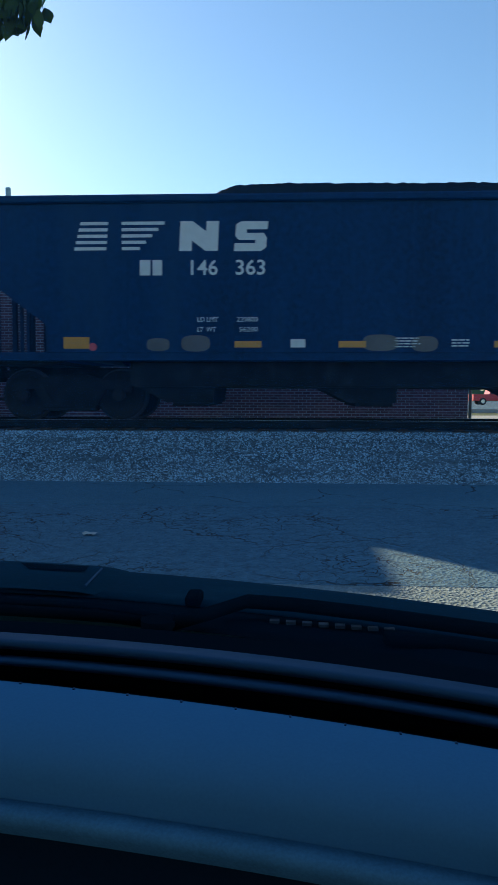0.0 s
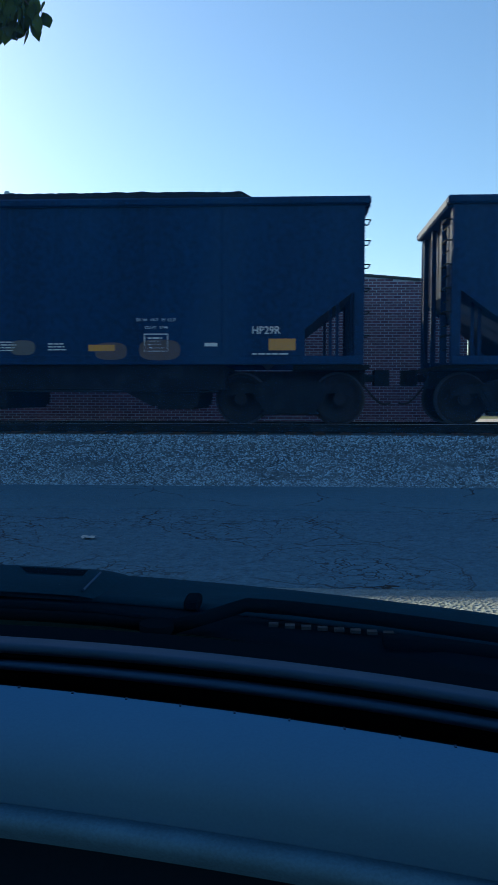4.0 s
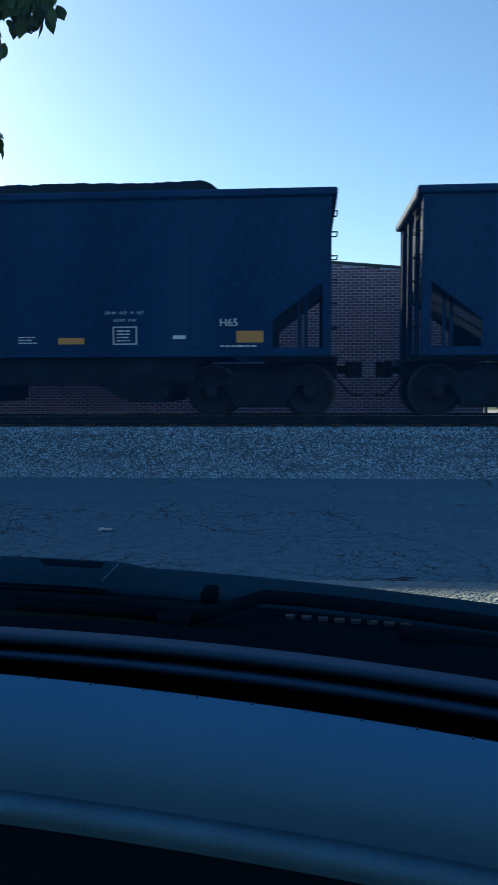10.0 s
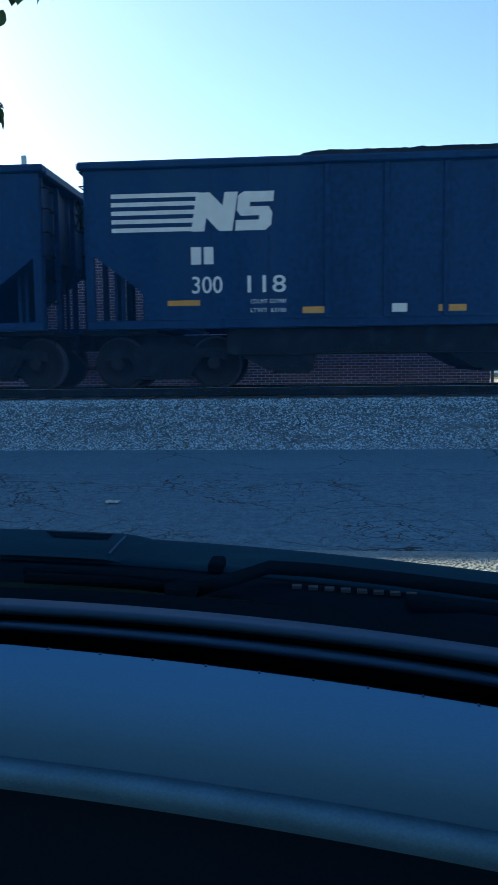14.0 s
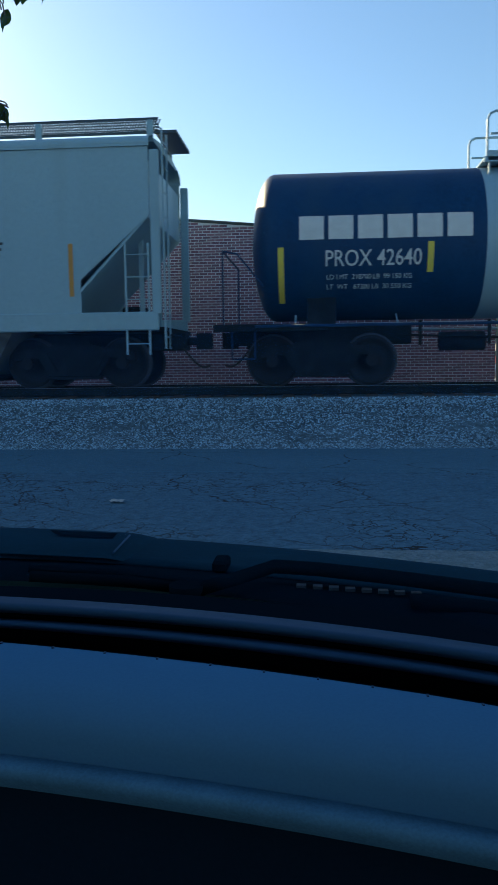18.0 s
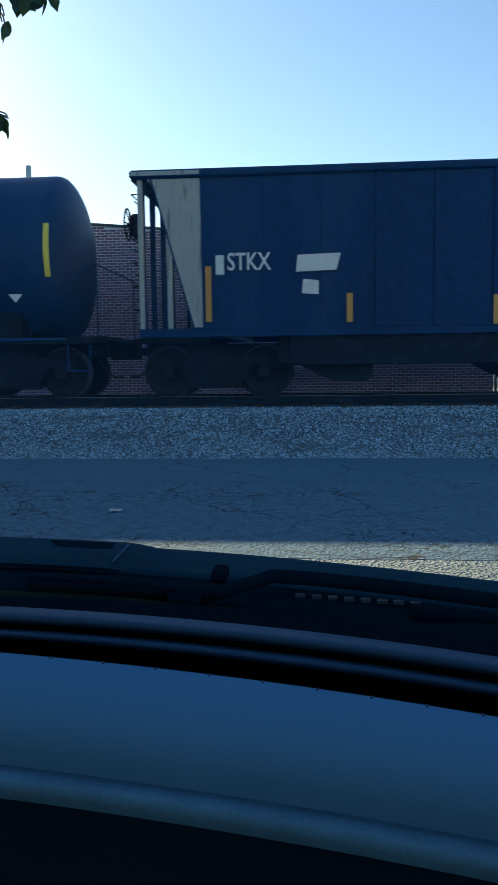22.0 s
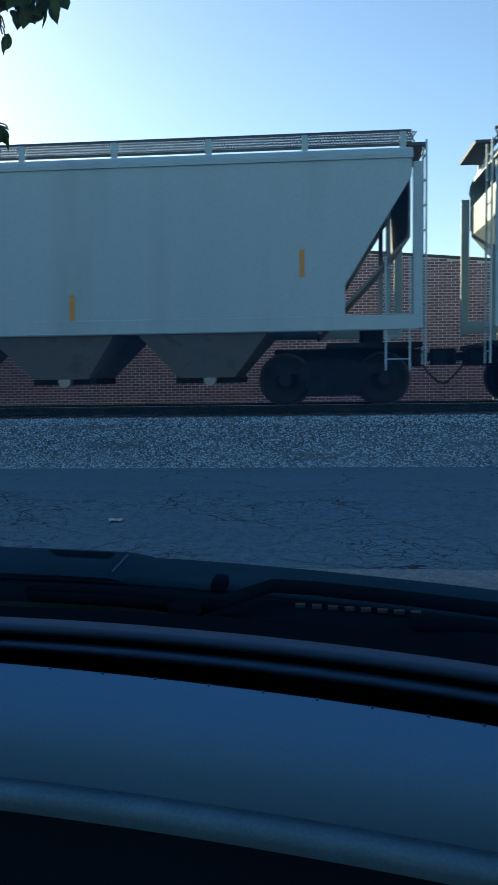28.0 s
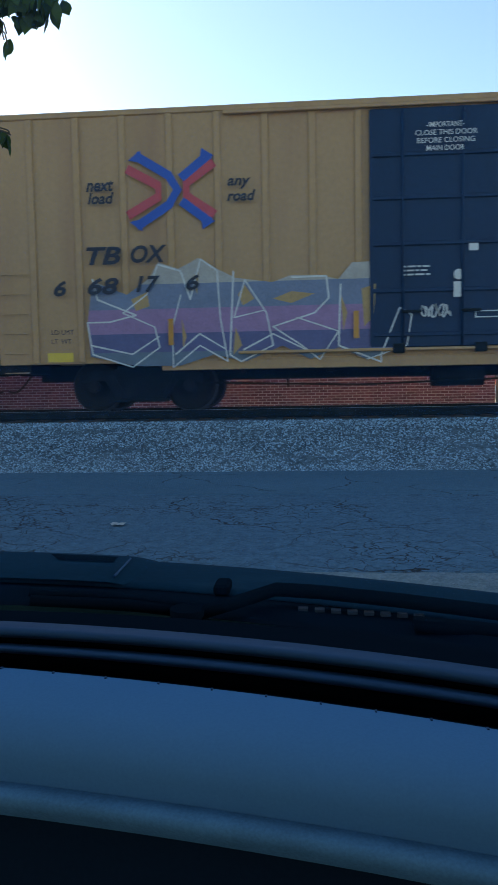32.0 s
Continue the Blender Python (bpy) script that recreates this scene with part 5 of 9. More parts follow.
    for k in range(6):
        x = 3.0 + (e - 6.0) * k / 5
        part("hanger", M().box(x - 0.03, x + 0.03, -0.83, -0.78, 0.72, 1.15), UNDER, c)
    running_gear(c, e, centre)
    return c


def manway(c, x, zt, r, h, material):
    m = M().rod((x, 0, zt), (x, 0, zt + h), r, 20).rod((x, 0, zt + h), (x, 0, zt + h + 0.06), r * 1.06, 20)
    return part("manway", m, material, c)


STEELP = mat("grey_handrail_paint", (0.16, 0.17, 0.18), 0.5, vary=0.1, scale=5, fine=40, bump=0.02)
GRATE = mat("weathered_grating", (0.05, 0.07, 0.09), 0.7, metal=0.0, vary=0.15, scale=3, fine=40, bump=0.1)
GALV = mat("galvanised_grating", (0.2, 0.21, 0.21), 0.5, metal=0.4, vary=0.15, scale=3, fine=40, bump=0.1)
DULL = mat("grimy_grey_paint", (0.125, 0.14, 0.145), 0.75, vary=0.2, scale=2.5, fine=30, bump=0.1, dirt=(0.055, 0.06, 0.062), dirt_amount=0.4)
CAPM = mat("outlet_cap_paint", (0.25, 0.27, 0.28), 0.5, vary=0.1, scale=6, fine=50, bump=0.05)
STRIPE_Y = mat("yellow_stripe_tape", (0.75, 0.6, 0.06), 0.4, vary=0.1, scale=8, fine=60, bump=0.02)
BLUEBAND = mat("blue_tank_band", (0.032, 0.07, 0.15), 0.5, vary=0.2, scale=1.2, fine=20, bump=0.05, dirt=(0.08, 0.12, 0.17), dirt_amount=0.38, streak=True)
TANKNAVY = mat("dark_blue_tank_paint", (0.012, 0.024, 0.066), 0.48, spec=0.25, vary=0.25, scale=1.1, fine=18, bump=0.04, dirt=(0.026, 0.034, 0.055), dirt_amount=0.34, streak=True)
# Black tanks, likewise with the shade's blue put into the paint.
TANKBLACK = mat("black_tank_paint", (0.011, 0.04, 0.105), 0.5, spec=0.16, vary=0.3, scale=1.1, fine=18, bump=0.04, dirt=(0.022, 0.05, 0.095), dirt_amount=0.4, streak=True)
BEAMRED = mat("dull_maroon_beam_paint", (0.022, 0.019, 0.034), 0.65, vary=0.25, scale=2, fine=30, bump=0.1, dirt=(0.03, 0.02, 0.028), dirt_amount=0.3)
SIGNY = mat("yellow_notice", (0.7, 0.5, 0.05), 0.5, vary=0.06, scale=8, fine=60, bump=0.02)
ORANGE = mat("orange_sticker", (0.7, 0.15, 0.04), 0.5, vary=0.06, scale=8, fine=60, bump=0.02)
EMB_RED = mat("red_emblem_paint", (0.5, 0.07, 0.08), 0.6, vary=0.12, scale=6, fine=60, bump=0.02)
EMB_BLUE = mat("blue_emblem_paint", (0.03, 0.09, 0.42), 0.6, vary=0.12, scale=6, fine=60, bump=0.02)
EMB_MAR = mat("maroon_emblem_paint", (0.22, 0.04, 0.1), 0.6, vary=0.12, scale=6, fine=60, bump=0.02)


# ---- spray paint ----
def spray_mat(name, colour):
    return mat(name, colour, 0.6, vary=0.2, scale=3, fine=30, bump=0.02)


SP = {n: spray_mat("spray_" + n, c) for n, c in dict(violet=(0.22, 0.2, 0.45), lilac=(0.42, 0.32, 0.5), navy=(0.014, 0.034, 0.09), white=(0.62, 0.62, 0.6), red=(0.5, 0.06, 0.08), orange=(0.38, 0.14, 0.06),
      teal=(0.03, 0.17, 0.17), rose=(0.42, 0.1, 0.16), rust=(0.32, 0.12, 0.06), green=(0.2, 0.4, 0.07), lime=(0.32, 0.5, 0.1), black=(0.015, 0.015, 0.018), blue=(0.03, 0.16, 0.5), sky=(0.25, 0.5, 0.62), aqua=(0.04, 0.3, 0.45),
      yellow=(0.6, 0.6, 0.08), cream=(0.5, 0.44, 0.32), pink=(0.5, 0.2, 0.36), dgreen=(0.05, 0.16, 0.08), grey=(0.28, 0.29, 0.29), steel=(0.12, 0.16, 0.22), plum=(0.3, 0.18, 0.32), plumdark=(0.1, 0.03, 0.05), chalky=(0.43, 0.5, 0.51), pale=(0.34, 0.42, 0.44), sage=(0.3, 0.34, 0.33), slate=(0.09, 0.12, 0.14), ink=(0.022, 0.034, 0.045), mistgrey=(0.42, 0.38, 0.33), worn=(0.15, 0.08, 0.08), dim=(0.19, 0.19, 0.19), dusk=(0.17, 0.2, 0.29), indigo=(0.1, 0.1, 0.22), ochre=(0.42, 0.27, 0.105)).items()}


def ribbon(pts, w, tip=1.0):
    """Outline of a bent stroke of width w, tapering to tip of it at its end."""
    n = len(pts)
    left, right = [], []
    for i, (x, z) in enumerate(pts):
        a, b = pts[max(i - 1, 0)], pts[min(i + 1, n - 1)]
        d = math.hypot(b[0] - a[0], b[1] - a[1]) or 1.0
        nx, nz = -(b[1] - a[1]) / d, (b[0] - a[0]) / d
        k = w / 2 * (1 + (tip - 1) * i / (n - 1))
        left.append((x + nx * k, z + nz * k))
        right.append((x - nx * k, z - nz * k))
    return left + right[::-1]


GLYPHS = dict(
    S=[[(0.9, 0.84), (0.55, 0.97), (0.15, 0.8), (0.3, 0.57), (0.75, 0.44), (0.86, 0.2), (0.5, 0.04), (0.06, 0.14)]], I=[[(0.45, 0.02), (0.52, 0.98)]],
    N=[[(0.12, 0.02), (0.18, 0.96), (0.8, 0.06), (0.88, 0.98)]], K=[[(0.15, 0.02), (0.2, 0.98)], [(0.92, 0.96), (0.35, 0.5), (0.97, 0.03)]],
    R=[[(0.1, 0.02), (0.25, 0.94), (0.7, 0.93), (0.82, 0.68), (0.3, 0.47), (0.95, 0.02)]], T=[[(0.02, 0.84), (0.98, 0.95)], [(0.52, 0.9), (0.4, 0.02)]],
    A=[[(0.05, 0.02), (0.5, 0.96), (0.95, 0.02)], [(0.28, 0.36), (0.75, 0.33)]], M=[[(0.04, 0.02), (0.2, 0.96), (0.5, 0.38), (0.8, 0.96), (0.97, 0.02)]],
    E=[[(0.92, 0.9), (0.4, 0.96), (0.14, 0.6), (0.2, 0.2), (0.5, 0.04), (0.95, 0.12)], [(0.2, 0.52), (0.78, 0.5)]],
    U=[[(0.12, 0.97), (0.14, 0.3), (0.45, 0.04), (0.8, 0.25), (0.87, 0.97)]], L=[[(0.3, 0.98), (0.2, 0.1), (0.95, 0.06)]])


def soften(pts, n=4):
    """A smooth line through the points."""
    out = []
    for i in range(len(pts) - 1):
        p0, p1, p2, p3 = pts[max(i - 1, 0)], pts[i], pts[i + 1], pts[min(i + 2, len(pts) - 1)]
        for k in range(n):
            t = k / n
            out.append(tuple(0.5 * (2 * b + (c - a) * t + (2 * a - 5 * b + 4 * c - d) * t * t + (3 * b - a - 3 * c + d) * t ** 3) for a, b, c, d in zip(p0, p1, p2, p3)))
    return out + [pts[-1]]


def stroke(pts, w, tip=1.0):
    """Convex pieces of a bent stroke: a bar for each step, a round at each joint."""
    out = []
    n = len(pts) - 1
    for i in range(n):
        (ax, az), (bx, bz) = pts[i], pts[i + 1]
        d = math.hypot(bx - ax, bz - az) or 1.0
        nx, nz = -(bz - az) / d / 2, (bx - ax) / d / 2
        u, v = w * (1 + (tip - 1) * i / n), w * (1 + (tip - 1) * (i + 1) / n)
        out.append([(ax + nx * u, az + nz * u), (bx + nx * v, bz + nz * v), (bx - nx * v, bz - nz * v), (ax - nx * u, az - nz * u)])
        if i:
            out.append([(ax + u / 2 * math.cos(k * math.pi / 4), az + u / 2 * math.sin(k * math.pi / 4)) for k in range(8)])
    return out


def cut(poly, z, above):
    """The part of a convex outline above or below the height z."""
    out = []
    for (ax, az), (bx, bz) in zip(poly, poly[1:] + poly[:1]):
        ia, ib = (az >= z) == above, (bz >= z) == above
        if ia:
            out.append((ax, az))
        if ia != ib:
            t = (z - az) / (bz - az)
            out.append((ax + t * (bx - ax), z))
    return out


def coat(name, polys, colour, car, y, layer, label="", low=None):
    """One thin coat of spray paint on the side."""
    m = M()
    for k, p in enumerate(polys):
        if low is not None:
            p = cut(p, low, True)
        if len(p) > 2:
            m.add([(a, y - 0.0035 * layer - 0.000008 * k, b) for a, b in p], [tuple(range(len(p)))])
    return part(name, m, SP[colour], car, label)


def piece(car, signs, box, bands, edge, y, width, halo=None, block=None, shine="white", seed=1, rim=0.05, smooth=True, wild=0.0):
    """A sprayed piece of interlocking signs. bands: (share of the height, colour) from the foot up; halo: (colour, spread); block: (colour, dx, dz)."""
    r = random.Random(seed)
    x0, x1, z0, z1 = box
    n = len(signs)
    w = (x1 - x0) / n
    lines = []
    for k, g in enumerate(signs):
        a, h, lean = x0 + w * (k - 0.06), (z1 - z0) * r.uniform(0.86, 1.0), r.uniform(-0.08, 0.12) * w
        for line in GLYPHS[g]:
            pts = [(a + w * 1.12 * u + lean * v + r.uniform(-1, 1) * wild * w, z0 + width * 0.4 + (h - width * 0.8) * v + r.uniform(-1, 1) * wild * 0.5) for u, v in line]
            lines.append((soften(pts) if smooth else pts, width * r.uniform(0.85, 1.12), r.uniform(0.7, 1.0)))
    if halo:
        coat("graffiti_halo", [p for l, q, t in lines for p in stroke(l, q + halo[1] * r.uniform(0.7, 1.3), t)], halo[0], car, y, 1, low=z0 - 0.06)
    if block:
        coat("graffiti_block", [p for l, q, t in lines for s in (0.35, 0.7, 1.0) for p in stroke([(a + block[1] * s, b + block[2] * s) for a, b in l], q + rim, t)], block[0], car, y, 2, low=z0 - 0.08)
    coat("graffiti_outline", [p for l, q, t in lines for p in stroke(l, q + rim * 2, t)], edge, car, y, 3, "sprayed graffiti on the car side", low=z0 - 0.1)
    if isinstance(bands[0], str):
        coat("graffiti_inline", [p for l, q, t in lines for p in stroke(l, q + 0.03, t)], shine, car, y, 3.5)
        for k, (l, q, t) in enumerate(lines):
            coat("graffiti_fill", stroke(l, q, t), bands[k % len(bands)], car, y, 4 + 0.05 * k)
            coat("graffiti_shade", stroke([(a, b - q * 0.12) for a, b in l[: len(l) // 2]], q * 0.6, 0.5), bands[(k + 1) % len(bands)], car, y, 4.02 + 0.05 * k)
        bands = []
    for k, (share, colour) in enumerate(bands):
        lo, hi = z0 + (z1 - z0) * (bands[k - 1][0] if k else -1), z0 + (z1 - z0) * share
        polys = [cut(cut(p, lo, True), hi, False) for l, q, t in lines for p in stroke(l, q, t) if max(b for _, b in p) > lo and min(b for _, b in p) < hi]
        coat("graffiti_fill", [p for p in polys if len(p) > 2], colour, car, y, 4)
    coat("graffiti_seam", [p for l, q, t in lines for p in stroke([(a + q * 0.12, b - q * 0.1) for a, b in l[len(l) // 3: len(l) // 3 + max(2, len(l) // 4)]], 0.018, 0.5)], edge, car, y, 5)
    coat("graffiti_highlight", [p for l, q, t in lines for p in stroke([(a - q * 0.3, b + q * 0.12) for a, b in l[len(l) // 2:][: max(2, len(l) // 3)]], 0.022, 0.4)], shine, car, y, 6)
    dots = []
    for k in range(12):
        a, b, q = r.uniform(x0, x1), r.uniform(z0, z1), r.uniform(0.012, 0.05)
        dots.append([(a + q * math.cos(i * 0.785), b + q * math.sin(i * 0.785)) for i in range(8)])
    coat("graffiti_dots", dots, shine, car, y, 7)


def shapes(car, items, y, edge="black", line="white", first=4, rim=0.045, smooth=True):
    """Sprayed fields of colour, each over the last, with a dark rim and a thin bright line along part of its edge; the first few have none."""
    for k, (colour, poly) in enumerate(items):
        ring = soften(poly + poly[:1], 3)[:-1] if smooth else poly
        lay = 1 + 0.6 * k
        if k >= first:
            coat("graffiti_outline", stroke(ring + ring[:2], rim * 2), edge, car, y, lay, "sprayed graffiti on the car side" if k == first else "")
        coat("graffiti_fill", [ring], colour, car, y, lay + 0.2)
        if k >= first and line:
            n = len(ring)
            coat("graffiti_highlight", stroke(ring[n // 5: n // 5 + n // 2], 0.018, 0.6), line, car, y, lay + 0.4)


def blades(car, box, n, colours, edge, y, seed, size=(0.9, 2.2), width=0.2):
    """Curved pointed shapes woven through each other."""
    r = random.Random(seed)
    x0, x1, z0, z1 = box
    for k in range(n):
        a, b = r.uniform(x0, x1), r.uniform(z0 + 0.1, z0 + (z1 - z0) * 0.75)
        q, d, bow = r.choice((0.5, 0.75, 2.5, 2.8, -0.25, 3.4, 1.1)) + r.uniform(-0.25, 0.25), r.uniform(*size), r.uniform(-0.35, 0.35)
        pts = []
        for i in range(9):
            s = i / 8
            pts.append((min(max(a + d * s * math.cos(q) - bow * math.sin(math.pi * s) * math.sin(q), x0 - 0.2), x1 + 0.2), min(max(b + d * s * math.sin(q) + bow * math.sin(math.pi * s) * math.cos(q), z0), z1 + 0.15)))
        w = width * r.uniform(0.6, 1.4)
        coat("graffiti_outline", stroke(pts, w + 0.09, 0.12), edge, car, y, 2 + 0.2 * k, low=z0 - 0.04)
        coat("graffiti_fill", stroke(pts, w, 0.05), colours[k % len(colours)], car, y, 2.06 + 0.2 * k, low=z0 - 0.02)
        coat("graffiti_highlight", stroke([(u, v + w * 0.22) for u, v in pts[1:6]], w * 0.2, 0.2), colours[(k + 1) % len(colours)], car, y, 2.12 + 0.2 * k)


def mist(car, spots, colour, y, layer=1, seed=3, name="graffiti_cloud"):
    """Uneven clouds of paint: (x, z, half width, half height)."""
    r = random.Random(seed)
    polys = []
    for x, z, w, h in spots:
        f, g = r.uniform(0, 6), r.uniform(0, 6)
        ring = [(k * 0.157, 1 + 0.09 * math.sin(3 * k * 0.157 + f) + 0.05 * math.sin(7 * k * 0.157 + g)) for k in range(40)]
        polys.append([(x + w * q * math.cos(a), z + h * q * math.sin(a)) for a, q in ring])
    return coat(name, polys, colour, car, y, layer)


def spikes(car, x, z, w, h, n, colour, y, layer, seed):
    """A burst of pointed shapes round a middle."""
    r = random.Random(seed)
    pts = []
    for k in range(2 * n):
        q, d = math.pi * k / n, (r.uniform(0.95, 1.35) if k % 2 else r.uniform(0.6, 0.8))
        pts.append((x + w * d * math.cos(q), z + h * d * math.sin(q)))
    fan = [[(x, z), a, b] for a, b in zip(pts, pts[1:] + pts[:1])]
    return coat("graffiti_burst", fan, colour, car, y, layer, low=0.8)


def scribble(car, x0, x1, z0, z1, seed, material, w=0.03, y=NEAR, curve=None, turns=9):
    """A quick looping tag that spells nothing."""
    r = random.Random(seed)
    pts, polys = [], []
    for i in range(turns * 6 + 1):
        q = i / (turns * 6)
        pts.append((x0 + (x1 - x0) * (q + 0.06 * math.sin(q * turns * 9)), (z0 + z1) / 2 + (z1 - z0) * 0.5 * math.sin(q * turns * 6.28) * r.uniform(0.6, 1.0)))
    m = M()
    for p, q in zip(pts, pts[1:]):
        d = math.hypot(q[0] - p[0], q[1] - p[1]) or 1.0
        nx, nz = -(q[1] - p[1]) / d * w / 2, (q[0] - p[0]) / d * w / 2
        ring = [(p[0] + nx, p[1] + nz), (q[0] + nx, q[1] + nz), (q[0] - nx, q[1] - nz), (p[0] - nx, p[1] - nz)]
        ys = [y - 0.008 if curve is None else -math.sqrt(curve[1] ** 2 - (b - curve[0]) ** 2) - 0.008 for _, b in ring]
        m.add([(a, yy, b) for (a, b), yy in zip(ring, ys)], [(0, 1, 2, 3)])
    return part("sprayed_tag", m, material, car)


# sprayed shapes, in metres along the car and above the rails
SPRAY_BROWN = [
    ('teal', [(2.85, 1.88), (2.99, 2.12), (3.36, 2.31), (3.94, 2.25), (4.52, 2.18), (5.1, 2.31), (5.39, 2.32), (5.82, 2.13), (6.33, 2.25), (6.84, 2.09), (7.23, 2.09), (7.34, 1.76), (7.27, 1.25), (2.92, 1.34)]),
    ('teal', [(1.18, 1.23), (1.33, 1.68), (1.84, 1.72), (2.13, 1.57), (2.07, 1.39), (1.91, 1.21)]),
    ('teal', [(0.68, 0.8), (1.11, 1.07), (2.56, 0.98), (2.56, 0.68), (0.68, 0.78)]),
    ('teal', [(8.03, 1.89), (9.52, 1.86), (9.52, 1.35), (8.03, 1.38)]),
    ('black', [(2.56, 1.67), (3.21, 1.99), (7.27, 1.83), (7.41, 1.39), (8.21, 1.23), (8.43, 0.79), (8.37, 0.56), (2.34, 0.68), (1.98, 1.0)]),
    ('violet', [(0.84, 1.09), (1.25, 1.25), (1.82, 1.45), (1.94, 1.23), (2.39, 1.32), (2.98, 0.66), (2.64, 0.68), (2.15, 1.13), (2.03, 0.97), (1.7, 1.07)]),
    ('violet', [(2.3, 1.59), (2.55, 1.85), (2.79, 1.77), (2.52, 1.38)]),
    ('rose', [(2.65, 1.73), (2.97, 2.11), (3.11, 1.94), (2.92, 1.33), (3.08, 0.92), (2.89, 0.66), (2.37, 1.1)]),
    ('rust', [(2.86, 2.09), (3.71, 1.83), (3.9, 2.04), (4.29, 1.9), (4.44, 1.8), (4.25, 1.52), (3.64, 1.65), (3.01, 1.63)]),
    ('rust', [(3.25, 1.71), (3.54, 1.66), (3.83, 1.31), (4.2, 1.24), (4.12, 0.85), (3.62, 0.66), (3.25, 0.66), (3.37, 0.91), (3.01, 1.0), (2.91, 1.27)]),
    ('rose', [(3.81, 1.47), (4.0, 1.62), (4.33, 1.31), (4.61, 1.49), (4.94, 1.45), (5.2, 1.2), (5.06, 0.93), (4.2, 0.91), (3.87, 1.16)]),
    ('violet', [(4.22, 0.74), (4.55, 0.82), (4.98, 0.91), (4.88, 1.46), (4.4, 1.74), (4.88, 1.89), (5.28, 2.07), (5.61, 2.03), (5.41, 1.62), (5.38, 0.89), (5.06, 0.66), (4.38, 0.66)]),
    ('rose', [(5.27, 1.88), (5.97, 1.91), (6.15, 2.11), (6.47, 2.04), (6.46, 1.68), (5.97, 1.36), (5.72, 1.45), (5.6, 1.71)]),
    ('violet', [(5.9, 2.11), (6.44, 2.03), (6.38, 1.79), (6.05, 1.86)]),
    ('rust', [(5.42, 1.47), (5.66, 1.52), (5.71, 1.24), (6.2, 0.9), (7.28, 0.78), (6.87, 0.66), (5.87, 0.66), (5.48, 0.91)]),
    ('rose', [(6.01, 1.26), (6.43, 1.08), (7.0, 1.13), (7.31, 1.42), (7.18, 1.85), (6.88, 1.97), (6.67, 1.71), (6.94, 1.52), (6.93, 1.36), (6.6, 1.25)]),
    ('violet', [(6.73, 0.8), (7.12, 0.89), (7.33, 1.16), (7.54, 1.05), (7.44, 0.72), (6.88, 0.66)]),
    ('rust', [(7.22, 2.03), (7.67, 2.22), (8.14, 1.99), (7.92, 1.51), (7.74, 1.23), (7.38, 1.26), (7.5, 1.68)]),
    ('red', [(7.45, 1.36), (7.74, 1.31), (8.29, 1.26), (8.39, 0.92), (7.69, 0.66), (7.25, 0.77), (7.53, 1.11)]),
    ('violet', [(7.9, 1.29), (8.15, 1.41), (8.64, 1.45), (9.63, 1.55), (9.63, 0.66), (8.55, 0.66), (8.35, 1.07)]),
]
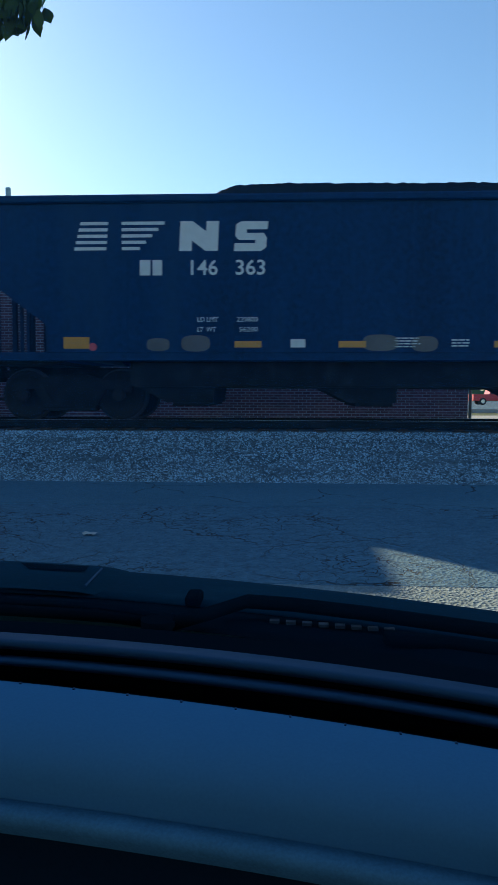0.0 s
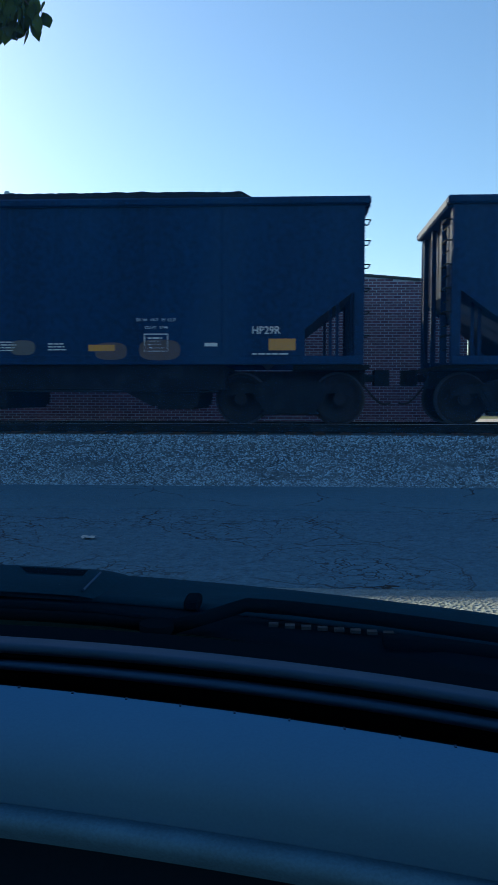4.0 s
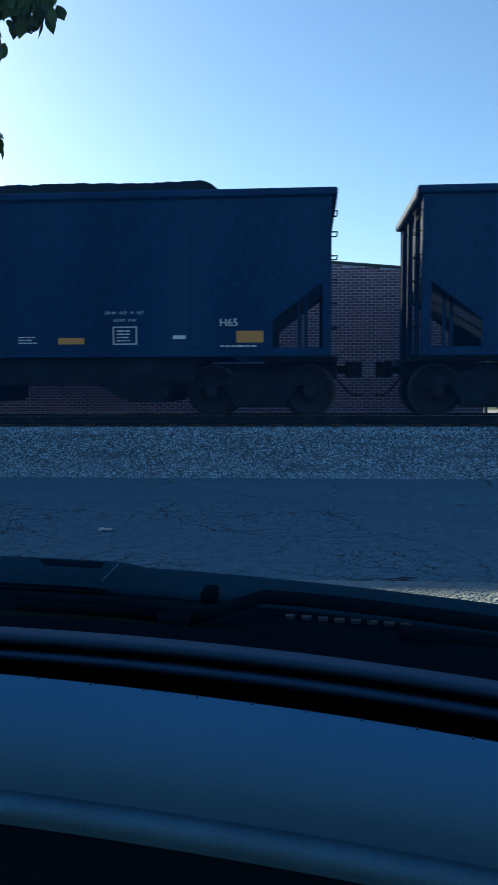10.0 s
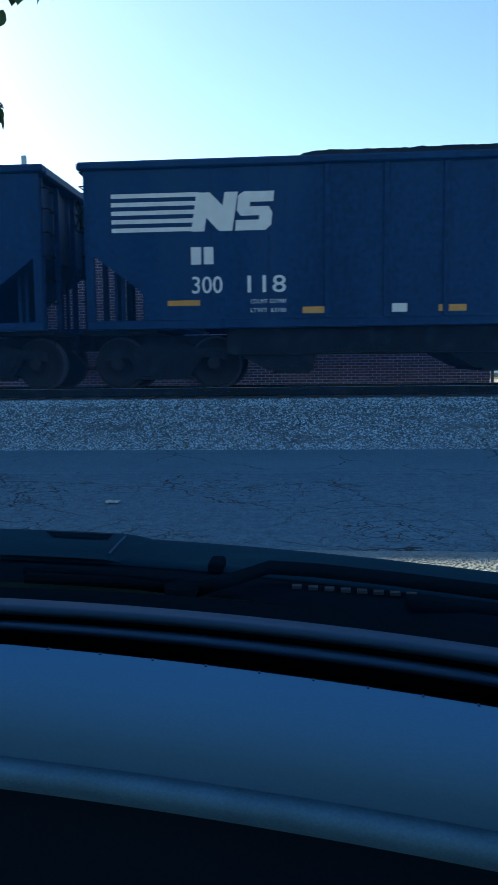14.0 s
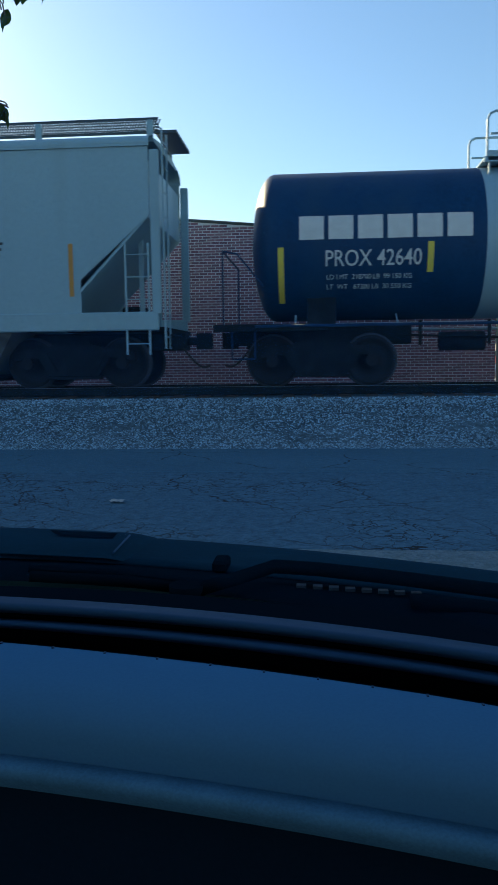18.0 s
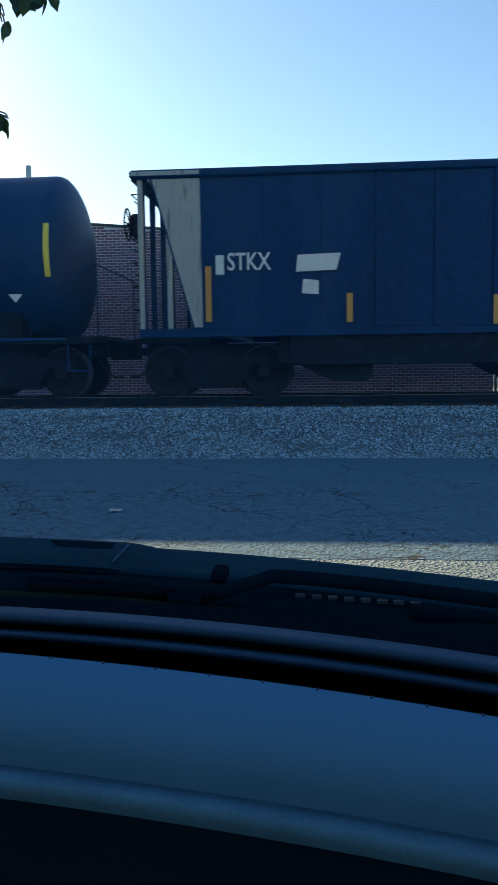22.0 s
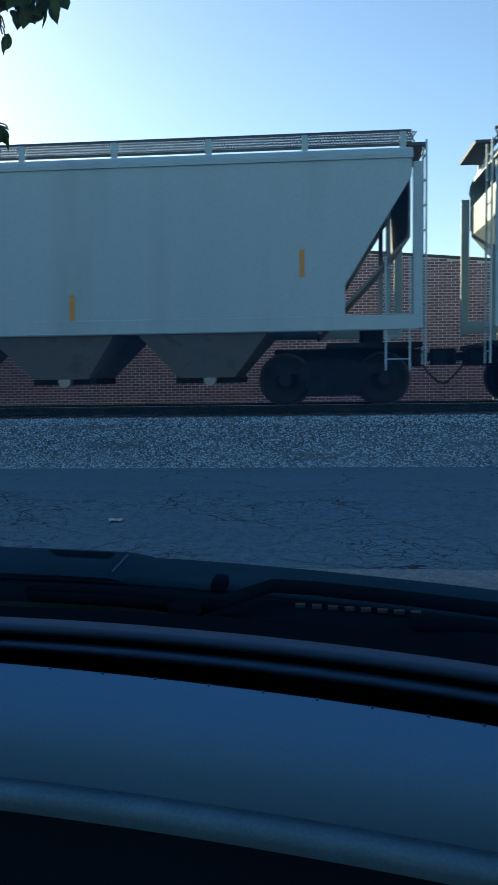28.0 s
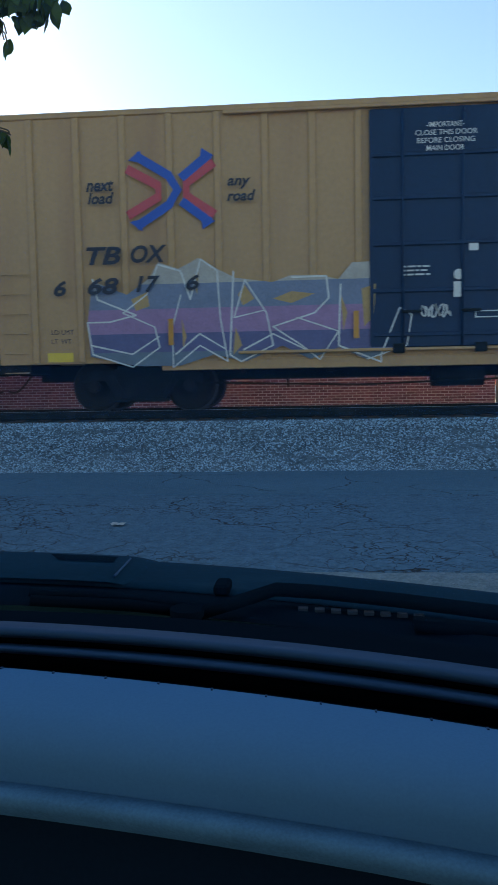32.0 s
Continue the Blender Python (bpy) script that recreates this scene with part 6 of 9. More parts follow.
SPRAY_MAROON = [
    ('navy', [(0.5, 1.64), (0.86, 1.81), (2.59, 1.81), (3.23, 1.94), (4.24, 1.78), (6.4, 1.74), (7.66, 1.68), (7.62, 1.39), (7.48, 1.14), (7.33, 0.86), (6.76, 0.66), (3.52, 0.69), (2.66, 0.77), (1.36, 0.87), (1.0, 1.05), (0.82, 1.45)]),
    ('blue', [(1.65, 2.77), (1.98, 2.58), (2.12, 2.79), (2.33, 2.54), (2.46, 2.1), (3.02, 2.31), (3.34, 2.81), (3.81, 2.78), (4.39, 2.66), (4.67, 2.49), (5.1, 2.81), (5.39, 2.58), (5.54, 2.7), (5.9, 2.11), (6.42, 2.48), (6.42, 1.74), (6.11, 1.38), (1.65, 1.47)]),
    ('teal', [(1.0, 1.34), (1.65, 1.4), (2.66, 1.24), (4.24, 1.2), (5.68, 1.1), (6.69, 1.37), (7.05, 1.29), (6.83, 0.94), (4.96, 0.85), (2.95, 0.91), (1.36, 0.97)]),
    ('aqua', [(0.87, 1.67), (1.36, 1.82), (1.69, 1.9), (1.81, 1.47), (1.81, 1.18), (0.97, 1.27)]),
    ('aqua', [(2.05, 1.68), (2.23, 1.57), (2.37, 1.31), (2.3, 1.1), (1.94, 1.18), (1.88, 1.47)]),
    ('sky', [(2.62, 1.92), (2.95, 2.31), (3.27, 2.59), (3.59, 2.62), (3.78, 2.37), (3.71, 2.08), (3.45, 1.88), (3.38, 1.65), (3.16, 1.3), (2.8, 1.13), (2.51, 1.17), (2.73, 1.59), (3.09, 2.0), (2.8, 1.81)]),
    ('aqua', [(3.41, 1.81), (3.88, 1.64), (4.17, 1.08), (3.81, 1.03), (3.52, 1.29)]),
    ('sky', [(3.88, 2.58), (4.89, 2.49), (4.76, 2.27), (4.57, 2.12), (4.17, 2.11), (4.39, 2.32), (3.99, 2.38)]),
    ('sky', [(4.24, 1.28), (4.57, 1.99), (4.89, 2.34), (5.18, 1.76), (5.54, 1.18), (5.18, 1.1), (4.96, 1.55), (4.75, 1.55), (4.53, 1.04)]),
    ('sky', [(4.14, 1.85), (4.26, 1.49), (4.28, 0.99), (4.04, 1.06)]),
    ('sky', [(5.09, 2.4), (5.57, 2.15), (5.79, 1.75), (6.0, 1.35), (6.46, 1.59), (6.83, 1.55), (6.4, 1.18), (5.9, 1.06), (5.61, 1.39), (5.46, 1.9)]),
    ('sky', [(5.52, 2.42), (5.86, 2.07), (5.79, 2.02), (5.59, 2.22)]),
    ('aqua', [(6.4, 1.38), (6.83, 1.4), (7.19, 1.33), (7.05, 1.08), (6.54, 1.01), (6.11, 1.1)]),
    ('sky', [(1.81, 2.51), (2.0, 2.4), (1.81, 2.37)]),
]
SPRAY_SHORT = [
    ('navy', [(2.2, 1.38), (2.28, 1.63), (2.22, 1.96), (2.36, 2.02), (2.51, 2.14), (2.83, 2.09), (3.22, 2.22), (3.5, 2.06), (3.58, 2.24), (3.89, 2.14), (4.05, 2.26), (4.33, 2.14), (4.48, 1.96), (4.76, 1.98), (4.68, 1.79), (4.84, 1.67), (4.64, 1.37)]),
    ('aqua', [(2.29, 1.41), (2.36, 1.63), (2.28, 1.93), (2.51, 2.06), (2.83, 2.01), (3.3, 2.14), (3.22, 1.94), (2.67, 1.83), (2.99, 1.71), (2.83, 1.41)]),
    ('aqua', [(3.03, 1.41), (2.91, 1.71), (3.3, 2.09), (3.48, 2.01), (3.3, 1.71), (3.62, 1.79), (3.58, 2.18), (3.81, 2.1), (3.77, 1.71), (3.62, 1.41)]),
]
SPRAY_SHORT_END = [
    ('aqua', [(3.66, 1.41), (3.85, 1.79), (3.89, 2.09), (4.09, 2.21), (4.37, 2.06), (4.09, 1.79), (4.29, 1.67), (4.4, 1.41)]),
    ('aqua', [(4.37, 1.47), (4.33, 1.79), (4.47, 1.93), (4.7, 1.94), (4.63, 1.77), (4.78, 1.65), (4.61, 1.43)]),
    ('sky', [(2.4, 1.98), (2.83, 1.94), (3.22, 2.09), (2.91, 2.02), (2.55, 2.05)]),
    ('sky', [(3.07, 1.47), (3.0, 1.71), (3.3, 1.98), (3.22, 1.71)]),
    ('sky', [(3.93, 1.83), (3.97, 2.06), (4.11, 2.15), (4.13, 1.94)]),
]
SPRAY_GREY = [
    ('slate', [(3.85, 2.25), (4.69, 2.2), (4.96, 2.34), (5.27, 2.33), (5.17, 2.17), (5.92, 2.18), (6.45, 2.28), (7.15, 2.18), (7.84, 2.28), (8.38, 2.39), (9.23, 2.28), (9.23, 1.14), (4.37, 1.12), (3.99, 1.48)]),
    ('ink', [(3.36, 1.63), (3.42, 1.99), (3.62, 2.12), (3.99, 2.11), (4.15, 1.8), (4.47, 2.11), (4.9, 2.23), (5.17, 2.07), (5.86, 2.07), (6.45, 2.09), (7.31, 1.76), (7.84, 1.88), (8.38, 2.07), (9.18, 2.01), (9.23, 1.13), (3.24, 1.12), (3.35, 1.32)]),
    ('ink', [(2.79, 1.17), (2.83, 1.32), (3.08, 1.56), (3.59, 1.59), (3.62, 1.13)]),
    ('chalky', [(3.58, 1.65), (3.53, 1.88), (3.62, 2.04), (3.83, 2.11), (4.11, 1.98), (4.04, 1.8), (4.07, 1.63), (4.3, 1.48), (4.04, 1.47), (4.3, 1.23), (3.99, 1.42), (3.68, 1.31), (3.62, 1.54), (3.94, 1.59), (3.82, 1.8), (3.83, 1.95), (3.7, 1.88), (3.7, 1.67)]),
    ('chalky', [(2.88, 1.33), (3.14, 1.56), (3.65, 1.56), (3.79, 1.18), (3.67, 1.14), (3.51, 1.35)]),
]
SPRAY_GREY_MIDDLE = [
    ('pale', [(4.27, 1.33), (4.42, 1.64), (4.39, 2.01), (4.53, 2.15), (4.77, 2.13), (4.89, 1.93), (4.85, 1.7), (4.69, 1.51), (4.71, 1.83), (4.58, 1.88), (4.47, 1.64), (4.55, 1.32), (4.69, 1.24), (4.93, 1.44), (4.9, 1.23), (4.69, 1.16), (4.42, 1.23)]),
    ('chalky', [(4.68, 1.58), (4.9, 1.77), (5.13, 1.75), (4.9, 2.2), (5.01, 2.29), (5.22, 2.04), (5.54, 1.99), (5.98, 2.1), (5.76, 1.75), (5.38, 1.55), (5.71, 1.48), (5.33, 1.31), (5.22, 1.48), (5.01, 1.37), (4.9, 1.48)]),
    ('pale', [(5.39, 1.37), (5.54, 1.59), (6.08, 1.99), (6.19, 2.1), (6.36, 2.01), (6.37, 1.14), (6.19, 1.14), (6.19, 1.48), (6.02, 1.54), (5.76, 1.31), (5.54, 1.28)]),
]
SPRAY_GREY_END = [
    ('chalky', [(6.4, 1.54), (6.43, 2.17), (6.53, 2.28), (6.98, 2.1), (6.75, 2.01), (6.72, 1.75), (7.15, 1.54), (7.25, 1.71), (7.42, 1.64), (7.91, 1.81), (7.84, 1.62), (7.52, 1.54), (8.07, 1.51), (7.95, 1.23), (7.52, 1.32), (6.88, 1.38), (6.67, 1.31), (6.44, 1.2)]),
    ('pale', [(7.79, 2.01), (7.87, 2.29), (8.06, 2.2), (8.16, 1.85), (8.39, 1.95), (8.43, 1.48), (8.16, 1.59), (8.06, 1.2), (7.9, 1.27)]),
    ('chalky', [(7.31, 2.07), (7.61, 2.16), (7.58, 1.84), (7.36, 1.93)]),
    ('chalky', [(8.43, 2.01), (8.7, 2.23), (9.07, 2.07), (8.81, 1.85), (9.21, 1.75), (9.13, 1.22), (8.59, 1.24), (8.81, 1.54), (8.48, 1.59)]),
    ('black', [(5.84, 2.12), (5.88, 2.47), (6.02, 2.52), (6.0, 2.13)]),
    ('black', [(6.24, 2.12), (6.28, 2.4), (6.37, 2.12)]),
    ('black', [(6.46, 2.23), (6.48, 2.48), (6.55, 2.25)]),
]
LINES_PALE = [[(2.86, 1.98), (3.09, 1.92), (3.79, 1.75), (4.23, 1.64)], [(2.92, 1.58), (3.3, 1.64), (3.33, 1.44)], [(2.57, 0.98), (2.86, 1.18), (3.44, 1.15)], [(3.79, 2.29), (3.91, 2.15), (3.85, 1.98), (4.14, 1.95), (4.19, 1.86)], [(3.91, 1.72), (3.79, 1.5), (3.79, 1.27)], [(4.14, 1.5), (4.38, 1.21), (4.61, 1.41), (4.9, 1.44), (5.02, 1.21)], [(5.02, 1.27), (5.02, 1.55), (5.31, 1.78), (5.55, 1.75), (5.55, 1.61)]]
LINES_PALE_END = [[(5.9, 2.09), (6.37, 2.04), (6.31, 1.72), (5.9, 1.47)], [(6.72, 1.98), (6.54, 1.72), (6.51, 1.27)], [(7.24, 1.78), (7.21, 1.38), (6.95, 1.21), (6.6, 1.18)], [(7.62, 2.21), (7.45, 1.55), (7.59, 1.21)], [(7.65, 2.21), (8.03, 2.04), (7.83, 1.61), (8.24, 1.44), (8.27, 1.04), (7.71, 0.76)], [(5.72, 1.21), (5.84, 0.98), (5.72, 0.7)], [(6.19, 0.67), (6.66, 0.84)]]
LINES_DARK = [[(2.8, 1.84), (2.74, 1.55), (2.92, 1.15)], [(3.56, 1.95), (3.5, 1.78)], [(4.26, 1.78), (4.55, 1.5), (4.9, 1.84), (5.26, 2.01)], [(4.03, 1.21), (4.26, 1.15), (5.08, 0.98)], [(5.14, 0.87), (5.2, 1.44), (5.43, 1.67)], [(5.55, 1.27), (5.9, 1.38), (6.54, 1.21)], [(6.13, 1.44), (6.25, 1.27)], [(6.78, 1.72), (6.89, 1.5), (7.13, 1.55)], [(7.3, 1.18), (7.42, 0.98), (7.36, 0.7)], [(2.45, 0.7), (2.74, 1.04)], [(2.97, 0.7), (3.03, 0.9), (3.21, 0.93), (3.33, 0.7)]]
LINES_BLUE = [[(3.24, 2.51), (3.21, 2.28), (2.86, 1.93), (2.57, 1.52), (2.48, 1.17)], [(3.21, 2.04), (3.41, 2.07), (3.44, 1.81), (3.24, 1.52), (3.47, 1.23)], [(3.38, 1.75), (3.73, 1.58), (3.97, 1.55)], [(3.91, 2.48), (4.02, 2.04), (4.43, 2.04), (4.9, 2.33)], [(4.55, 2.07), (4.43, 1.75), (4.26, 1.4), (4.2, 1.11)], [(4.9, 2.04), (4.72, 1.52), (4.58, 1.11)], [(4.95, 1.87), (5.01, 1.46), (5.3, 1.11)], [(5.16, 2.19), (5.59, 2.22), (5.83, 1.58), (6.06, 1.17)], [(5.53, 2.33), (5.85, 2.01)]]
LINES_BLUE_LOW = [[(1.64, 1.46), (1.7, 1.11)], [(1.93, 1.43), (1.99, 1.11)], [(2.4, 1.4), (2.51, 1.11), (2.98, 1.17)], [(1.0, 1.11), (1.58, 1.0), (2.16, 1.11)], [(2.86, 1.11), (3.33, 0.94), (4.02, 1.05)], [(6.0, 1.11), (6.58, 1.23), (7.4, 1.52)], [(0.53, 1.52), (0.94, 1.58), (1.58, 1.52)], [(4.14, 1.98), (3.79, 1.87)], [(4.63, 1.52), (4.87, 1.58)], [(4.02, 1.11), (4.14, 1.52), (4.08, 1.75)]]
FADED_FIELD = [(1.62, 1.57), (1.73, 2.28), (2.33, 2.03), (2.72, 2.3), (2.88, 2.57), (3.23, 2.45), (3.58, 2.62), (3.9, 2.43), (4.21, 2.27), (4.84, 2.18), (5.16, 2.29), (5.63, 2.28), (5.95, 2.2), (6.18, 2.47), (6.89, 2.49), (7.05, 1.86), (7.17, 1.62), (7.13, 1.07), (6.42, 0.85), (5.95, 1.06), (5.47, 0.87), (5.0, 1.11), (4.37, 0.85), (3.82, 0.98), (3.11, 0.76), (2.48, 0.81), (1.66, 0.98)]
FADED_GAPS = [[(2.4, 1.95), (2.68, 2.07), (2.72, 1.83), (2.48, 1.75)], [(3.27, 1.62), (3.35, 1.3), (3.29, 1.08)], [(3.47, 2.29), (3.58, 2.4), (3.55, 2.01)], [(4.25, 1.99), (4.37, 2.15), (4.53, 1.91), (4.33, 1.8)], [(4.2, 1.44), (4.31, 1.13), (4.15, 0.97)], [(4.84, 1.9), (5.16, 2.02), (5.55, 1.97), (5.16, 1.82)], [(5.99, 1.96), (6.1, 1.64), (6.03, 1.33)], [(6.34, 2.03), (6.58, 2.11), (6.54, 1.56), (6.38, 1.4)]]
FADED_LINES = [[(1.73, 2.32), (1.81, 1.96), (2.48, 1.68), (2.01, 1.57), (1.62, 1.57), (1.7, 1.02), (2.4, 0.79), (2.88, 1.12), (2.8, 1.47), (2.25, 1.72), (2.68, 2.03), (2.88, 2.53)], [(2.88, 2.53), (3.27, 2.41), (3.43, 1.93), (3.62, 2.6), (3.9, 2.4), (3.94, 1.61), (4.06, 0.86), (3.58, 1.14), (3.11, 0.77), (3.11, 1.47), (3.27, 2.01)], [(4.18, 2.39), (4.1, 0.97), (4.29, 0.85), (4.84, 1.12), (4.73, 1.67), (4.37, 2.23), (4.18, 1.6), (4.69, 1.71)], [(5.16, 2.25), (5.75, 2.26), (5.79, 1.89), (5.55, 1.65), (4.84, 1.43), (5.32, 1.11), (5.63, 0.86), (5.95, 1.33), (5.24, 1.58)], [(5.99, 2.12), (5.95, 1.09), (6.66, 0.8), (6.66, 0.92), (6.97, 1.7), (7.17, 1.58), (7.09, 1.07), (6.42, 0.85)], [(1.66, 1.18), (2.4, 1.01), (2.88, 1.31)], [(3.15, 0.99), (3.58, 1.34), (4.02, 1.07)], [(4.33, 1.05), (4.84, 1.31), (5.4, 1.03)]]
LINES_SHORT = [[(2.51, 1.47), (2.59, 1.71), (2.91, 1.79), (3.22, 1.71), (3.07, 1.55)], [(2.51, 1.91), (2.91, 1.88), (3.22, 1.98)], [(3.3, 1.47), (3.38, 1.71), (3.58, 1.71), (3.46, 1.51)], [(3.66, 2.1), (3.7, 1.79), (3.85, 1.47)], [(3.3, 2.06), (3.34, 1.79), (3.22, 1.43)], [(4.09, 1.71), (4.25, 1.87), (4.48, 1.83), (4.4, 1.59), (4.56, 1.51)], [(3.93, 1.47), (4.01, 1.71), (4.21, 1.59)], [(2.83, 1.41), (2.95, 1.59), (2.91, 1.79)], [(2.32, 1.71), (2.48, 1.83), (2.4, 1.93)]]
LINES_GREY = [[(4.47, 1.795), (4.5, 2.155), (4.61, 2.295), (4.83, 2.355), (5.03, 2.295), (5.14, 2.095), (5.15, 1.845)], [(4.47, 1.775), (4.29, 1.635), (4.32, 1.425), (4.54, 1.355), (4.9, 1.365), (5.11, 1.465), (5.19, 1.705)], [(4.83, 1.855), (4.76, 1.955), (4.87, 1.995), (4.98, 1.855), (4.94, 1.665), (4.78, 1.625), (4.61, 1.735), (4.6, 1.945), (4.73, 2.075), (4.91, 2.105)], [(4.88, 1.595), (4.9, 1.575)], [(5.15, 1.845), (5.17, 2.135), (5.29, 2.295), (5.44, 2.245), (5.4, 2.065), (5.2, 1.845), (5.06, 1.885)], [(5.2, 1.865), (5.44, 1.945), (5.52, 2.235), (5.65, 2.275), (5.68, 1.855), (5.59, 1.695), (5.62, 1.355), (5.2, 1.345)], [(5.66, 2.145), (5.73, 2.245), (6.3, 2.285), (6.34, 2.185), (6.22, 1.845), (5.99, 1.785), (5.83, 1.735), (5.87, 1.365), (5.64, 1.325)], [(6.11, 1.425), (6.12, 1.755), (6.27, 1.795), (6.42, 1.725), (6.39, 1.425), (6.34, 1.325), (6.11, 1.415)], [(6.35, 1.825), (6.44, 2.255), (6.58, 2.325), (6.67, 2.155), (6.62, 1.965)], [(6.64, 2.005), (6.71, 2.175), (6.81, 2.315), (6.93, 2.215), (6.87, 1.955), (6.77, 1.745), (6.96, 1.525), (7.03, 1.385), (6.94, 1.305), (6.55, 1.285), (6.34, 1.325)], [(6.64, 1.715), (6.5, 1.695), (6.44, 1.525), (6.55, 1.485), (6.63, 1.605), (6.6, 1.665)]]


def label_of(c, text, cat="freight car"):
    c["label"], c["category"] = text, cat
    CARS.append(c)
    return c


# yellow box car with a grid of ribs
D = DARKLET
B1 = NEAR - 0.004
POSTS1 = [0.71, 1.59, 2.45, 3.32, 4.17, 5.04, 5.85, 12.2, 13.0, 13.88, 14.73, 15.6, 16.46, 17.34]
YS = -1.583


def crossed_arrows(c, x0, x1, z0, z1, y):
    """Two bent arrows that cross, red behind blue."""
    w, h, t = x1 - x0, z1 - z0, 0.15
    patch("emblem", [ribbon([(x0, z0 + h * 0.78), (x0 + w * 0.36, z0 + h * 0.56), (x0 + w * 0.36, z0 + h * 0.42), (x0, z0 + h * 0.2)], t),
                     ribbon([(x1, z0 + h * 0.82), (x0 + w * 0.68, z0 + h * 0.58), (x0 + w * 0.68, z0 + h * 0.42), (x1, z0 + h * 0.18)], t)], EMB_RED, c, y, 2)
    patch("emblem", [ribbon([(x0 + w * 0.1, z1 - h * 0.06), (x0 + w * 0.48, z0 + h * 0.68), (x0 + w * 0.58, z0 + h * 0.5), (x0 + w * 0.48, z0 + h * 0.32), (x0 + w * 0.1, z0 + h * 0.06)], t),
                     ribbon([(x0 + w * 0.62, z0 + h * 0.64), (x0 + w * 0.95, z0 + h * 0.92)], t), ribbon([(x0 + w * 0.62, z0 + h * 0.36), (x0 + w * 0.95, z0 + h * 0.08)], t)], EMB_BLUE, c, y, 3)
    patch("emblem", [[(x0 + w * 0.02, z1 - h * 0.12), (x0 + w * 0.16, z1), (x0 + w * 0.2, z1 - h * 0.16)], [(x0 + w * 0.02, z0 + h * 0.12), (x0 + w * 0.16, z0), (x0 + w * 0.2, z0 + h * 0.16)],
                     [(x1, z1 - h * 0.1), (x1 - w * 0.14, z1), (x1 - w * 0.16, z1 - h * 0.16)], [(x1, z0 + h * 0.1), (x1 - w * 0.14, z0), (x1 - w * 0.16, z0 + h * 0.16)]], EMB_BLUE, c, y, 4)


def door_words(c, lines, x0, x1, z1, step, h, y):
    for k, (s, a, b) in enumerate(lines):
        if s:
            letters(s, (x0 + (x1 - x0) * a, x0 + (x1 - x0) * b, z1 - k * step - h, z1 - k * step), LETTER, c, y, "notice", bold=0.006)


c = label_of(box_car(-276.87, 18.05, YELLOW, NAVY, (1.76, 3.05, 4.27), 5.17, (6.58, 11.45, 2), POSTS1), "faded yellow ribbed box car with dark blue plug doors")
crossed_arrows(c, 1.88, 3.07, 3.14, 4.26, YS - 0.07)
for s, b in (("next", (0.93, 1.45, 3.76, 3.95)), ("load", (0.94, 1.43, 3.54, 3.72)), ("any", (3.47, 3.94, 3.73, 3.92)), ("road", (3.47, 4.03, 3.52, 3.7)),
             ("TB", (0.92, 1.42, 2.54, 2.76)), ("OX", (1.77, 2.3, 2.54, 2.77)), ("63", (0.93, 1.43, 2.07, 2.32)), ("88", (1.8, 2.27, 2.06, 2.3)), ("08", (2.66, 3.15, 2.06, 2.3))):
    letters(s, b, D, c, YS, bold=0.03, shear=0.25)
letters("LT  WT     80700", (1.1, 2.25, 1.48, 1.56), D, c, YS, bold=0.0)
ring_box(c, 2.76, 3.01, 2.51, 2.76, D, YS)
patch("notice", [rect(1.0, 1.47, 0.92, 1.11)], SIGNY, c, YS, 2)
bars(c, 1.05, 1.42, 0.95, 1.07, 2, D, YS - 0.012, seed=3)
door_words(c, [("CLOSE THIS DOOR", 0.1, 0.95), ("BEFORE CLOSING", 0.12, 0.95), ("MAIN DOOR", 0.25, 0.8), ("", 0, 1), ("CIERRE ESTA PUERTA", 0.02, 1.0), ("ANTES DE CERRAR", 0.08, 0.95), ("LA PUERTA PRINCIPAL", 0.0, 1.0)], 7.3, 8.36, 4.68, 0.125, 0.085, -1.725)
door_words(c, [("CLOSE AND LOCK", 0.1, 0.9), ("BOTH DOORS BEFORE", 0.0, 1.0), ("MOVING CAR", 0.2, 0.8), ("", 0, 1), ("CIERRE Y PONGA", 0.12, 0.9), ("EL SEGURO EN AMBAS", 0.0, 1.0), ("PUERTAS ANTES DE", 0.05, 0.95), ("MOVER EL CARRO", 0.12, 0.9)], 9.65, 10.78, 4.72, 0.125, 0.085, -1.69)
tape(c, 9.31, 1.5, 0.07, 0.48, AMBER, -1.69)
patch("sticker", [rect(7.45, 7.58, 1.72, 1.85), rect(9.72, 9.85, 1.72, 1.85)], ORANGE, c, -1.69)
patch("sticker", [rect(7.72, 7.88, 1.8, 2.0), rect(10.02, 10.2, 1.8, 2.0)], LETTER, c, -1.69)
scribble(c, 7.3, 7.75, 1.2, 2.2, 5, SP["teal"], 0.035, -1.69, turns=3)
scribble(c, 8.2, 8.8, 1.35, 2.25, 6, SP["steel"], 0.03, -1.69, turns=2)
patch("emblem", [rect(13.75, 14.95, 4.02, 4.16), rect(13.95, 14.15, 3.64, 4.02), rect(14.55, 14.75, 3.64, 4.02)], EMB_MAR, c, YS)
patch("name_bars", [rect(12.5 + 0.29 * k, 12.5 + 0.29 * k + 0.22, 3.26, 3.5) for k in range(7)] + [rect(14.72 + 0.29 * k, 14.94 + 0.29 * k, 3.24, 3.48) for k in range(7)], D, c, YS)
mist(c, [(12.2, 1.9, 0.5, 0.6), (13.2, 2.0, 0.6, 0.4), (15.4, 1.9, 0.7, 0.5), (11.7, 0.9, 0.3, 0.3)], "pink", YS - 0.072)
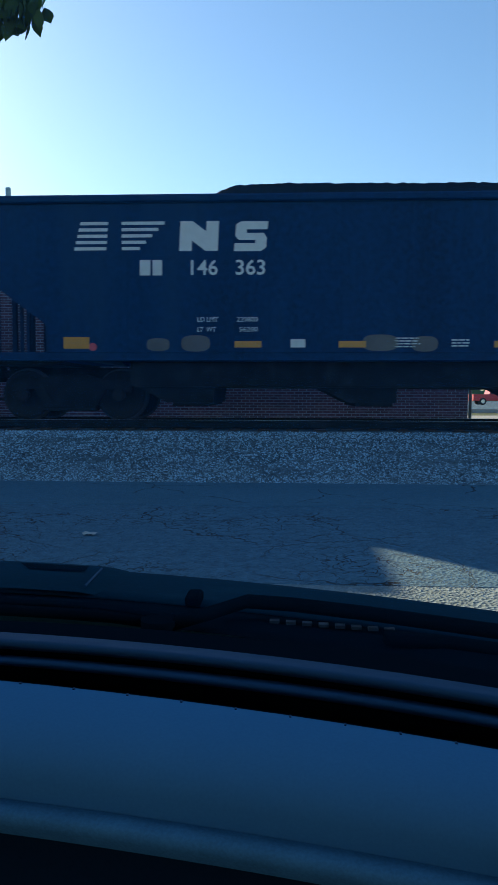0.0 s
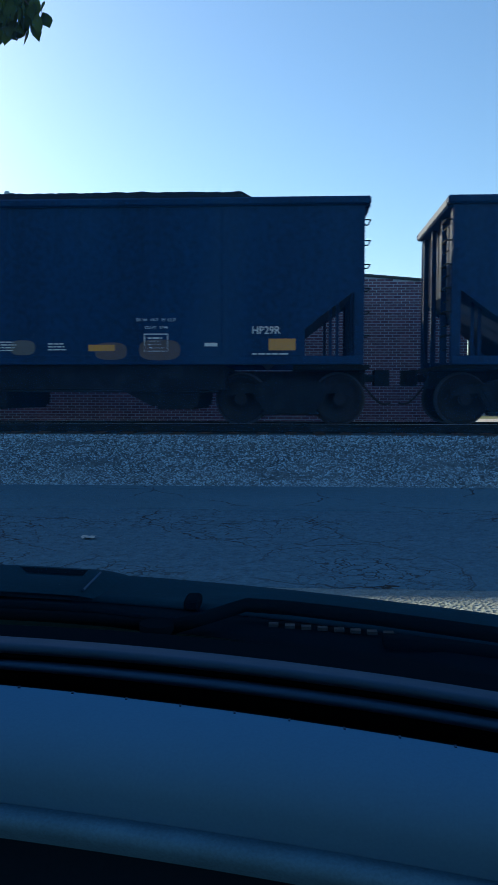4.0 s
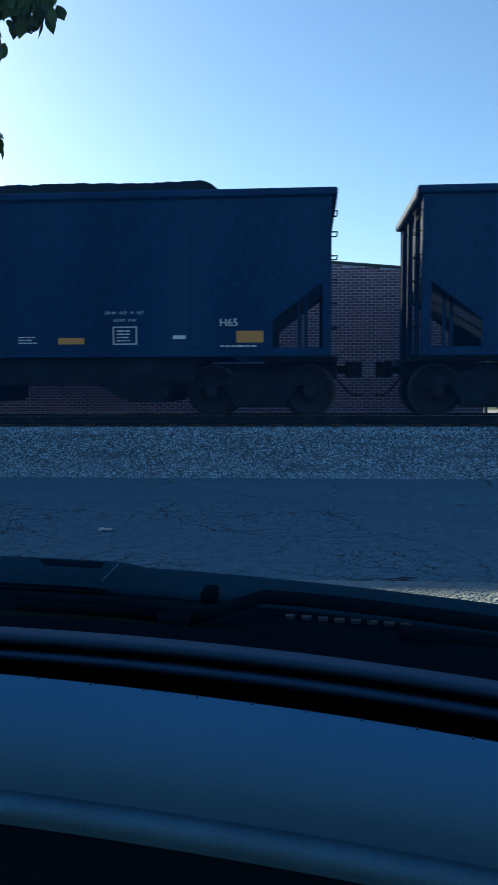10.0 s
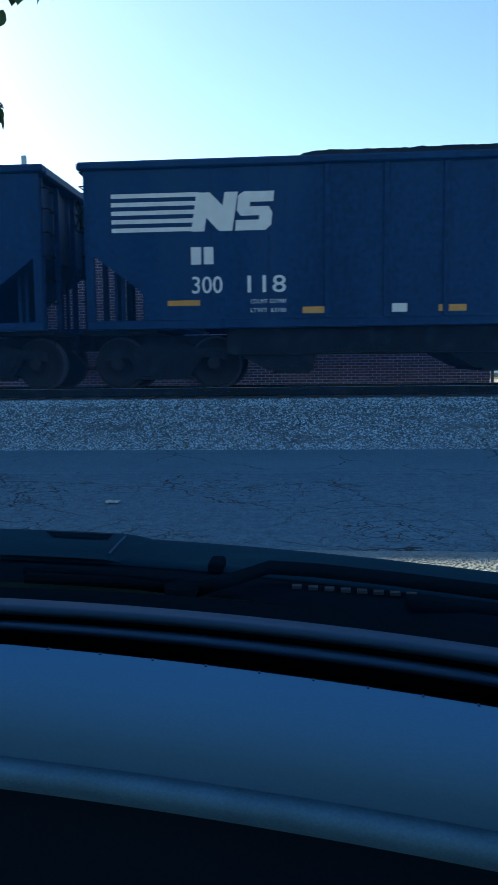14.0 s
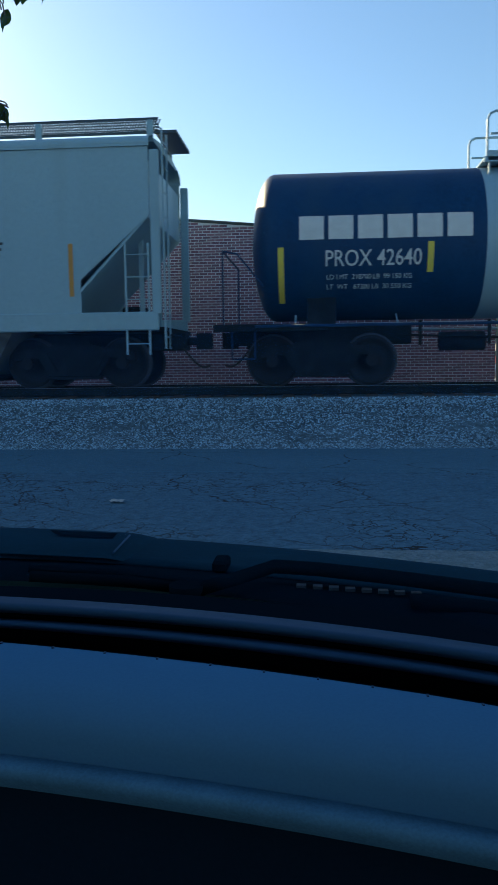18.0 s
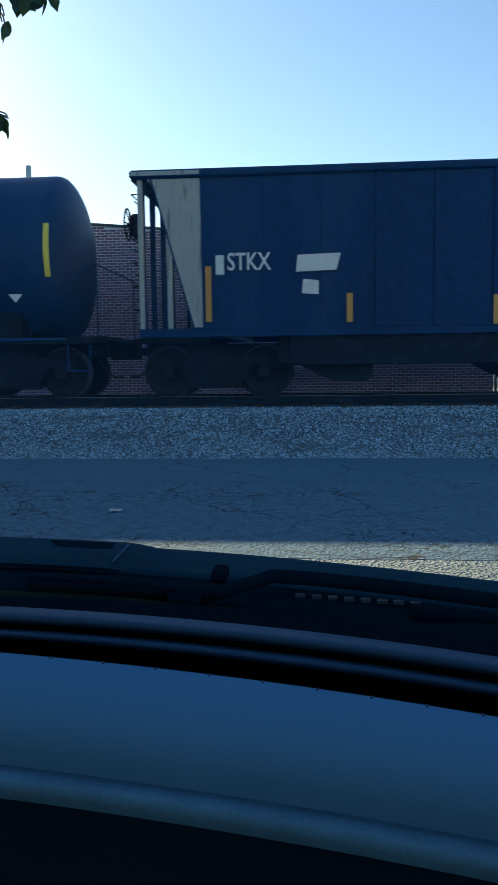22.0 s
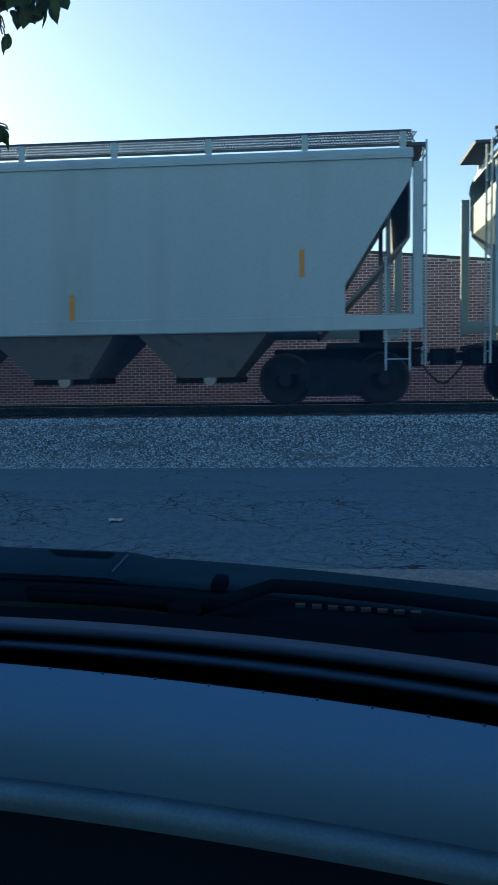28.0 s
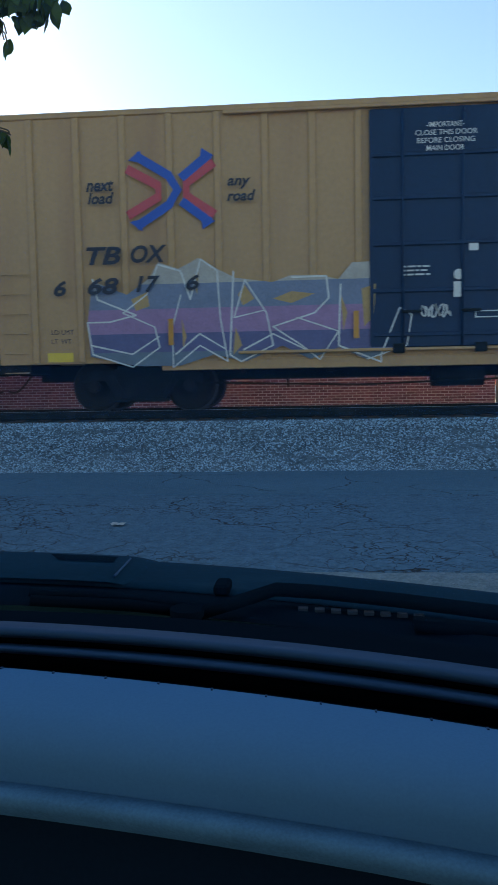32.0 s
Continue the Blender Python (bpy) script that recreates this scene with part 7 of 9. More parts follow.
piece(c, "SUREN", (11.55, 16.4, 0.68, 2.35), [(0.35, "steel"), (0.7, "violet"), (1.0, "lilac")], "white", YS - 0.072, 0.3, ("navy", 0.22), ("navy", 0.08, -0.06), seed=41)
tape(c, 11.72, 1.4, 0.08, 0.45, AMBER, YS - 0.1)


def hopper_print(c, mark, num, x, z, load, wt, dark=True):
    m = D if dark else LETTER
    for q in (0.0, 0.012, 0.024):
        letters(mark, (x + q, x + q + 0.22 * len(mark), z, z + 0.27), m, c, YS - 0.05 * q, bold=0)
    letters(num, (x, x + 0.155 * len(num), z - 0.47, z - 0.22), m, c, YS, bold=0.012)
    letters("LD LMT  " + load, (x, x + 0.8, z - 0.86, z - 0.75), m, c, YS, bold=0.0)
    letters("LT  WT   " + wt, (x, x + 0.8, z - 1.03, z - 0.92), m, c, YS, bold=0.0)


# grey covered hopper with a black outline tag
c = label_of(covered_hopper(-296.59, 18.6, GREY, (3.7, 7.35, 11.2, 14.9), (1.31, 1.95, 2.95), drop=0.24, eave=3.86, half=0.84, foot=0.18), "pale grey covered hopper car with a black outline tag")
hopper_print(c, "MBKX", "170168", 2.15, 2.38, "219900", "66100")
ring_box(c, 3.61, 3.83, 2.16, 2.43, D, YS)
letters("C", (3.68, 3.76, 2.2, 2.29), D, c, YS)
for q in (1.41, 17.0):
    tape(c, q, 1.07, 0.44, 0.2, y=-1.61)
for q in (3.76, 6.59, 9.4, 12.3, 14.8):
    tape(c, q, 1.16, 0.43, 0.1, y=-1.61)
for line in LINES_GREY:
    coat("sprayed_tag", stroke(soften(line), 0.05, 0.85), "black", c, YS, 1, "loose black outline tag")
bars(c, 16.2, 16.8, 1.5, 1.7, 3, D, YS, seed=12)
bars(c, 2.2, 2.9, 1.08, 1.16, 2, D, -1.61, seed=13)

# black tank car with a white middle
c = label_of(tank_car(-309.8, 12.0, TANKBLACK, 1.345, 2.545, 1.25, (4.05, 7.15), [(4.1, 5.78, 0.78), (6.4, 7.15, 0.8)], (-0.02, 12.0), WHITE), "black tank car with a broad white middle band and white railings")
CV = (2.545, 1.345)
part("white_band", tank_skin(12.0, 1.345, 2.545, 4.03, 7.23, over=0.005), WHITE, c, "white painted band round the tank")
manway(c, 5.05, 3.86, 0.43, 0.42, WHITE)
m = M()
for y in (-0.85, 0.85):
    m.path([(4.15, y, 4.3), (5.5, y, 4.3), (5.62, y, 4.22), (5.62, y, 3.9)], 0.02, 6)
part("inner_hoop", m, WHITE, c)
part("toe_board", M().box(4.1, 5.6, -0.87, -0.83, 3.84, 4.02, 0.01).box(6.5, 7.1, -0.87, -0.83, 3.84, 4.02, 0.01), WHITE, c)
patch("name_bars", [rect(0.87 + 0.5 * k, 0.87 + 0.5 * k + 0.42, 2.52, 2.92) for k in range(6)], LETTER, c, curve=CV)
letters("PROX 42640", (1.32, 2.95, 2.07, 2.34), LETTER, c, curve=CV, bold=0.004)
letters("LD LMT  218700 LB  99 150 KG", (1.34, 2.8, 1.86, 1.94), LETTER, c, curve=CV, bold=0)
letters("LT  WT   67300 LB  30 550 KG", (1.34, 2.8, 1.7, 1.78), LETTER, c, curve=CV, bold=0)
for q, z in ((0.5, 1.48), (3.05, 1.95), (4.58, 1.95), (7.4, 2.0), (9.2, 2.0), (11.2, 1.5)):
    tape(c, q, z, 0.1, 0.5 if q not in (0.5, 11.2) else 0.92, STRIPE_Y, curve=CV)
bars(c, 4.85, 5.7, 1.68, 2.4, 8, D, curve=(2.545, 1.353), seed=3)
patch("notice", [rect(7.8, 8.5, 2.5, 2.8)], SIGNY, c, curve=CV)
bars(c, 7.85, 8.45, 2.54, 2.76, 2, D, curve=(2.545, 1.353), seed=4)
bars(c, 10.2, 11.0, 2.2, 2.8, 7, LETTER, curve=CV, seed=5)
patch("placard", [[(11.0, 1.85), (11.2, 2.1), (11.4, 1.85), (11.2, 1.62)]], LETTER, c, y=-1.35)

# grey covered hopper
c = label_of(covered_hopper(-330.01, 18.75, GREY, (3.65, 7.4, 11.3, 15.05), (1.45, 1.9, 2.97), 1.78, 0.15), "blue-grey covered hopper car with upright amber strips")
hopper_print(c, "XOMX", "710796", 2.09, 2.72, "218600", "67400")
ring_box(c, 3.64, 3.89, 2.48, 2.75, D, YS)
letters("C", (3.73, 3.81, 2.53, 2.62), D, c, YS)
for q, z, h in ((1.54, 1.62, 0.9), (4.08, 1.62, 0.44), (6.8, 1.62, 0.44), (9.4, 1.62, 0.44), (12.0, 1.62, 0.44), (14.6, 1.62, 0.44), (17.1, 1.62, 0.9)):
    tape(c, q, z, 0.08, h, y=YS)
patch("label", [rect(2.68, 2.85, 1.2, 1.3)], LETTER, c, y=-1.61)
bars(c, 3.3, 4.0, 1.18, 1.25, 2, D, -1.61, seed=14)
bars(c, 15.4, 16.0, 2.3, 2.9, 6, D, YS, seed=15)

# brown box car
POSTS2 = [0.75, 1.49, 2.27, 2.99, 3.66, 4.32, 5.08, 5.82, 12.15, 12.96, 13.6, 14.27, 15.06, 15.75, 16.52, 17.2]
c = label_of(box_car(-348.89, 17.8, BROWN, BROWN, (), 5.1, (6.55, 11.3, 2), POSTS2, 0.62), "oxide brown box car with bright graffiti along its side")
patch("mark", [rect(0.95, 1.2, 2.46, 2.83), rect(1.45, 1.7, 2.46, 2.83)], LETTER, c, YS)
for s, b in (("36", (0.77, 1.25, 1.88, 2.23)), ("91", (1.45, 1.89, 1.88, 2.22)), ("62", (2.27, 2.76, 1.87, 2.21))):
    letters(s, b, LETTER, c, YS - 0.14)
letters("LD LMT  204200", (0.78, 1.85, 1.62, 1.71), LETTER, c, YS, bold=0)
ring_box(c, 3.1, 3.36, 2.22, 2.46, LETTER, YS - 0.04)
for s, q in (("CLOSE AND LOCK", 0.0), ("BOTH DOORS BEFORE", 0.13), ("MOVING CAR", 0.26)):
    letters(s, (6.75 + 0.1 * (len(s) < 12), 7.7 - 0.1 * (len(s) < 12), 2.5 - q, 2.58 - q), LETTER, c, -1.725, "notice", bold=0.0)
    letters(s, (9.0 + 0.1 * (len(s) < 12), 9.9 - 0.1 * (len(s) < 12), 3.0 - q, 3.08 - q), LETTER, c, -1.725, "notice", bold=0.0)
patch("sticker", [rect(9.6, 9.85, 2.0, 2.25), rect(10.2, 10.45, 2.0, 2.25)], LETTER, c, -1.7)
shapes(c, SPRAY_BROWN, YS - 0.1, first=5, rim=0.03, line=None)
coat("graffiti_outline", [p for l in LINES_DARK for p in stroke(soften(l), 0.075, 0.3)], "black", c, YS - 0.1, 14)
coat("graffiti_highlight", [p for l in LINES_PALE + LINES_PALE_END for p in stroke(soften(l), 0.03, 0.6)], "chalky", c, YS - 0.1, 14.5)
r = random.Random(12)
coat("graffiti_dots", [[(u + q * math.cos(i * 0.785), v + q * math.sin(i * 0.785)) for i in range(8)] for u, v, q in [(r.uniform(2.6, 8.3), r.uniform(0.78, 2.1), r.uniform(0.012, 0.045)) for _ in range(34)]], "white", c, YS - 0.1, 15)
piece(c, "US", (8.0, 9.6, 0.66, 1.75), ["violet", "teal"], "black", YS - 0.15, 0.28, None, ("black", 0.1, -0.05), seed=78)
letters("UH.", (1.17, 1.64, 1.55, 1.84), SP["sage"], c, YS - 0.16, "sprayed_tag", bold=0.03)
mist(c, [(12.2, 2.25, 0.65, 0.45), (15.3, 2.2, 0.55, 0.4), (12.6, 0.9, 0.3, 0.2)], "orange", YS - 0.1, 0)
mist(c, [(12.05, 1.95, 0.5, 0.3), (15.5, 2.2, 0.4, 0.25)], "red", YS - 0.1, 1, 5)
mist(c, [(11.8, 2.75, 0.25, 0.16), (13.1, 2.3, 0.12, 0.2)], "steel", YS - 0.1, 0, 6)
mist(c, [(11.4, 1.1, 1.0, 0.45), (13.0, 1.3, 1.3, 0.65), (15.0, 1.3, 1.3, 0.65), (16.6, 1.2, 0.8, 0.5)], "navy", YS - 0.1, 2, 7)
blades(c, (10.0, 17.3, 0.66, 2.35), 34, ["lime", "green", "lime", "dgreen"], "blue", YS - 0.1, 91)
patch("shield_emblem", [[(14.52, 3.4), (14.76, 3.44), (15.0, 3.4), (15.02, 2.95), (14.76, 2.78), (14.5, 2.95)]], LETTER, c, YS - 0.042, 1)
patch("shield_emblem", [[(14.53, 3.39), (14.76, 3.43), (14.99, 3.39), (15.0, 3.15), (14.52, 3.15)]], EMB_BLUE, c, YS - 0.042, 2)
patch("shield_emblem", [rect(14.56 + 0.09 * k, 14.6 + 0.09 * k, 2.88, 3.13) for k in range(5)], EMB_RED, c, YS - 0.042, 2)
for q in (2.3, 5.4, 12.3, 15.22):
    tape(c, q, 1.18, 0.09, 0.46, y=YS - 0.2)
tape(c, 0.14, 1.17, 0.09, 0.9, y=YS - 0.02)
patch("notice", [rect(0.78, 1.15, 1.2, 1.4), rect(15.73, 15.98, 1.2, 1.41)], SIGNY, c, YS - 0.15, 2)

RUSTY = mat("rust_brown_slope_sheet", (0.2, 0.13, 0.1), 0.8, vary=0.3, scale=3, fine=30, bump=0.1, dirt=(0.08, 0.05, 0.04), dirt_amount=0.4)
STREAKM = mat("rust_streak", (0.26, 0.28, 0.27), 0.8, vary=0.4, scale=9, fine=30, bump=0.05)
# grey covered hopper with grey graffiti
c = label_of(covered_hopper(-365.83, 15.9, GREY, (3.75, 6.45, 9.5, 12.2), (0.92, 1.66, 3.62), 1.62, 0.17, None, (1.08, 1.34), (3.5, 1.5), RUSTY, half=1.12, foot=0.16, proud=0.004), "dirty grey covered hopper car streaked with rust, with faded graffiti")
letters("NAHX", (1.72, 2.33, 2.11, 2.36), D, c, YS)
letters("525263", (2.55, 3.49, 2.11, 2.35), D, c, YS)
bars(c, 1.75, 2.9, 1.65, 1.98, 4, STEELP, YS, seed=16)
for z in (3.55,):
    patch("seam", [rect(0.25, 15.65, z, z + 0.025)], DULL, c, YS)
patch("rust_streak", [[(2.24, 2.7), (2.27, 2.75), (2.29, 4.1), (2.22, 4.1)], [(5.97, 2.6), (5.99, 2.7), (6.02, 4.1), (5.95, 4.1)], [(0.63, 3.4), (0.65, 3.5), (0.67, 4.1), (0.62, 4.1)], [(9.21, 2.6), (9.25, 2.7), (9.27, 4.1), (9.2, 4.1)], [(12.31, 2.9), (12.34, 3.0), (12.36, 4.1), (12.29, 4.1)]], STREAKM, c, YS)
for k_, items in enumerate((SPRAY_GREY, SPRAY_GREY_MIDDLE, SPRAY_GREY_END)):
    shapes(c, items, YS - 0.012 * k_, first=3 if k_ == 0 else 0, rim=0.022, line=None)
blades(c, (4.2, 9.0, 1.16, 1.8), 12, ["slate", "grey", "pale"], "black", YS - 0.045, 155, (0.25, 0.6), 0.05)
mist(c, [(9.6, 1.5, 0.55, 0.38), (10.4, 1.65, 0.6, 0.5), (11.2, 1.6, 0.6, 0.46)], "navy", YS, 0, 8)
mist(c, [(9.6, 1.5, 0.52, 0.35), (10.4, 1.64, 0.58, 0.46), (11.2, 1.58, 0.6, 0.42)], "aqua", YS, 1, 8)
mist(c, [(10.9, 1.5, 0.4, 0.35), (9.5, 1.6, 0.2, 0.15), (12.0, 1.5, 0.4, 0.35)], "sky", YS, 2, 9)
scribble(c, 11.9, 15.1, 1.62, 1.98, 58, SP["black"], 0.035, YS, turns=5)
scribble(c, 12.0, 14.6, 1.3, 1.55, 59, SP["steel"], 0.03, YS, turns=8)
coat("sprayed_tag", stroke([(14.23, 1.8), (14.23, 2.02)], 0.03) + stroke([(14.14, 1.95), (14.32, 1.95)], 0.03), "black", c, YS, 1)
for q in (0.65, 14.8):
    tape(c, q, 1.11, 0.46, 0.2, y=-1.615)
for q in (3.23, 5.83, 9.2, 12.0):
    tape(c, q, 1.11, 0.45, 0.11, y=-1.615)

# patched black hopper
c = label_of(hopper_base("posts", 14.0, (3.6, 7.0, 10.4), True), "patched black hopper car with a pale scraped end and peeling marks")
c.matrix_basis = pose(-381.13, TRACK_Y, RAIL_Z)
part("coal_load", M().box(0.3, 13.7, -1.5, 1.5, 3.4, 3.55), COAL, c)
patch("scraped_end", [[(0.28, 3.72), (0.98, 1.22), (1.12, 1.22), (1.1, 3.72)]], PALE, c, y=NEAR, layer=1)
patch("scraped_end", [rect(-0.07, 1.1, 3.77, 3.84)], PALE, c, y=NEAR - 0.07, layer=1)
letters("STKX", (1.56, 2.3, 2.16, 2.46), LETTER, c, NEAR - 0.055)
patch("peeled_label", [[(2.72, 2.12), (3.4, 2.14), (3.47, 2.42), (2.75, 2.4)], [(2.82, 1.76), (3.1, 1.74), (3.1, 1.97), (2.84, 2.0)], rect(1.36, 1.5, 2.1, 2.42)], LETTER, c, NEAR - 0.05)
for q, h, z in ((1.18, 0.93, 1.31), (3.57, 0.48, 1.27), (5.99, 0.48, 1.2), (8.4, 0.48, 1.2), (12.5, 0.93, 1.3)):
    tape(c, q, z, 0.1, h, y=NEAR - 0.055)
patch("label", [rect(7.0, 7.7, 2.8, 3.5)], LETTER, c, NEAR - 0.055)
bars(c, 7.1, 7.6, 2.9, 3.4, 4, D, NEAR - 0.06, seed=18)
part("side_skirt", M().box(2.6, 11.4, -1.5, -1.4, 0.55, 1.1, 0.02), UNDER, c)
ring_box(c, 10.6, 11.1, 1.4, 1.75, LETTER, NEAR - 0.055)

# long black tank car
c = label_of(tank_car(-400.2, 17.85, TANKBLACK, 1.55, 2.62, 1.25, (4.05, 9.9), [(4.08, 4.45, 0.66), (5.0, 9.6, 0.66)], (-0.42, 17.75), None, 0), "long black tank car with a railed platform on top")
CV = (2.62, 1.55)
letters("UTLX", (1.23, 2.17, 2.13, 2.39), STRIPE_Y, c, curve=CV, bold=0.02)
letters("954267", (2.35, 3.3, 2.13, 2.38), STRIPE_Y, c, curve=CV, bold=0.02)
bars(c, 1.25, 2.2, 2.0, 2.07, 1, STEELP, curve=CV, seed=20)
bars(c, 1.25, 2.9, 1.7, 1.9, 2, STEELP, curve=CV, seed=21)
for q, z, h in ((0.5, 2.15, 0.92), (3.48, 2.38, 0.48), (6.33, 2.38, 0.48), (9.2, 2.38, 0.48), (12.0, 2.38, 0.48), (14.6, 2.38, 0.48), (17.4, 2.15, 0.92)):
    tape(c, q, z, 0.1, h, STRIPE_Y, curve=CV)
ring_box(c, 3.8, 4.04, 2.1, 2.38, LETTER, t=0.014, curve=CV)
patch("notice", [rect(6.15, 6.88, 1.72, 2.0)], SIGNY, c, curve=CV)
bars(c, 6.2, 6.8, 1.76, 1.96, 2, D, curve=(2.62, 1.558), seed=22)
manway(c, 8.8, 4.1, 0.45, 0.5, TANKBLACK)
bars(c, 15.2, 16.3, 2.5, 3.0, 6, LETTER, curve=CV, seed=23)
patch("placard", [[(16.6, 1.95), (16.8, 2.2), (17.0, 1.95), (16.8, 1.72)]], LETTER, c, y=-1.35)

# centre-beam car
def centre_beam_car(at, e):
    c = thing("centre_beam_car", pose(at, TRACK_Y, RAIL_Z), "empty maroon centre-beam lumber car with open truss", "freight car", "cars of the train")
    part("deck", M().box(0.1, e - 0.1, -1.45, 1.45, 0.95, 1.12, 0.02), BEAMRED, c)
    for s in (-1, 1):
        part("side_sill", M().box(0.1, e - 0.1, min(1.45 * s, 1.55 * s), max(1.45 * s, 1.55 * s), 0.76, 1.15, 0.02), BEAMRED, c)
    part("centre_sill", M().box(0.1, e - 0.1, -0.3, 0.3, 0.5, 0.95, 0.02), UNDER, c)
    part("top_chord", M().box(0.4, e - 0.4, -0.25, 0.25, 4.70, 4.92, 0.03), BEAMRED, c)
    part("top_flange", M().box(0.4, e - 0.4, -0.32, 0.32, 4.66, 4.70, 0.01), BEAMRED, c)
    mid = 11.2
    xs = [mid - 0.3 + 1.17 * (k + 0.5) for k in range(-9, 9)]
    tops = [xs[k + 1] for k in range(0, 8, 2)] + [xs[8], xs[9]] + [xs[k - 1] for k in range(11, 18, 2)]
    for x in xs:
        bit("post", "beam_post", lambda: M().box(-0.055, 0.055, -0.13, 0.16, 1.12, 4.67, 0.015), BEAMRED, c, (x, 0, 0))
        if x in tops:
            bit("gusset", "beam_gusset", lambda: M().prism([(-0.2, 4.67), (0.2, 4.67), (0.18, 4.36), (0.07, 4.2), (-0.07, 4.2), (-0.18, 4.36)], -0.05, 0.05), BEAMRED, c, (x, 0, 0))
    for k in range(0, 18):
        left = k < 8
        if k % 2 == (0 if left else 1) or k in (8, 9):
            a, b = (xs[k], xs[k + 1] if k + 1 < 18 else xs[k]) if left else (xs[k], xs[k - 1])
            if k == 8:
                a, b = xs[8], xs[9]
            if k == 9:
                a, b = xs[9], xs[8]
            part("brace", M().prism([(a - 0.85 * (b - a) - 0.025, 1.12), (a - 0.85 * (b - a) + 0.025, 1.12), (b + 0.07, 4.67), (b - 0.07, 4.67)], -0.05, 0.05), BEAMRED, c)
    for k in range(0, 18, 1):
        x = xs[k]
        part("tie_down_cable", M().rod((x + 0.25, -0.2, 2.9 if k % 2 else 2.0), (x - 0.55 if k % 2 else x + 0.12, -1.3, 1.2), 0.009, 5), LETTER, c)
        bit("winch", "beam_winch", lambda: M().rod((-0.12, 0, 0), (0.12, 0, 0), 0.05, 8), UNDER, c, (x + 0.4, -1.56, 0.92))
    for s, x0 in ((1, 0.0), (-1, e)):
        top = 4.9 if s > 0 else 4.68
        if s > 0:
            part("bulkhead", M().box(min(x0 + s * 0.1, x0 + s * 0.32), max(x0 + s * 0.1, x0 + s * 0.32), -1.5, 1.5, 1.12, 4.9, 0.02), BEAMRED, c)
            part("bulkhead_gusset", M().prism([(x0 + s * 0.32, 1.12), (x0 + s * 0.9, 1.12), (x0 + s * 0.9, 4.4), (x0 + s * 0.32, 4.9)], -0.12, 0.12), BEAMRED, c)
            part("bulkhead_side", M().box(min(x0 + s * 0.1, x0 + s * 0.75), max(x0 + s * 0.1, x0 + s * 0.75), -1.52, -1.44, 1.12, 4.85, 0.02), BEAMRED, c)
        else:
            for y in (-1.44, -0.5):
                part("bulkhead_post", M().box(x0 - 0.32, x0 - 0.18, y - 0.06, y + 0.06, 1.12, top, 0.012), BEAMRED, c)
            part("bulkhead_rail", M().box(x0 - 0.3, x0 - 0.2, -1.5, 1.5, top - 0.1, top, 0.01), BEAMRED, c)
            # Unseen edge-on; spans the far part only, sized for its road shadow.
            part("bulkhead", M().box(x0 - 0.32, x0 - 0.18, -0.55, 1.5, 1.12, top, 0.02), BEAMRED, c)
        ladder(c, x0 + s * 0.06, -1.4, 1.2, 4.8, 9, "y", 0.4, BEAMRED)
        if s > 0:
            bars(c, x0 + 0.15, x0 + 0.6, 2.2, 4.2, 18, LETTER, -1.525, seed=31)
        tape(c, min(x0 + s * 0.15, x0 + s * 0.6), 0.9, 0.45, 0.18, y=-1.555)
    for k in range(6):
        x = 2.5 + k * (e - 5) / 5
        tape(c, x, 0.98, 0.4, 0.09, AMBER, y=-1.555)
    letters("824 259", (3.9, 5.1, 0.84, 1.05), LETTER, c, -1.555)
    bars(c, 6.0, 6.8, 0.84, 1.08, 2, LETTER, -1.555, seed=32)
    ring_box(c, 18.4, 18.9, 0.82, 1.1, LETTER, -1.555)
    for k in range(8):
        x = 3.5 + k * (e - 7) / 7
        part("cross_bearer", M().box(x - 0.05, x + 0.05, -1.4, 1.4, 0.6, 0.95), UNDER, c)
    part("brake_gear", M().box(e * 0.47, e * 0.6, -0.9, 0.2, 0.55, 0.85, 0.05), UNDER, c)
    running_gear(c, e, 2.6)
    return c


CARS.append(centre_beam_car(-423.39, 21.75))

# white tank cars
c = label_of(tank_car(-438.13, 13.5, WHITE, 1.45, 2.5, 1.25, (5.4, 8.1), [(5.42, 6.42, 0.7), (6.98, 8.06, 0.72)], (-0.2, 13.55), STEELP, 2), "white tank car with stained flanks and steel hoops on top")
CV = (2.5, 1.45)
letters("ETCX 22041", (1.2, 3.02, 1.99, 2.25), D, c, curve=CV, bold=0.022)
letters("LD LMT 192700 LB 87 400 KG", (1.2, 2.85, 1.82, 1.91), D, c, curve=CV, bold=0)
letters("LT WT  70300 LB 31 900 KG", (1.2, 2.85, 1.68, 1.76), D, c, curve=CV, bold=0)
for q, z, h in ((0.6, 1.9, 0.85), (3.53, 1.7, 0.44), (5.06, 1.75, 0.38), (7.69, 1.75, 0.36), (9.74, 1.76, 0.4), (12.7, 1.8, 0.8)):
    tape(c, q, z, 0.1, h, AMBER, curve=CV)
patch("panel", [rect(7.02, 7.66, 1.78, 2.1)], SP["steel"], c, curve=CV)
bars(c, 8.4, 9.7, 2.12, 2.45, 4, STEELP, curve=CV, seed=24)
patch("notice", [rect(10.05, 10.9, 1.94, 2.22)], SIGNY, c, curve=CV)
bars(c, 10.1, 10.8, 1.97, 2.18, 2, D, curve=(2.5, 1.458), seed=25)
patch("panel", [rect(10.16, 10.62, 1.56, 1.84)], D, c, curve=CV)
bars(c, 11.3, 12.4, 1.9, 2.7, 7, EMB_BLUE, curve=CV, seed=26)
manway(c, 7.6, 3.95, 0.28, 0.45, WHITE)
part("vent", M().rod((8.37, 0, 3.9), (8.37, 0, 4.25), 0.1, 12).rod((8.37, 0, 4.25), (8.37, 0, 4.5), 0.14, 12), UNDER, c)
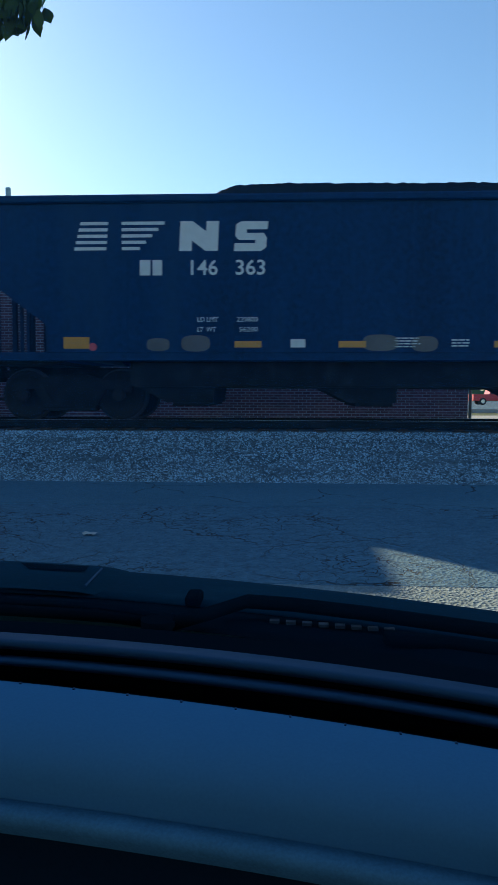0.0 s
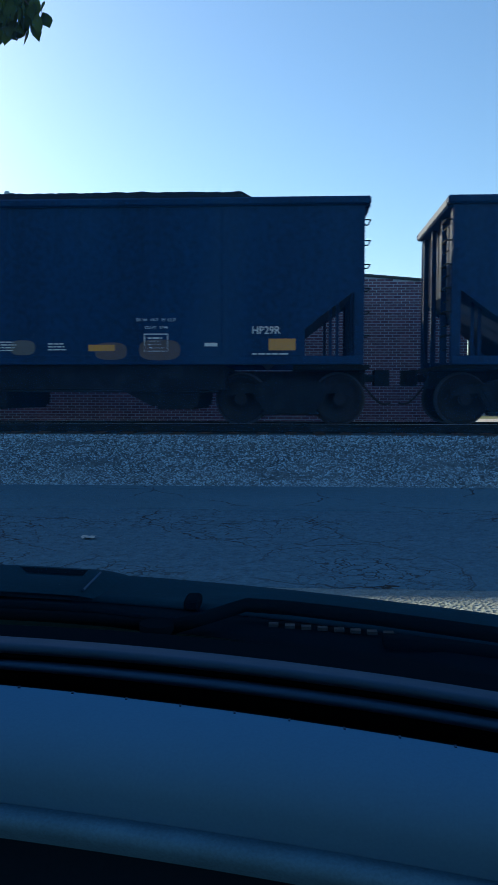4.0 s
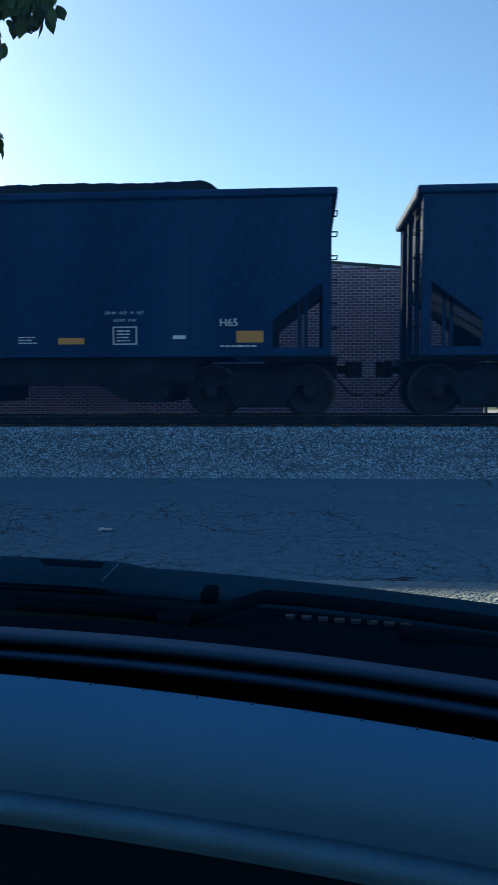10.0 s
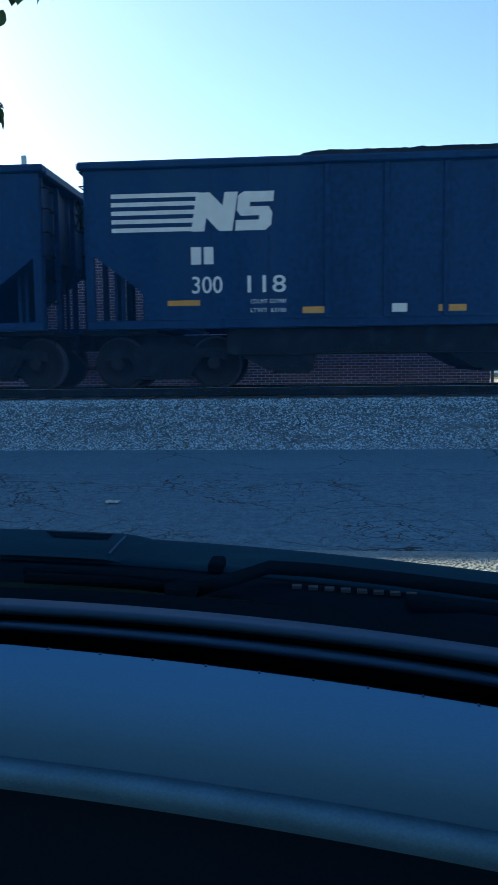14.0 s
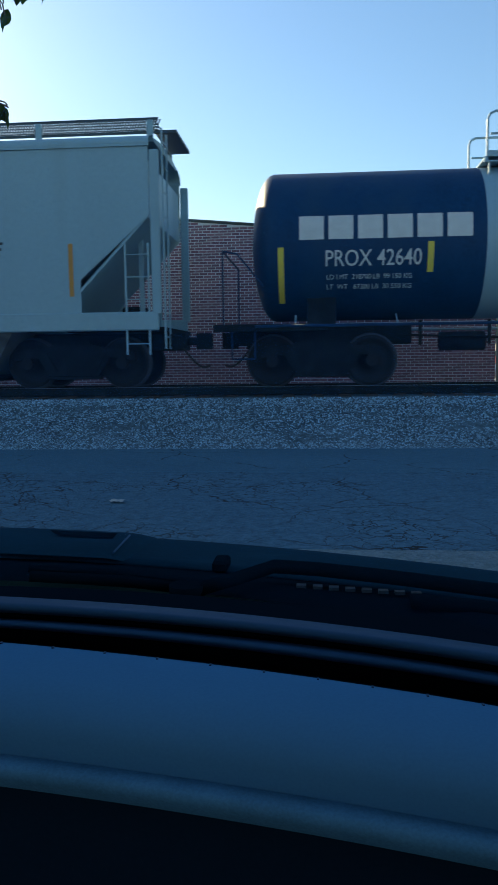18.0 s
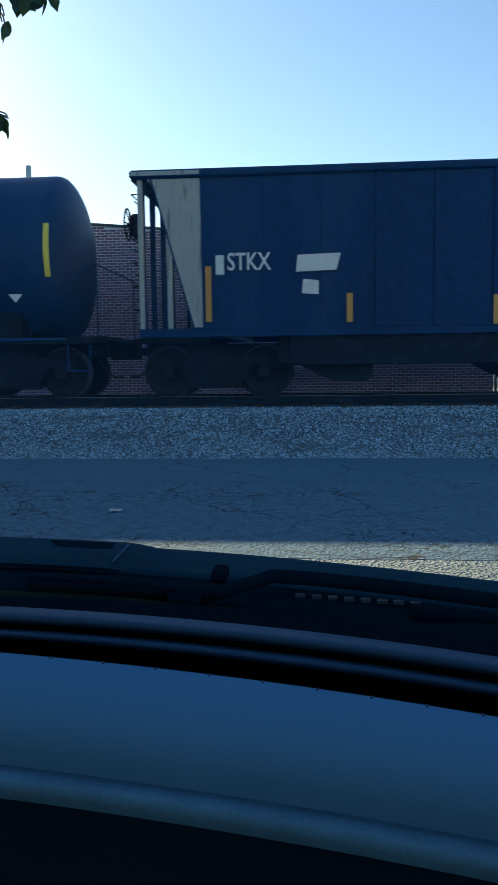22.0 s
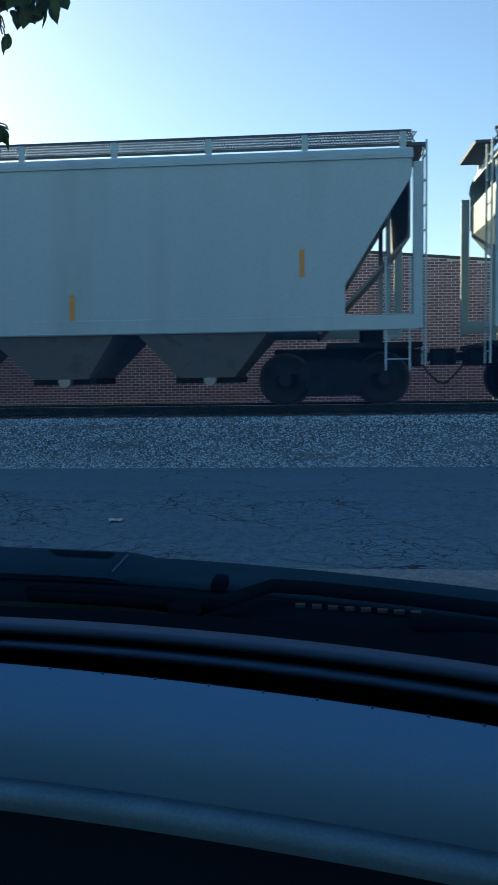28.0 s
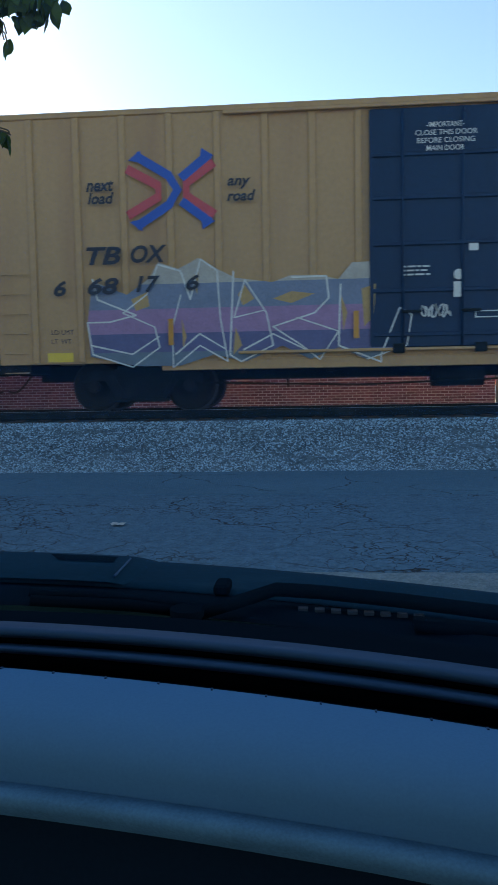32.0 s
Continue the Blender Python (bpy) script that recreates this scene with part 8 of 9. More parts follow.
part("valve_box", M().box(6.5, 7.0, -0.3, 0.3, 3.95, 4.15, 0.05), UNDER, c)

c = label_of(tank_car(-452.79, 12.95, WHITE, 1.45, 2.5, 1.2, (5.0, 7.75), [(5.05, 6.05, 0.72), (6.6, 7.7, 0.75)], (-0.4, 12.95), GRATE, 1), "white tank car with a faded blue band round its middle")
part("blue_band", M().rings([[(x, -1.457 * math.cos(a), 2.5 + 1.457 * math.sin(a)) for a in [-0.6 + 4.34 * k / 32 for k in range(33)]] for x in (4.95, 7.85)]), BLUEBAND, c, "faded blue band")
letters("ETCX 21155", (1.16, 2.84, 1.99, 2.26), D, c, curve=CV, bold=0.022)
letters("LD LMT 192700 LB 87 400 KG", (1.17, 2.76, 1.83, 1.92), D, c, curve=CV, bold=0)
letters("LT WT  70300 LB 31 900 KG", (1.17, 2.76, 1.68, 1.77), D, c, curve=CV, bold=0)
for q, z, h in ((0.25, 1.98, 0.85), (2.93, 2.08, 0.46), (5.28, 2.06, 0.45), (7.53, 2.08, 0.44), (9.7, 2.06, 0.44), (12.4, 1.95, 0.85)):
    tape(c, q, z, 0.1, h, STRIPE_Y if 4 < q < 8 else AMBER, curve=CV)
for q in (3.5, 4.3, 8.3):
    bars(c, q, q + 1.1, 1.62, 1.86, 5, STEELP, curve=CV, seed=int(q * 10))
patch("notice", [rect(8.9, 9.6, 2.0, 2.25)], SIGNY, c, curve=CV)
bars(c, 10.6, 11.7, 1.9, 2.6, 7, D, curve=CV, seed=28)
manway(c, 6.95, 3.95, 0.28, 0.38, UNDER)
part("chain_loop", M().path([(-0.1 + 0.12 * math.cos(k * 0.52), -1.45, 1.9 + 0.25 * math.sin(k * 0.52)) for k in range(13)], 0.05, 6), SP["cream"], c)
part("document_box", M().box(0.72, 1.1, -1.58, -1.5, 1.5, 1.76, 0.02).box(0.93, 1.0, -1.54, -1.5, 1.08, 1.5), CAPM, c)
patch("label", [rect(0.8, 1.0, 1.56, 1.7)], STEELP, c, -1.585)

# dark blue tank car
c = label_of(tank_car(-468.0, 13.35, TANKNAVY, 1.5, 2.58, 1.2, (5.6, 8.8), [(6.7, 7.0, 0.72), (7.7, 8.9, 0.72)], (0.0, 13.6), None, 0), "dark blue tank car with white tags and yellow strips")
CV = (2.58, 1.5)
patch("name_bars", [rect(8.64 + 0.3 * k, 8.64 + 0.3 * k + 0.24, 2.96, 3.2) for k in range(4)] + [rect(10.36 + 0.31 * k, 10.6 + 0.31 * k, 2.93, 3.17) for k in range(4)], LETTER, c, curve=CV)
patch("emblem", [rect(9.95, 10.25, 2.93, 3.19)], LETTER, c, curve=CV)
letters("CORN SYRUP", (10.45, 11.31, 1.98, 2.08), LETTER, c, curve=CV, bold=0.01)
for q, z, h in ((0.4, 1.7, 0.9), (5.99, 2.05, 0.45), (6.15, 2.05, 0.45), (9.43, 2.07, 0.42), (9.58, 2.07, 0.42), (12.93, 1.62, 0.88)):
    tape(c, q, z, 0.1, h, STRIPE_Y, curve=CV)
bars(c, 11.83, 12.87, 2.0, 2.6, 7, LETTER, curve=CV, seed=33)
bars(c, 8.7, 9.45, 1.5, 2.0, 5, LETTER, curve=CV, seed=34)
ring_box(c, 11.45, 11.88, 1.6, 1.9, LETTER, -1.2, curve=CV)
scribble(c, 7.6, 8.7, 2.05, 2.45, 35, CHALK, 0.05, curve=CV, turns=6)
scribble(c, 9.65, 10.55, 1.5, 2.15, 36, CHALK, 0.025, curve=CV, turns=4)
scribble(c, 11.3, 11.9, 1.35, 1.6, 37, CHALK, 0.025, curve=CV, turns=5)
manway(c, 8.2, 4.08, 0.35, 0.12, TANKNAVY)
part("vent", M().rod((9.2, 0, 4.0), (9.2, 0, 4.35), 0.07, 10).rod((9.2, 0, 4.35), (9.2, 0, 4.5), 0.04, 10), UNDER, c)


# short and long grey covered hoppers at the rear
def short_hopper(at, e, num, tag):
    c = label_of(covered_hopper(at, e, GREY, (3.95, e - 3.7), (1.33, 1.62, 3.45), 1.7, 0.38, True, (1.36, 1.6), (3.35, 2.2), proud=0.004), "short pale grey two-bay covered hopper car" + (" with a blue graffiti piece" if tag else ""))
    letters("GACX", (1.5, 2.32, 2.47, 2.73), D, c, YS, bold=0.0)
    letters(num, (1.5, 2.14, 2.01, 2.27), D, c, YS, bold=0.0)
    letters("LD LMT  232400", (1.5, 2.28, 1.79, 1.88), D, c, YS, bold=0)
    letters("LT  WT   53600", (1.5, 2.28, 1.62, 1.71), D, c, YS, bold=0)
    ring_box(c, 2.93, 3.16, 2.22, 2.47, D, YS)
    letters("C", (3.01, 3.09, 2.26, 2.35), D, c, YS)
    patch("name_bars", [[(8.3 + 0.38 * k, 3.38), (8.6 + 0.38 * k, 3.38), (8.64 + 0.38 * k, 3.92), (8.34 + 0.38 * k, 3.92)] for k in range(4)], D, c, YS)
    for q, z, h in ((1.34, 1.62, 0.93), (3.71, 1.64, 0.44), (5.6, 1.64, 0.42), (7.44, 1.63, 0.45), (9.83, 1.61, 0.93)):
        tape(c, q, z, 0.09, h, y=YS)
    bars(c, 4.3, 5.0, 1.7, 1.95, 3, D, YS, seed=41)
    bars(c, 6.4, 6.9, 1.64, 1.8, 3, D, YS, seed=42)
    patch("panel", [rect(8.19, 8.59, 1.64, 1.93)], D, c, YS)
    patch("label", [rect(9.0, 9.14, 2.1, 2.26)], EMB_BLUE, c, YS)
    for k in (0, 1):
        part("bearing_bracket", M().box(1.5 if k else e - 1.85, 1.85 if k else e - 1.5, -1.59, -1.5, 1.06, 1.36, 0.02), GREY, c)
    return c


short_hopper(-480.6, 11.2, "9846", False)
c = label_of(covered_hopper(-497.61, 15.9, GREY, (3.85, 6.6, 9.4, 12.1), (1.33, 2.05, 3.82), 1.5, 0.42, None, (1.28, 1.54), (2.85, 1.75), DULL), "pale grey covered hopper car with dark slope sheets at its end")
hopper_print(c, "TILX", "57122", 2.39, 2.82, "219500", "65500")
ring_box(c, 4.12, 4.37, 2.54, 2.81, D, YS)
letters("C", (4.2, 4.29, 2.58, 2.68), D, c, YS)
for q, z, h in ((1.71, 2.22, 0.46), (4.16, 1.54, 0.44), (7.0, 1.54, 0.44), (9.8, 1.54, 0.44), (13.8, 2.2, 0.46)):
    tape(c, q, z, 0.09, h, y=YS)
bars(c, 5.2, 6.4, 1.1, 1.25, 2, EMB_RED, -1.615, seed=44)
short_hopper(-510.04, 11.2, "9875", False)
c = short_hopper(-522.33, 11.25, "9937", True)
mist(c, [(2.25, 2.01, 0.1, 0.09), (2.16, 1.54, 0.1, 0.16), (3.3, 2.23, 0.14, 0.1), (3.46, 2.15, 0.12, 0.12), (4.01, 2.24, 0.2, 0.1), (4.37, 2.14, 0.16, 0.1), (4.64, 2.02, 0.15, 0.08), (4.84, 1.87, 0.09, 0.09), (4.8, 1.59, 0.08, 0.12), (2.99, 2.15, 0.12, 0.05), (4.72, 1.41, 0.12, 0.06), (2.51, 1.41, 0.15, 0.05)], "yellow", YS, 0.5, 4)
shapes(c, SPRAY_SHORT, YS - 0.004, edge="navy", line=None, first=1, rim=0.012)
shapes(c, SPRAY_SHORT_END, YS - 0.012, edge="navy", line=None, first=0, rim=0.012)
for line in LINES_SHORT:
    coat("graffiti_outline", stroke(soften(line), 0.032, 0.6), "navy", c, YS, 8)


def on_bay(name, polys, colour, lift):
    """Spray paint that runs on over the sloping face of the hopper bay."""
    m = M()
    for p in polys:
        m.add([(x, -1.5 + (1.38 - z) * 0.611 - lift, z) for x, z in p], [tuple(range(len(p)))])
    part(name, m, SP[colour], c)


on_bay("graffiti_fill", [soften([(2.75, 1.34), (4.92, 1.34), (4.72, 1.12), (4.48, 0.92), (3.77, 0.88), (3.22, 0.96), (2.91, 1.16)])], "navy", 0.006)
on_bay("graffiti_fill", stroke(soften([(2.91, 1.31), (3.22, 1.12), (3.46, 0.96)]), 0.1, 0.4) + stroke(soften([(3.77, 1.31), (4.09, 1.2), (4.56, 1.28)]), 0.12, 0.4) + stroke(soften([(3.93, 0.96), (4.33, 1.08), (4.72, 1.31)]), 0.1, 0.3), "teal", 0.009)
on_bay("graffiti_outline", stroke([(3.5, 0.88), (3.48, 1.16), (3.3, 1.33)], 0.05, 0.6) + stroke([(3.58, 0.88), (3.77, 1.16), (3.81, 1.31)], 0.04, 0.6), "steel", 0.012)
for k_, (x0_, x1_, z_, h_) in enumerate(((4.93, 5.5, 1.97, 0.2), (5.1, 5.6, 1.75, 0.19), (5.22, 5.86, 1.52, 0.19), (4.9, 5.15, 1.5, 0.4), (1.42, 2.0, 1.5, 0.12), (1.47, 2.03, 1.37, 0.11))):
    scribble(c, x0_, x1_, z_, z_ + h_, 62 + k_, SP["navy"], 0.034, YS - 0.03, turns=5 if k_ != 3 else 3)
bars(c, 5.15, 6.1, 2.21, 2.37, 2, SP["plum"], YS, seed=92)

# maroon box car
POSTS3 = [0.92, 1.71, 2.53, 3.35, 4.16, 4.96, 5.75, 12.53, 13.43, 14.18, 14.96, 15.79, 16.6, 17.4]
c = label_of(box_car(-541.6, 18.2, MAROON, MAROON, (), 5.25, (6.65, 11.55, 2), POSTS3), "weathered maroon box car with blue and white graffiti pieces")
ring = [[(1.75 + q * math.cos(k * 0.1745 + d), 4.2 + q * math.sin(k * 0.1745 + d)) for q, d in ((0.47, 0.0), (0.55, 0.0), (0.55, 0.1), (0.47, 0.1))] for k in range(36)]
patch("round_emblem", ring, SP["dim"], c, YS - 0.042, 1)
patch("round_emblem", [[(1.75 + 0.42 * math.cos(k * 0.2618), 4.2 + 0.43 * math.sin(k * 0.2618)) for k in range(24)]], SP["dim"], c, YS - 0.042, 2)
patch("round_emblem", [[(1.75 + 0.22 * math.cos(k * 0.2618), 4.26 + 0.4 * math.sin(k * 0.2618)) for k in range(24)]], SP["slate"], c, YS - 0.042, 3)
patch("round_emblem", [rect(1.7, 1.8, 3.8, 4.3), rect(1.66, 1.84, 3.88, 3.92), rect(1.66, 1.84, 4.0, 4.04)], SP["dim"], c, YS - 0.042, 4)
for n_, z_, w_ in ((8, 4.28, 1.62), (7, 3.97, 1.18), (7, 3.69, 1.32)):
    patch("name_bars", [rect(2.62 + w_ * k / n_, 2.62 + w_ * (k + 0.66) / n_, z_, z_ + 0.2) for k in range(n_)], SP["dim"], c, YS - 0.042)
patch("mark", [rect(1.1, 1.28, 2.47, 2.68), rect(1.32, 1.49, 2.47, 2.68)], LETTER, c, YS - 0.042)
patch("touched_up_patch", [rect(1.0, 1.55, 1.7, 2.3), rect(1.82, 2.4, 1.62, 2.36)], SP["slate"], c, YS - 0.12, 1)
letters("218", (1.04, 1.5, 2.02, 2.24), LETTER, c, YS - 0.127)
letters("111", (1.9, 2.32, 2.02, 2.26), LETTER, c, YS - 0.127)
letters("LD LMT  210600", (1.08, 2.3, 1.88, 1.95), LETTER, c, YS - 0.127, bold=0)
letters("LT  WT   75400", (1.08, 2.3, 1.75, 1.82), LETTER, c, YS - 0.127, bold=0)
coat("graffiti_moon", [[(4.2 + 0.88 * math.cos(k * 0.18), 2.4 + 0.86 * math.sin(k * 0.18)) for k in range(35)]], "plum", c, YS - 0.042, 1)
coat("graffiti_moon", [[(4.15 + 0.68 * math.cos(k * 0.18), 2.4 + 0.64 * math.sin(k * 0.18)) for k in range(35)]], "lilac", c, YS - 0.042, 2)
mist(c, [(0.7, 1.45, 0.65, 0.55), (7.5, 1.35, 0.9, 0.5)], "lilac", YS - 0.042, 1, 70)
mist(c, [(0.92, 4.4, 0.03, 0.5), (1.72, 3.35, 0.035, 0.3), (3.36, 3.9, 0.03, 0.6), (4.17, 3.72, 0.03, 0.5), (4.95, 4.2, 0.03, 0.6), (5.75, 3.9, 0.03, 0.6), (2.54, 4.6, 0.025, 0.3)], "worn", YS - 0.042, 0, 17, "worn_paint")
shapes(c, SPRAY_MAROON, YS - 0.042, edge="navy", line=None, first=3, rim=0.03, smooth=False)
coat("graffiti_outline", [p for l in LINES_BLUE + LINES_BLUE_LOW for p in stroke(soften(l), 0.085, 0.3)], "navy", c, YS - 0.1, 1)
blades(c, (1.0, 7.2, 0.84, 1.3), 12, ["aqua", "teal", "navy"], "navy", YS - 0.09, 74, (0.4, 0.9), 0.1)
r = random.Random(14)
coat("graffiti_dots", [[(u + q * math.cos(i * 0.785), v + q * math.sin(i * 0.785)) for i in range(8)] for u, v, q in [(r.uniform(1.1, 6.6), r.uniform(0.9, 1.7), r.uniform(0.03, 0.09)) for _ in range(16)]], "sky", c, YS - 0.11, 1)
spikes(c, 13.6, 1.6, 2.1, 0.95, 10, "lilac", YS - 0.042, 1, 77)
piece(c, "SINK", (11.95, 15.35, 0.88, 2.42), [(1.0, "cream")], "black", YS - 0.06, 0.36, None, ("black", -0.16, 0.06), "white", seed=74, rim=0.03, smooth=False)
for w_, b_ in (("FUNKY", (15.95, 16.45, 1.84, 2.06)), ("FRESH!", (15.98, 16.55, 1.58, 1.79))):
    letters(w_, b_, SP["white"], c, YS - 0.045, "sprayed_tag", bold=0.0, shear=0.1)
coat("sprayed_tag", stroke([(16.05, 1.5), (16.45, 1.52)], 0.02) + stroke([(15.35, 2.18), (15.75, 2.2)], 0.02), "white", c, YS - 0.045, 1)
ring_box(c, 16.81, 17.3, 1.68, 1.99, LETTER, YS - 0.045, t=0.015)
patch("panel", [rect(17.42, 18.1, 0.9, 2.5)], SP["plumdark"], c, YS - 0.042, 1)
scribble(c, 15.1, 15.6, 2.25, 2.45, 75, SP["sky"], 0.02, YS - 0.05, turns=4)
scribble(c, 15.9, 16.7, 1.7, 2.1, 76, SP["sky"], 0.02, YS - 0.05, turns=5)
for q in (2.05, 2.9, 3.7, 4.5, 5.3, 6.1, 12.0, 12.7, 13.5, 14.3, 15.2, 16.1):
    tape(c, q, 1.28, 0.44, 0.09, y=YS - 0.19)
patch("notice", [rect(1.04, 1.59, 1.2, 1.5)], SIGNY, c, YS - 0.2)
for x0 in (7.5, 9.88):
    for s, q in (("Close And Lock", 0.0), ("Both Doors Before", 0.125), ("Moving Car", 0.25)):
        letters(s, (x0 + 0.2 * (len(s) < 12), x0 + 0.92 - 0.2 * (len(s) < 12), 4.45 - q, 4.54 - q), LETTER, c, -1.72, "notice", bold=0.0, shear=0.15)
bars(c, 10.7, 11.3, 3.3, 3.5, 3, LETTER, -1.69, seed=78)
patch("sticker", [rect(10.2, 10.42, 1.75, 2.0), rect(8.0, 8.2, 1.7, 1.95)], LETTER, c, -1.69)

# yellow box car at the rear
POSTS4 = [0.67, 1.49, 2.3, 3.11, 3.93, 4.74, 5.53, 6.3, 11.8, 12.6, 13.4, 14.2, 15.0, 15.8, 16.6, 17.4]
c = label_of(box_car(-560.55, 18.08, YELLOW, NAVY, (), 5.15, (6.45, 11.45, 2), POSTS4, 0.86), "faded yellow box car with dark blue doors and large graffiti pieces")
crossed_arrows(c, 2.38, 3.88, 3.1, 4.45, YS - 0.042)
for s, b in (("next", (1.68, 2.16, 3.78, 3.97)), ("load", (1.7, 2.16, 3.57, 3.76)), ("any", (4.11, 4.5, 3.74, 3.92)), ("road", (4.1, 4.58, 3.54, 3.72)), ("TB", (1.64, 2.25, 2.55, 2.85)), ("OX", (2.42, 3.05, 2.56, 2.86)),
             ("6", (1.05, 1.28, 2.03, 2.3)), ("68", (1.65, 2.2, 2.04, 2.33)), ("17", (2.5, 2.92, 2.06, 2.34)), ("6", (3.36, 3.6, 2.08, 2.34))):
    letters(s, b, D, c, YS - 0.1, bold=0.03, shear=0.25)
letters("LD LMT", (0.95, 1.35, 1.38, 1.46), D, c, YS, bold=0)
letters("LT  WT", (0.95, 1.3, 1.22, 1.3), D, c, YS, bold=0)
for lo, hi, colour in ((0.8, 1.04, "steel"), (1.04, 1.36, "indigo"), (1.36, 1.78, "plum"), (1.78, 2.2, "dusk"), (2.2, 2.7, "mistgrey")):
    coat("graffiti_fill", [cut(cut(FADED_FIELD, lo, True), hi, False)], colour, c, YS - 0.06, 1, "faded banded graffiti on the car side" if lo == 0.8 else "")
coat("graffiti_gap", FADED_GAPS, "ochre", c, YS - 0.06, 2)
for line in FADED_LINES:
    coat("graffiti_outline", stroke(line, 0.03, 0.7), "white", c, YS - 0.06, 3)

scribble(c, 11.9, 12.5, 2.35, 2.65, 84, SP["dgreen"], 0.03, YS - 0.05, turns=4)
scribble(c, 17.1, 17.8, 2.8, 3.8, 85, SP["navy"], 0.04, YS - 0.05, turns=4)
patch("emblem", [rect(13.75, 15.0, 3.88, 4.05), rect(13.95, 14.15, 3.46, 3.88), rect(14.5, 14.7, 3.46, 3.88), [(15.05, 3.46), (15.25, 3.46), (15.62, 4.05), (15.42, 4.05)], [(15.42, 3.46), (15.62, 3.46), (15.25, 4.05), (15.05, 4.05)]], EMB_MAR, c, YS - 0.042)
patch("name_bars", [rect(12.68 + 0.2 * k, 12.82 + 0.2 * k, 2.97, 3.2) for k in range(7)] + [rect(14.2 + 0.2 * k, 14.34 + 0.2 * k, 2.97, 3.2) for k in range(7)] + [rect(15.8 + 0.19 * k, 15.93 + 0.19 * k, 2.97, 3.2) for k in range(7)], D, c, YS - 0.042)
door_words(c, [("-IMPORTANT-", 0.2, 0.8), ("CLOSE THIS DOOR", 0.02, 1.0), ("BEFORE CLOSING", 0.05, 0.96), ("MAIN DOOR", 0.2, 0.8)], 7.2, 8.22, 4.68, 0.125, 0.085, -1.725)
door_words(c, [("CLOSE AND LOCK", 0.0, 1.0), ("BOTH DOORS", 0.15, 0.85), ("BEFORE", 0.3, 0.7), ("MOVING CAR", 0.15, 0.85)], 9.7, 10.6, 4.68, 0.125, 0.085, -1.725)
for x0 in (7.0, 9.6):
    bars(c, x0, x0 + 0.5, 2.2, 2.4, 3, LETTER, -1.69, seed=int(x0))
    patch("sticker", [rect(x0 + 0.85, x0 + 1.0, 1.85, 2.1)], LETTER, c, -1.69)
    patch("dial", [[(x0 + 0.93 + 0.08 * math.cos(k * 0.63), 2.22 + 0.09 * math.sin(k * 0.63)) for k in range(10)]], LETTER, c, -1.69)
    ring_box(c, x0 + 1.2, x0 + 1.6, 1.5, 1.62, LETTER, -1.69)
    scribble(c, x0 + 0.3, x0 + 0.8, 1.5, 1.75, 86 + int(x0), LETTER, 0.03, -1.69, turns=6)
patch("label", [rect(8.1, 8.25, 2.6, 2.72)], LETTER, c, -1.69)
patch("notice", [rect(0.88, 1.34, 0.9, 1.06), rect(16.6, 17.15, 0.9, 1.08)], SIGNY, c, YS - 0.03)
tape(c, 6.2, 1.2, 0.09, 0.46, y=YS - 0.13)
for q in (3.05, 11.86, 14.65):
    tape(c, q, 1.15, 0.09, 0.45, y=YS - 0.14)
# Never in view: added so the train's shadow carries on behind.
c = label_of(box_car(-579.7, 18.05, BROWN, BROWN, (), 5.1, (6.55, 11.5, 2), POSTS4, 0.86), "unseen brown box car added behind the last one")
for c in CARS:
    if c.get("category") == "freight car":
        c["group"] = "cars of the train"

# ---- the parked car that holds the camera ----
DASH = mat("soft_grey_dashboard", (0.088, 0.195, 0.33), 0.9, spec=0.0, vary=0.08, scale=3, fine=500, bump=0.0)
# Real black trim; in the dashboard's recesses the black stands for shade.
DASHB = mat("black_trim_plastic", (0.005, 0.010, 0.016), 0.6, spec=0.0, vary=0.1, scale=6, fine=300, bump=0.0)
# Face under the brow: its shade is put into this dark colour.
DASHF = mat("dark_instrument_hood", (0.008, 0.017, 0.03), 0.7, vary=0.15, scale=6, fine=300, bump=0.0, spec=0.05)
# Bluish colour stands in for the sky's sheen on the ledges.
DASHS = mat("sky_sheen_trim", (0.03, 0.068, 0.13), 0.55, spec=0.06, vary=0.05, scale=3, fine=500, bump=0.0)
# Sky light on the rounded brow is put into this slightly lighter colour.
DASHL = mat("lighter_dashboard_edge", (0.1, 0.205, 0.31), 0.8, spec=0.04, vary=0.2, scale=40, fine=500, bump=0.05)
# Blue base and patches stand in for the sky mirrored in the paint.
HOOD = mat("dark_metallic_paint", (0.01, 0.034, 0.055), 0.85, spec=0.01, metal=0.0, vary=0.2, scale=6, fine=120, bump=0.01, dirt=(0.02, 0.05, 0.07), dirt_amount=0.35)
# Paler than the cowl: the light in its vent slots, painted in.
CLIPM = mat("lit_cowl_slot", (0.035, 0.045, 0.06), 0.6, vary=0.1, scale=6, fine=200, bump=0.0)
CLOTH = mat("grey_headliner_cloth", (0.3, 0.29, 0.28), 0.95, vary=0.05, scale=5, fine=200, bump=0.2)
US = [-0.95 + 0.05 * k for k in range(30)]


def sweep(u, ratio, drop):
    """A place on the nose of the car: u runs across it along the bow of the windscreen's foot, ratio fixes how far ahead it lies, drop how far under the eye."""
    k = 0.985 * drop / (0.2 * ratio * (1 + 0.03 * (ratio - 1)))
    yb = 0.585 - 0.363 * u - 0.49 * u * u if u > -0.75 else 0.5816 + (u + 0.75) * 0.372
    return (u * k, yb * k, EYE[2] - drop)


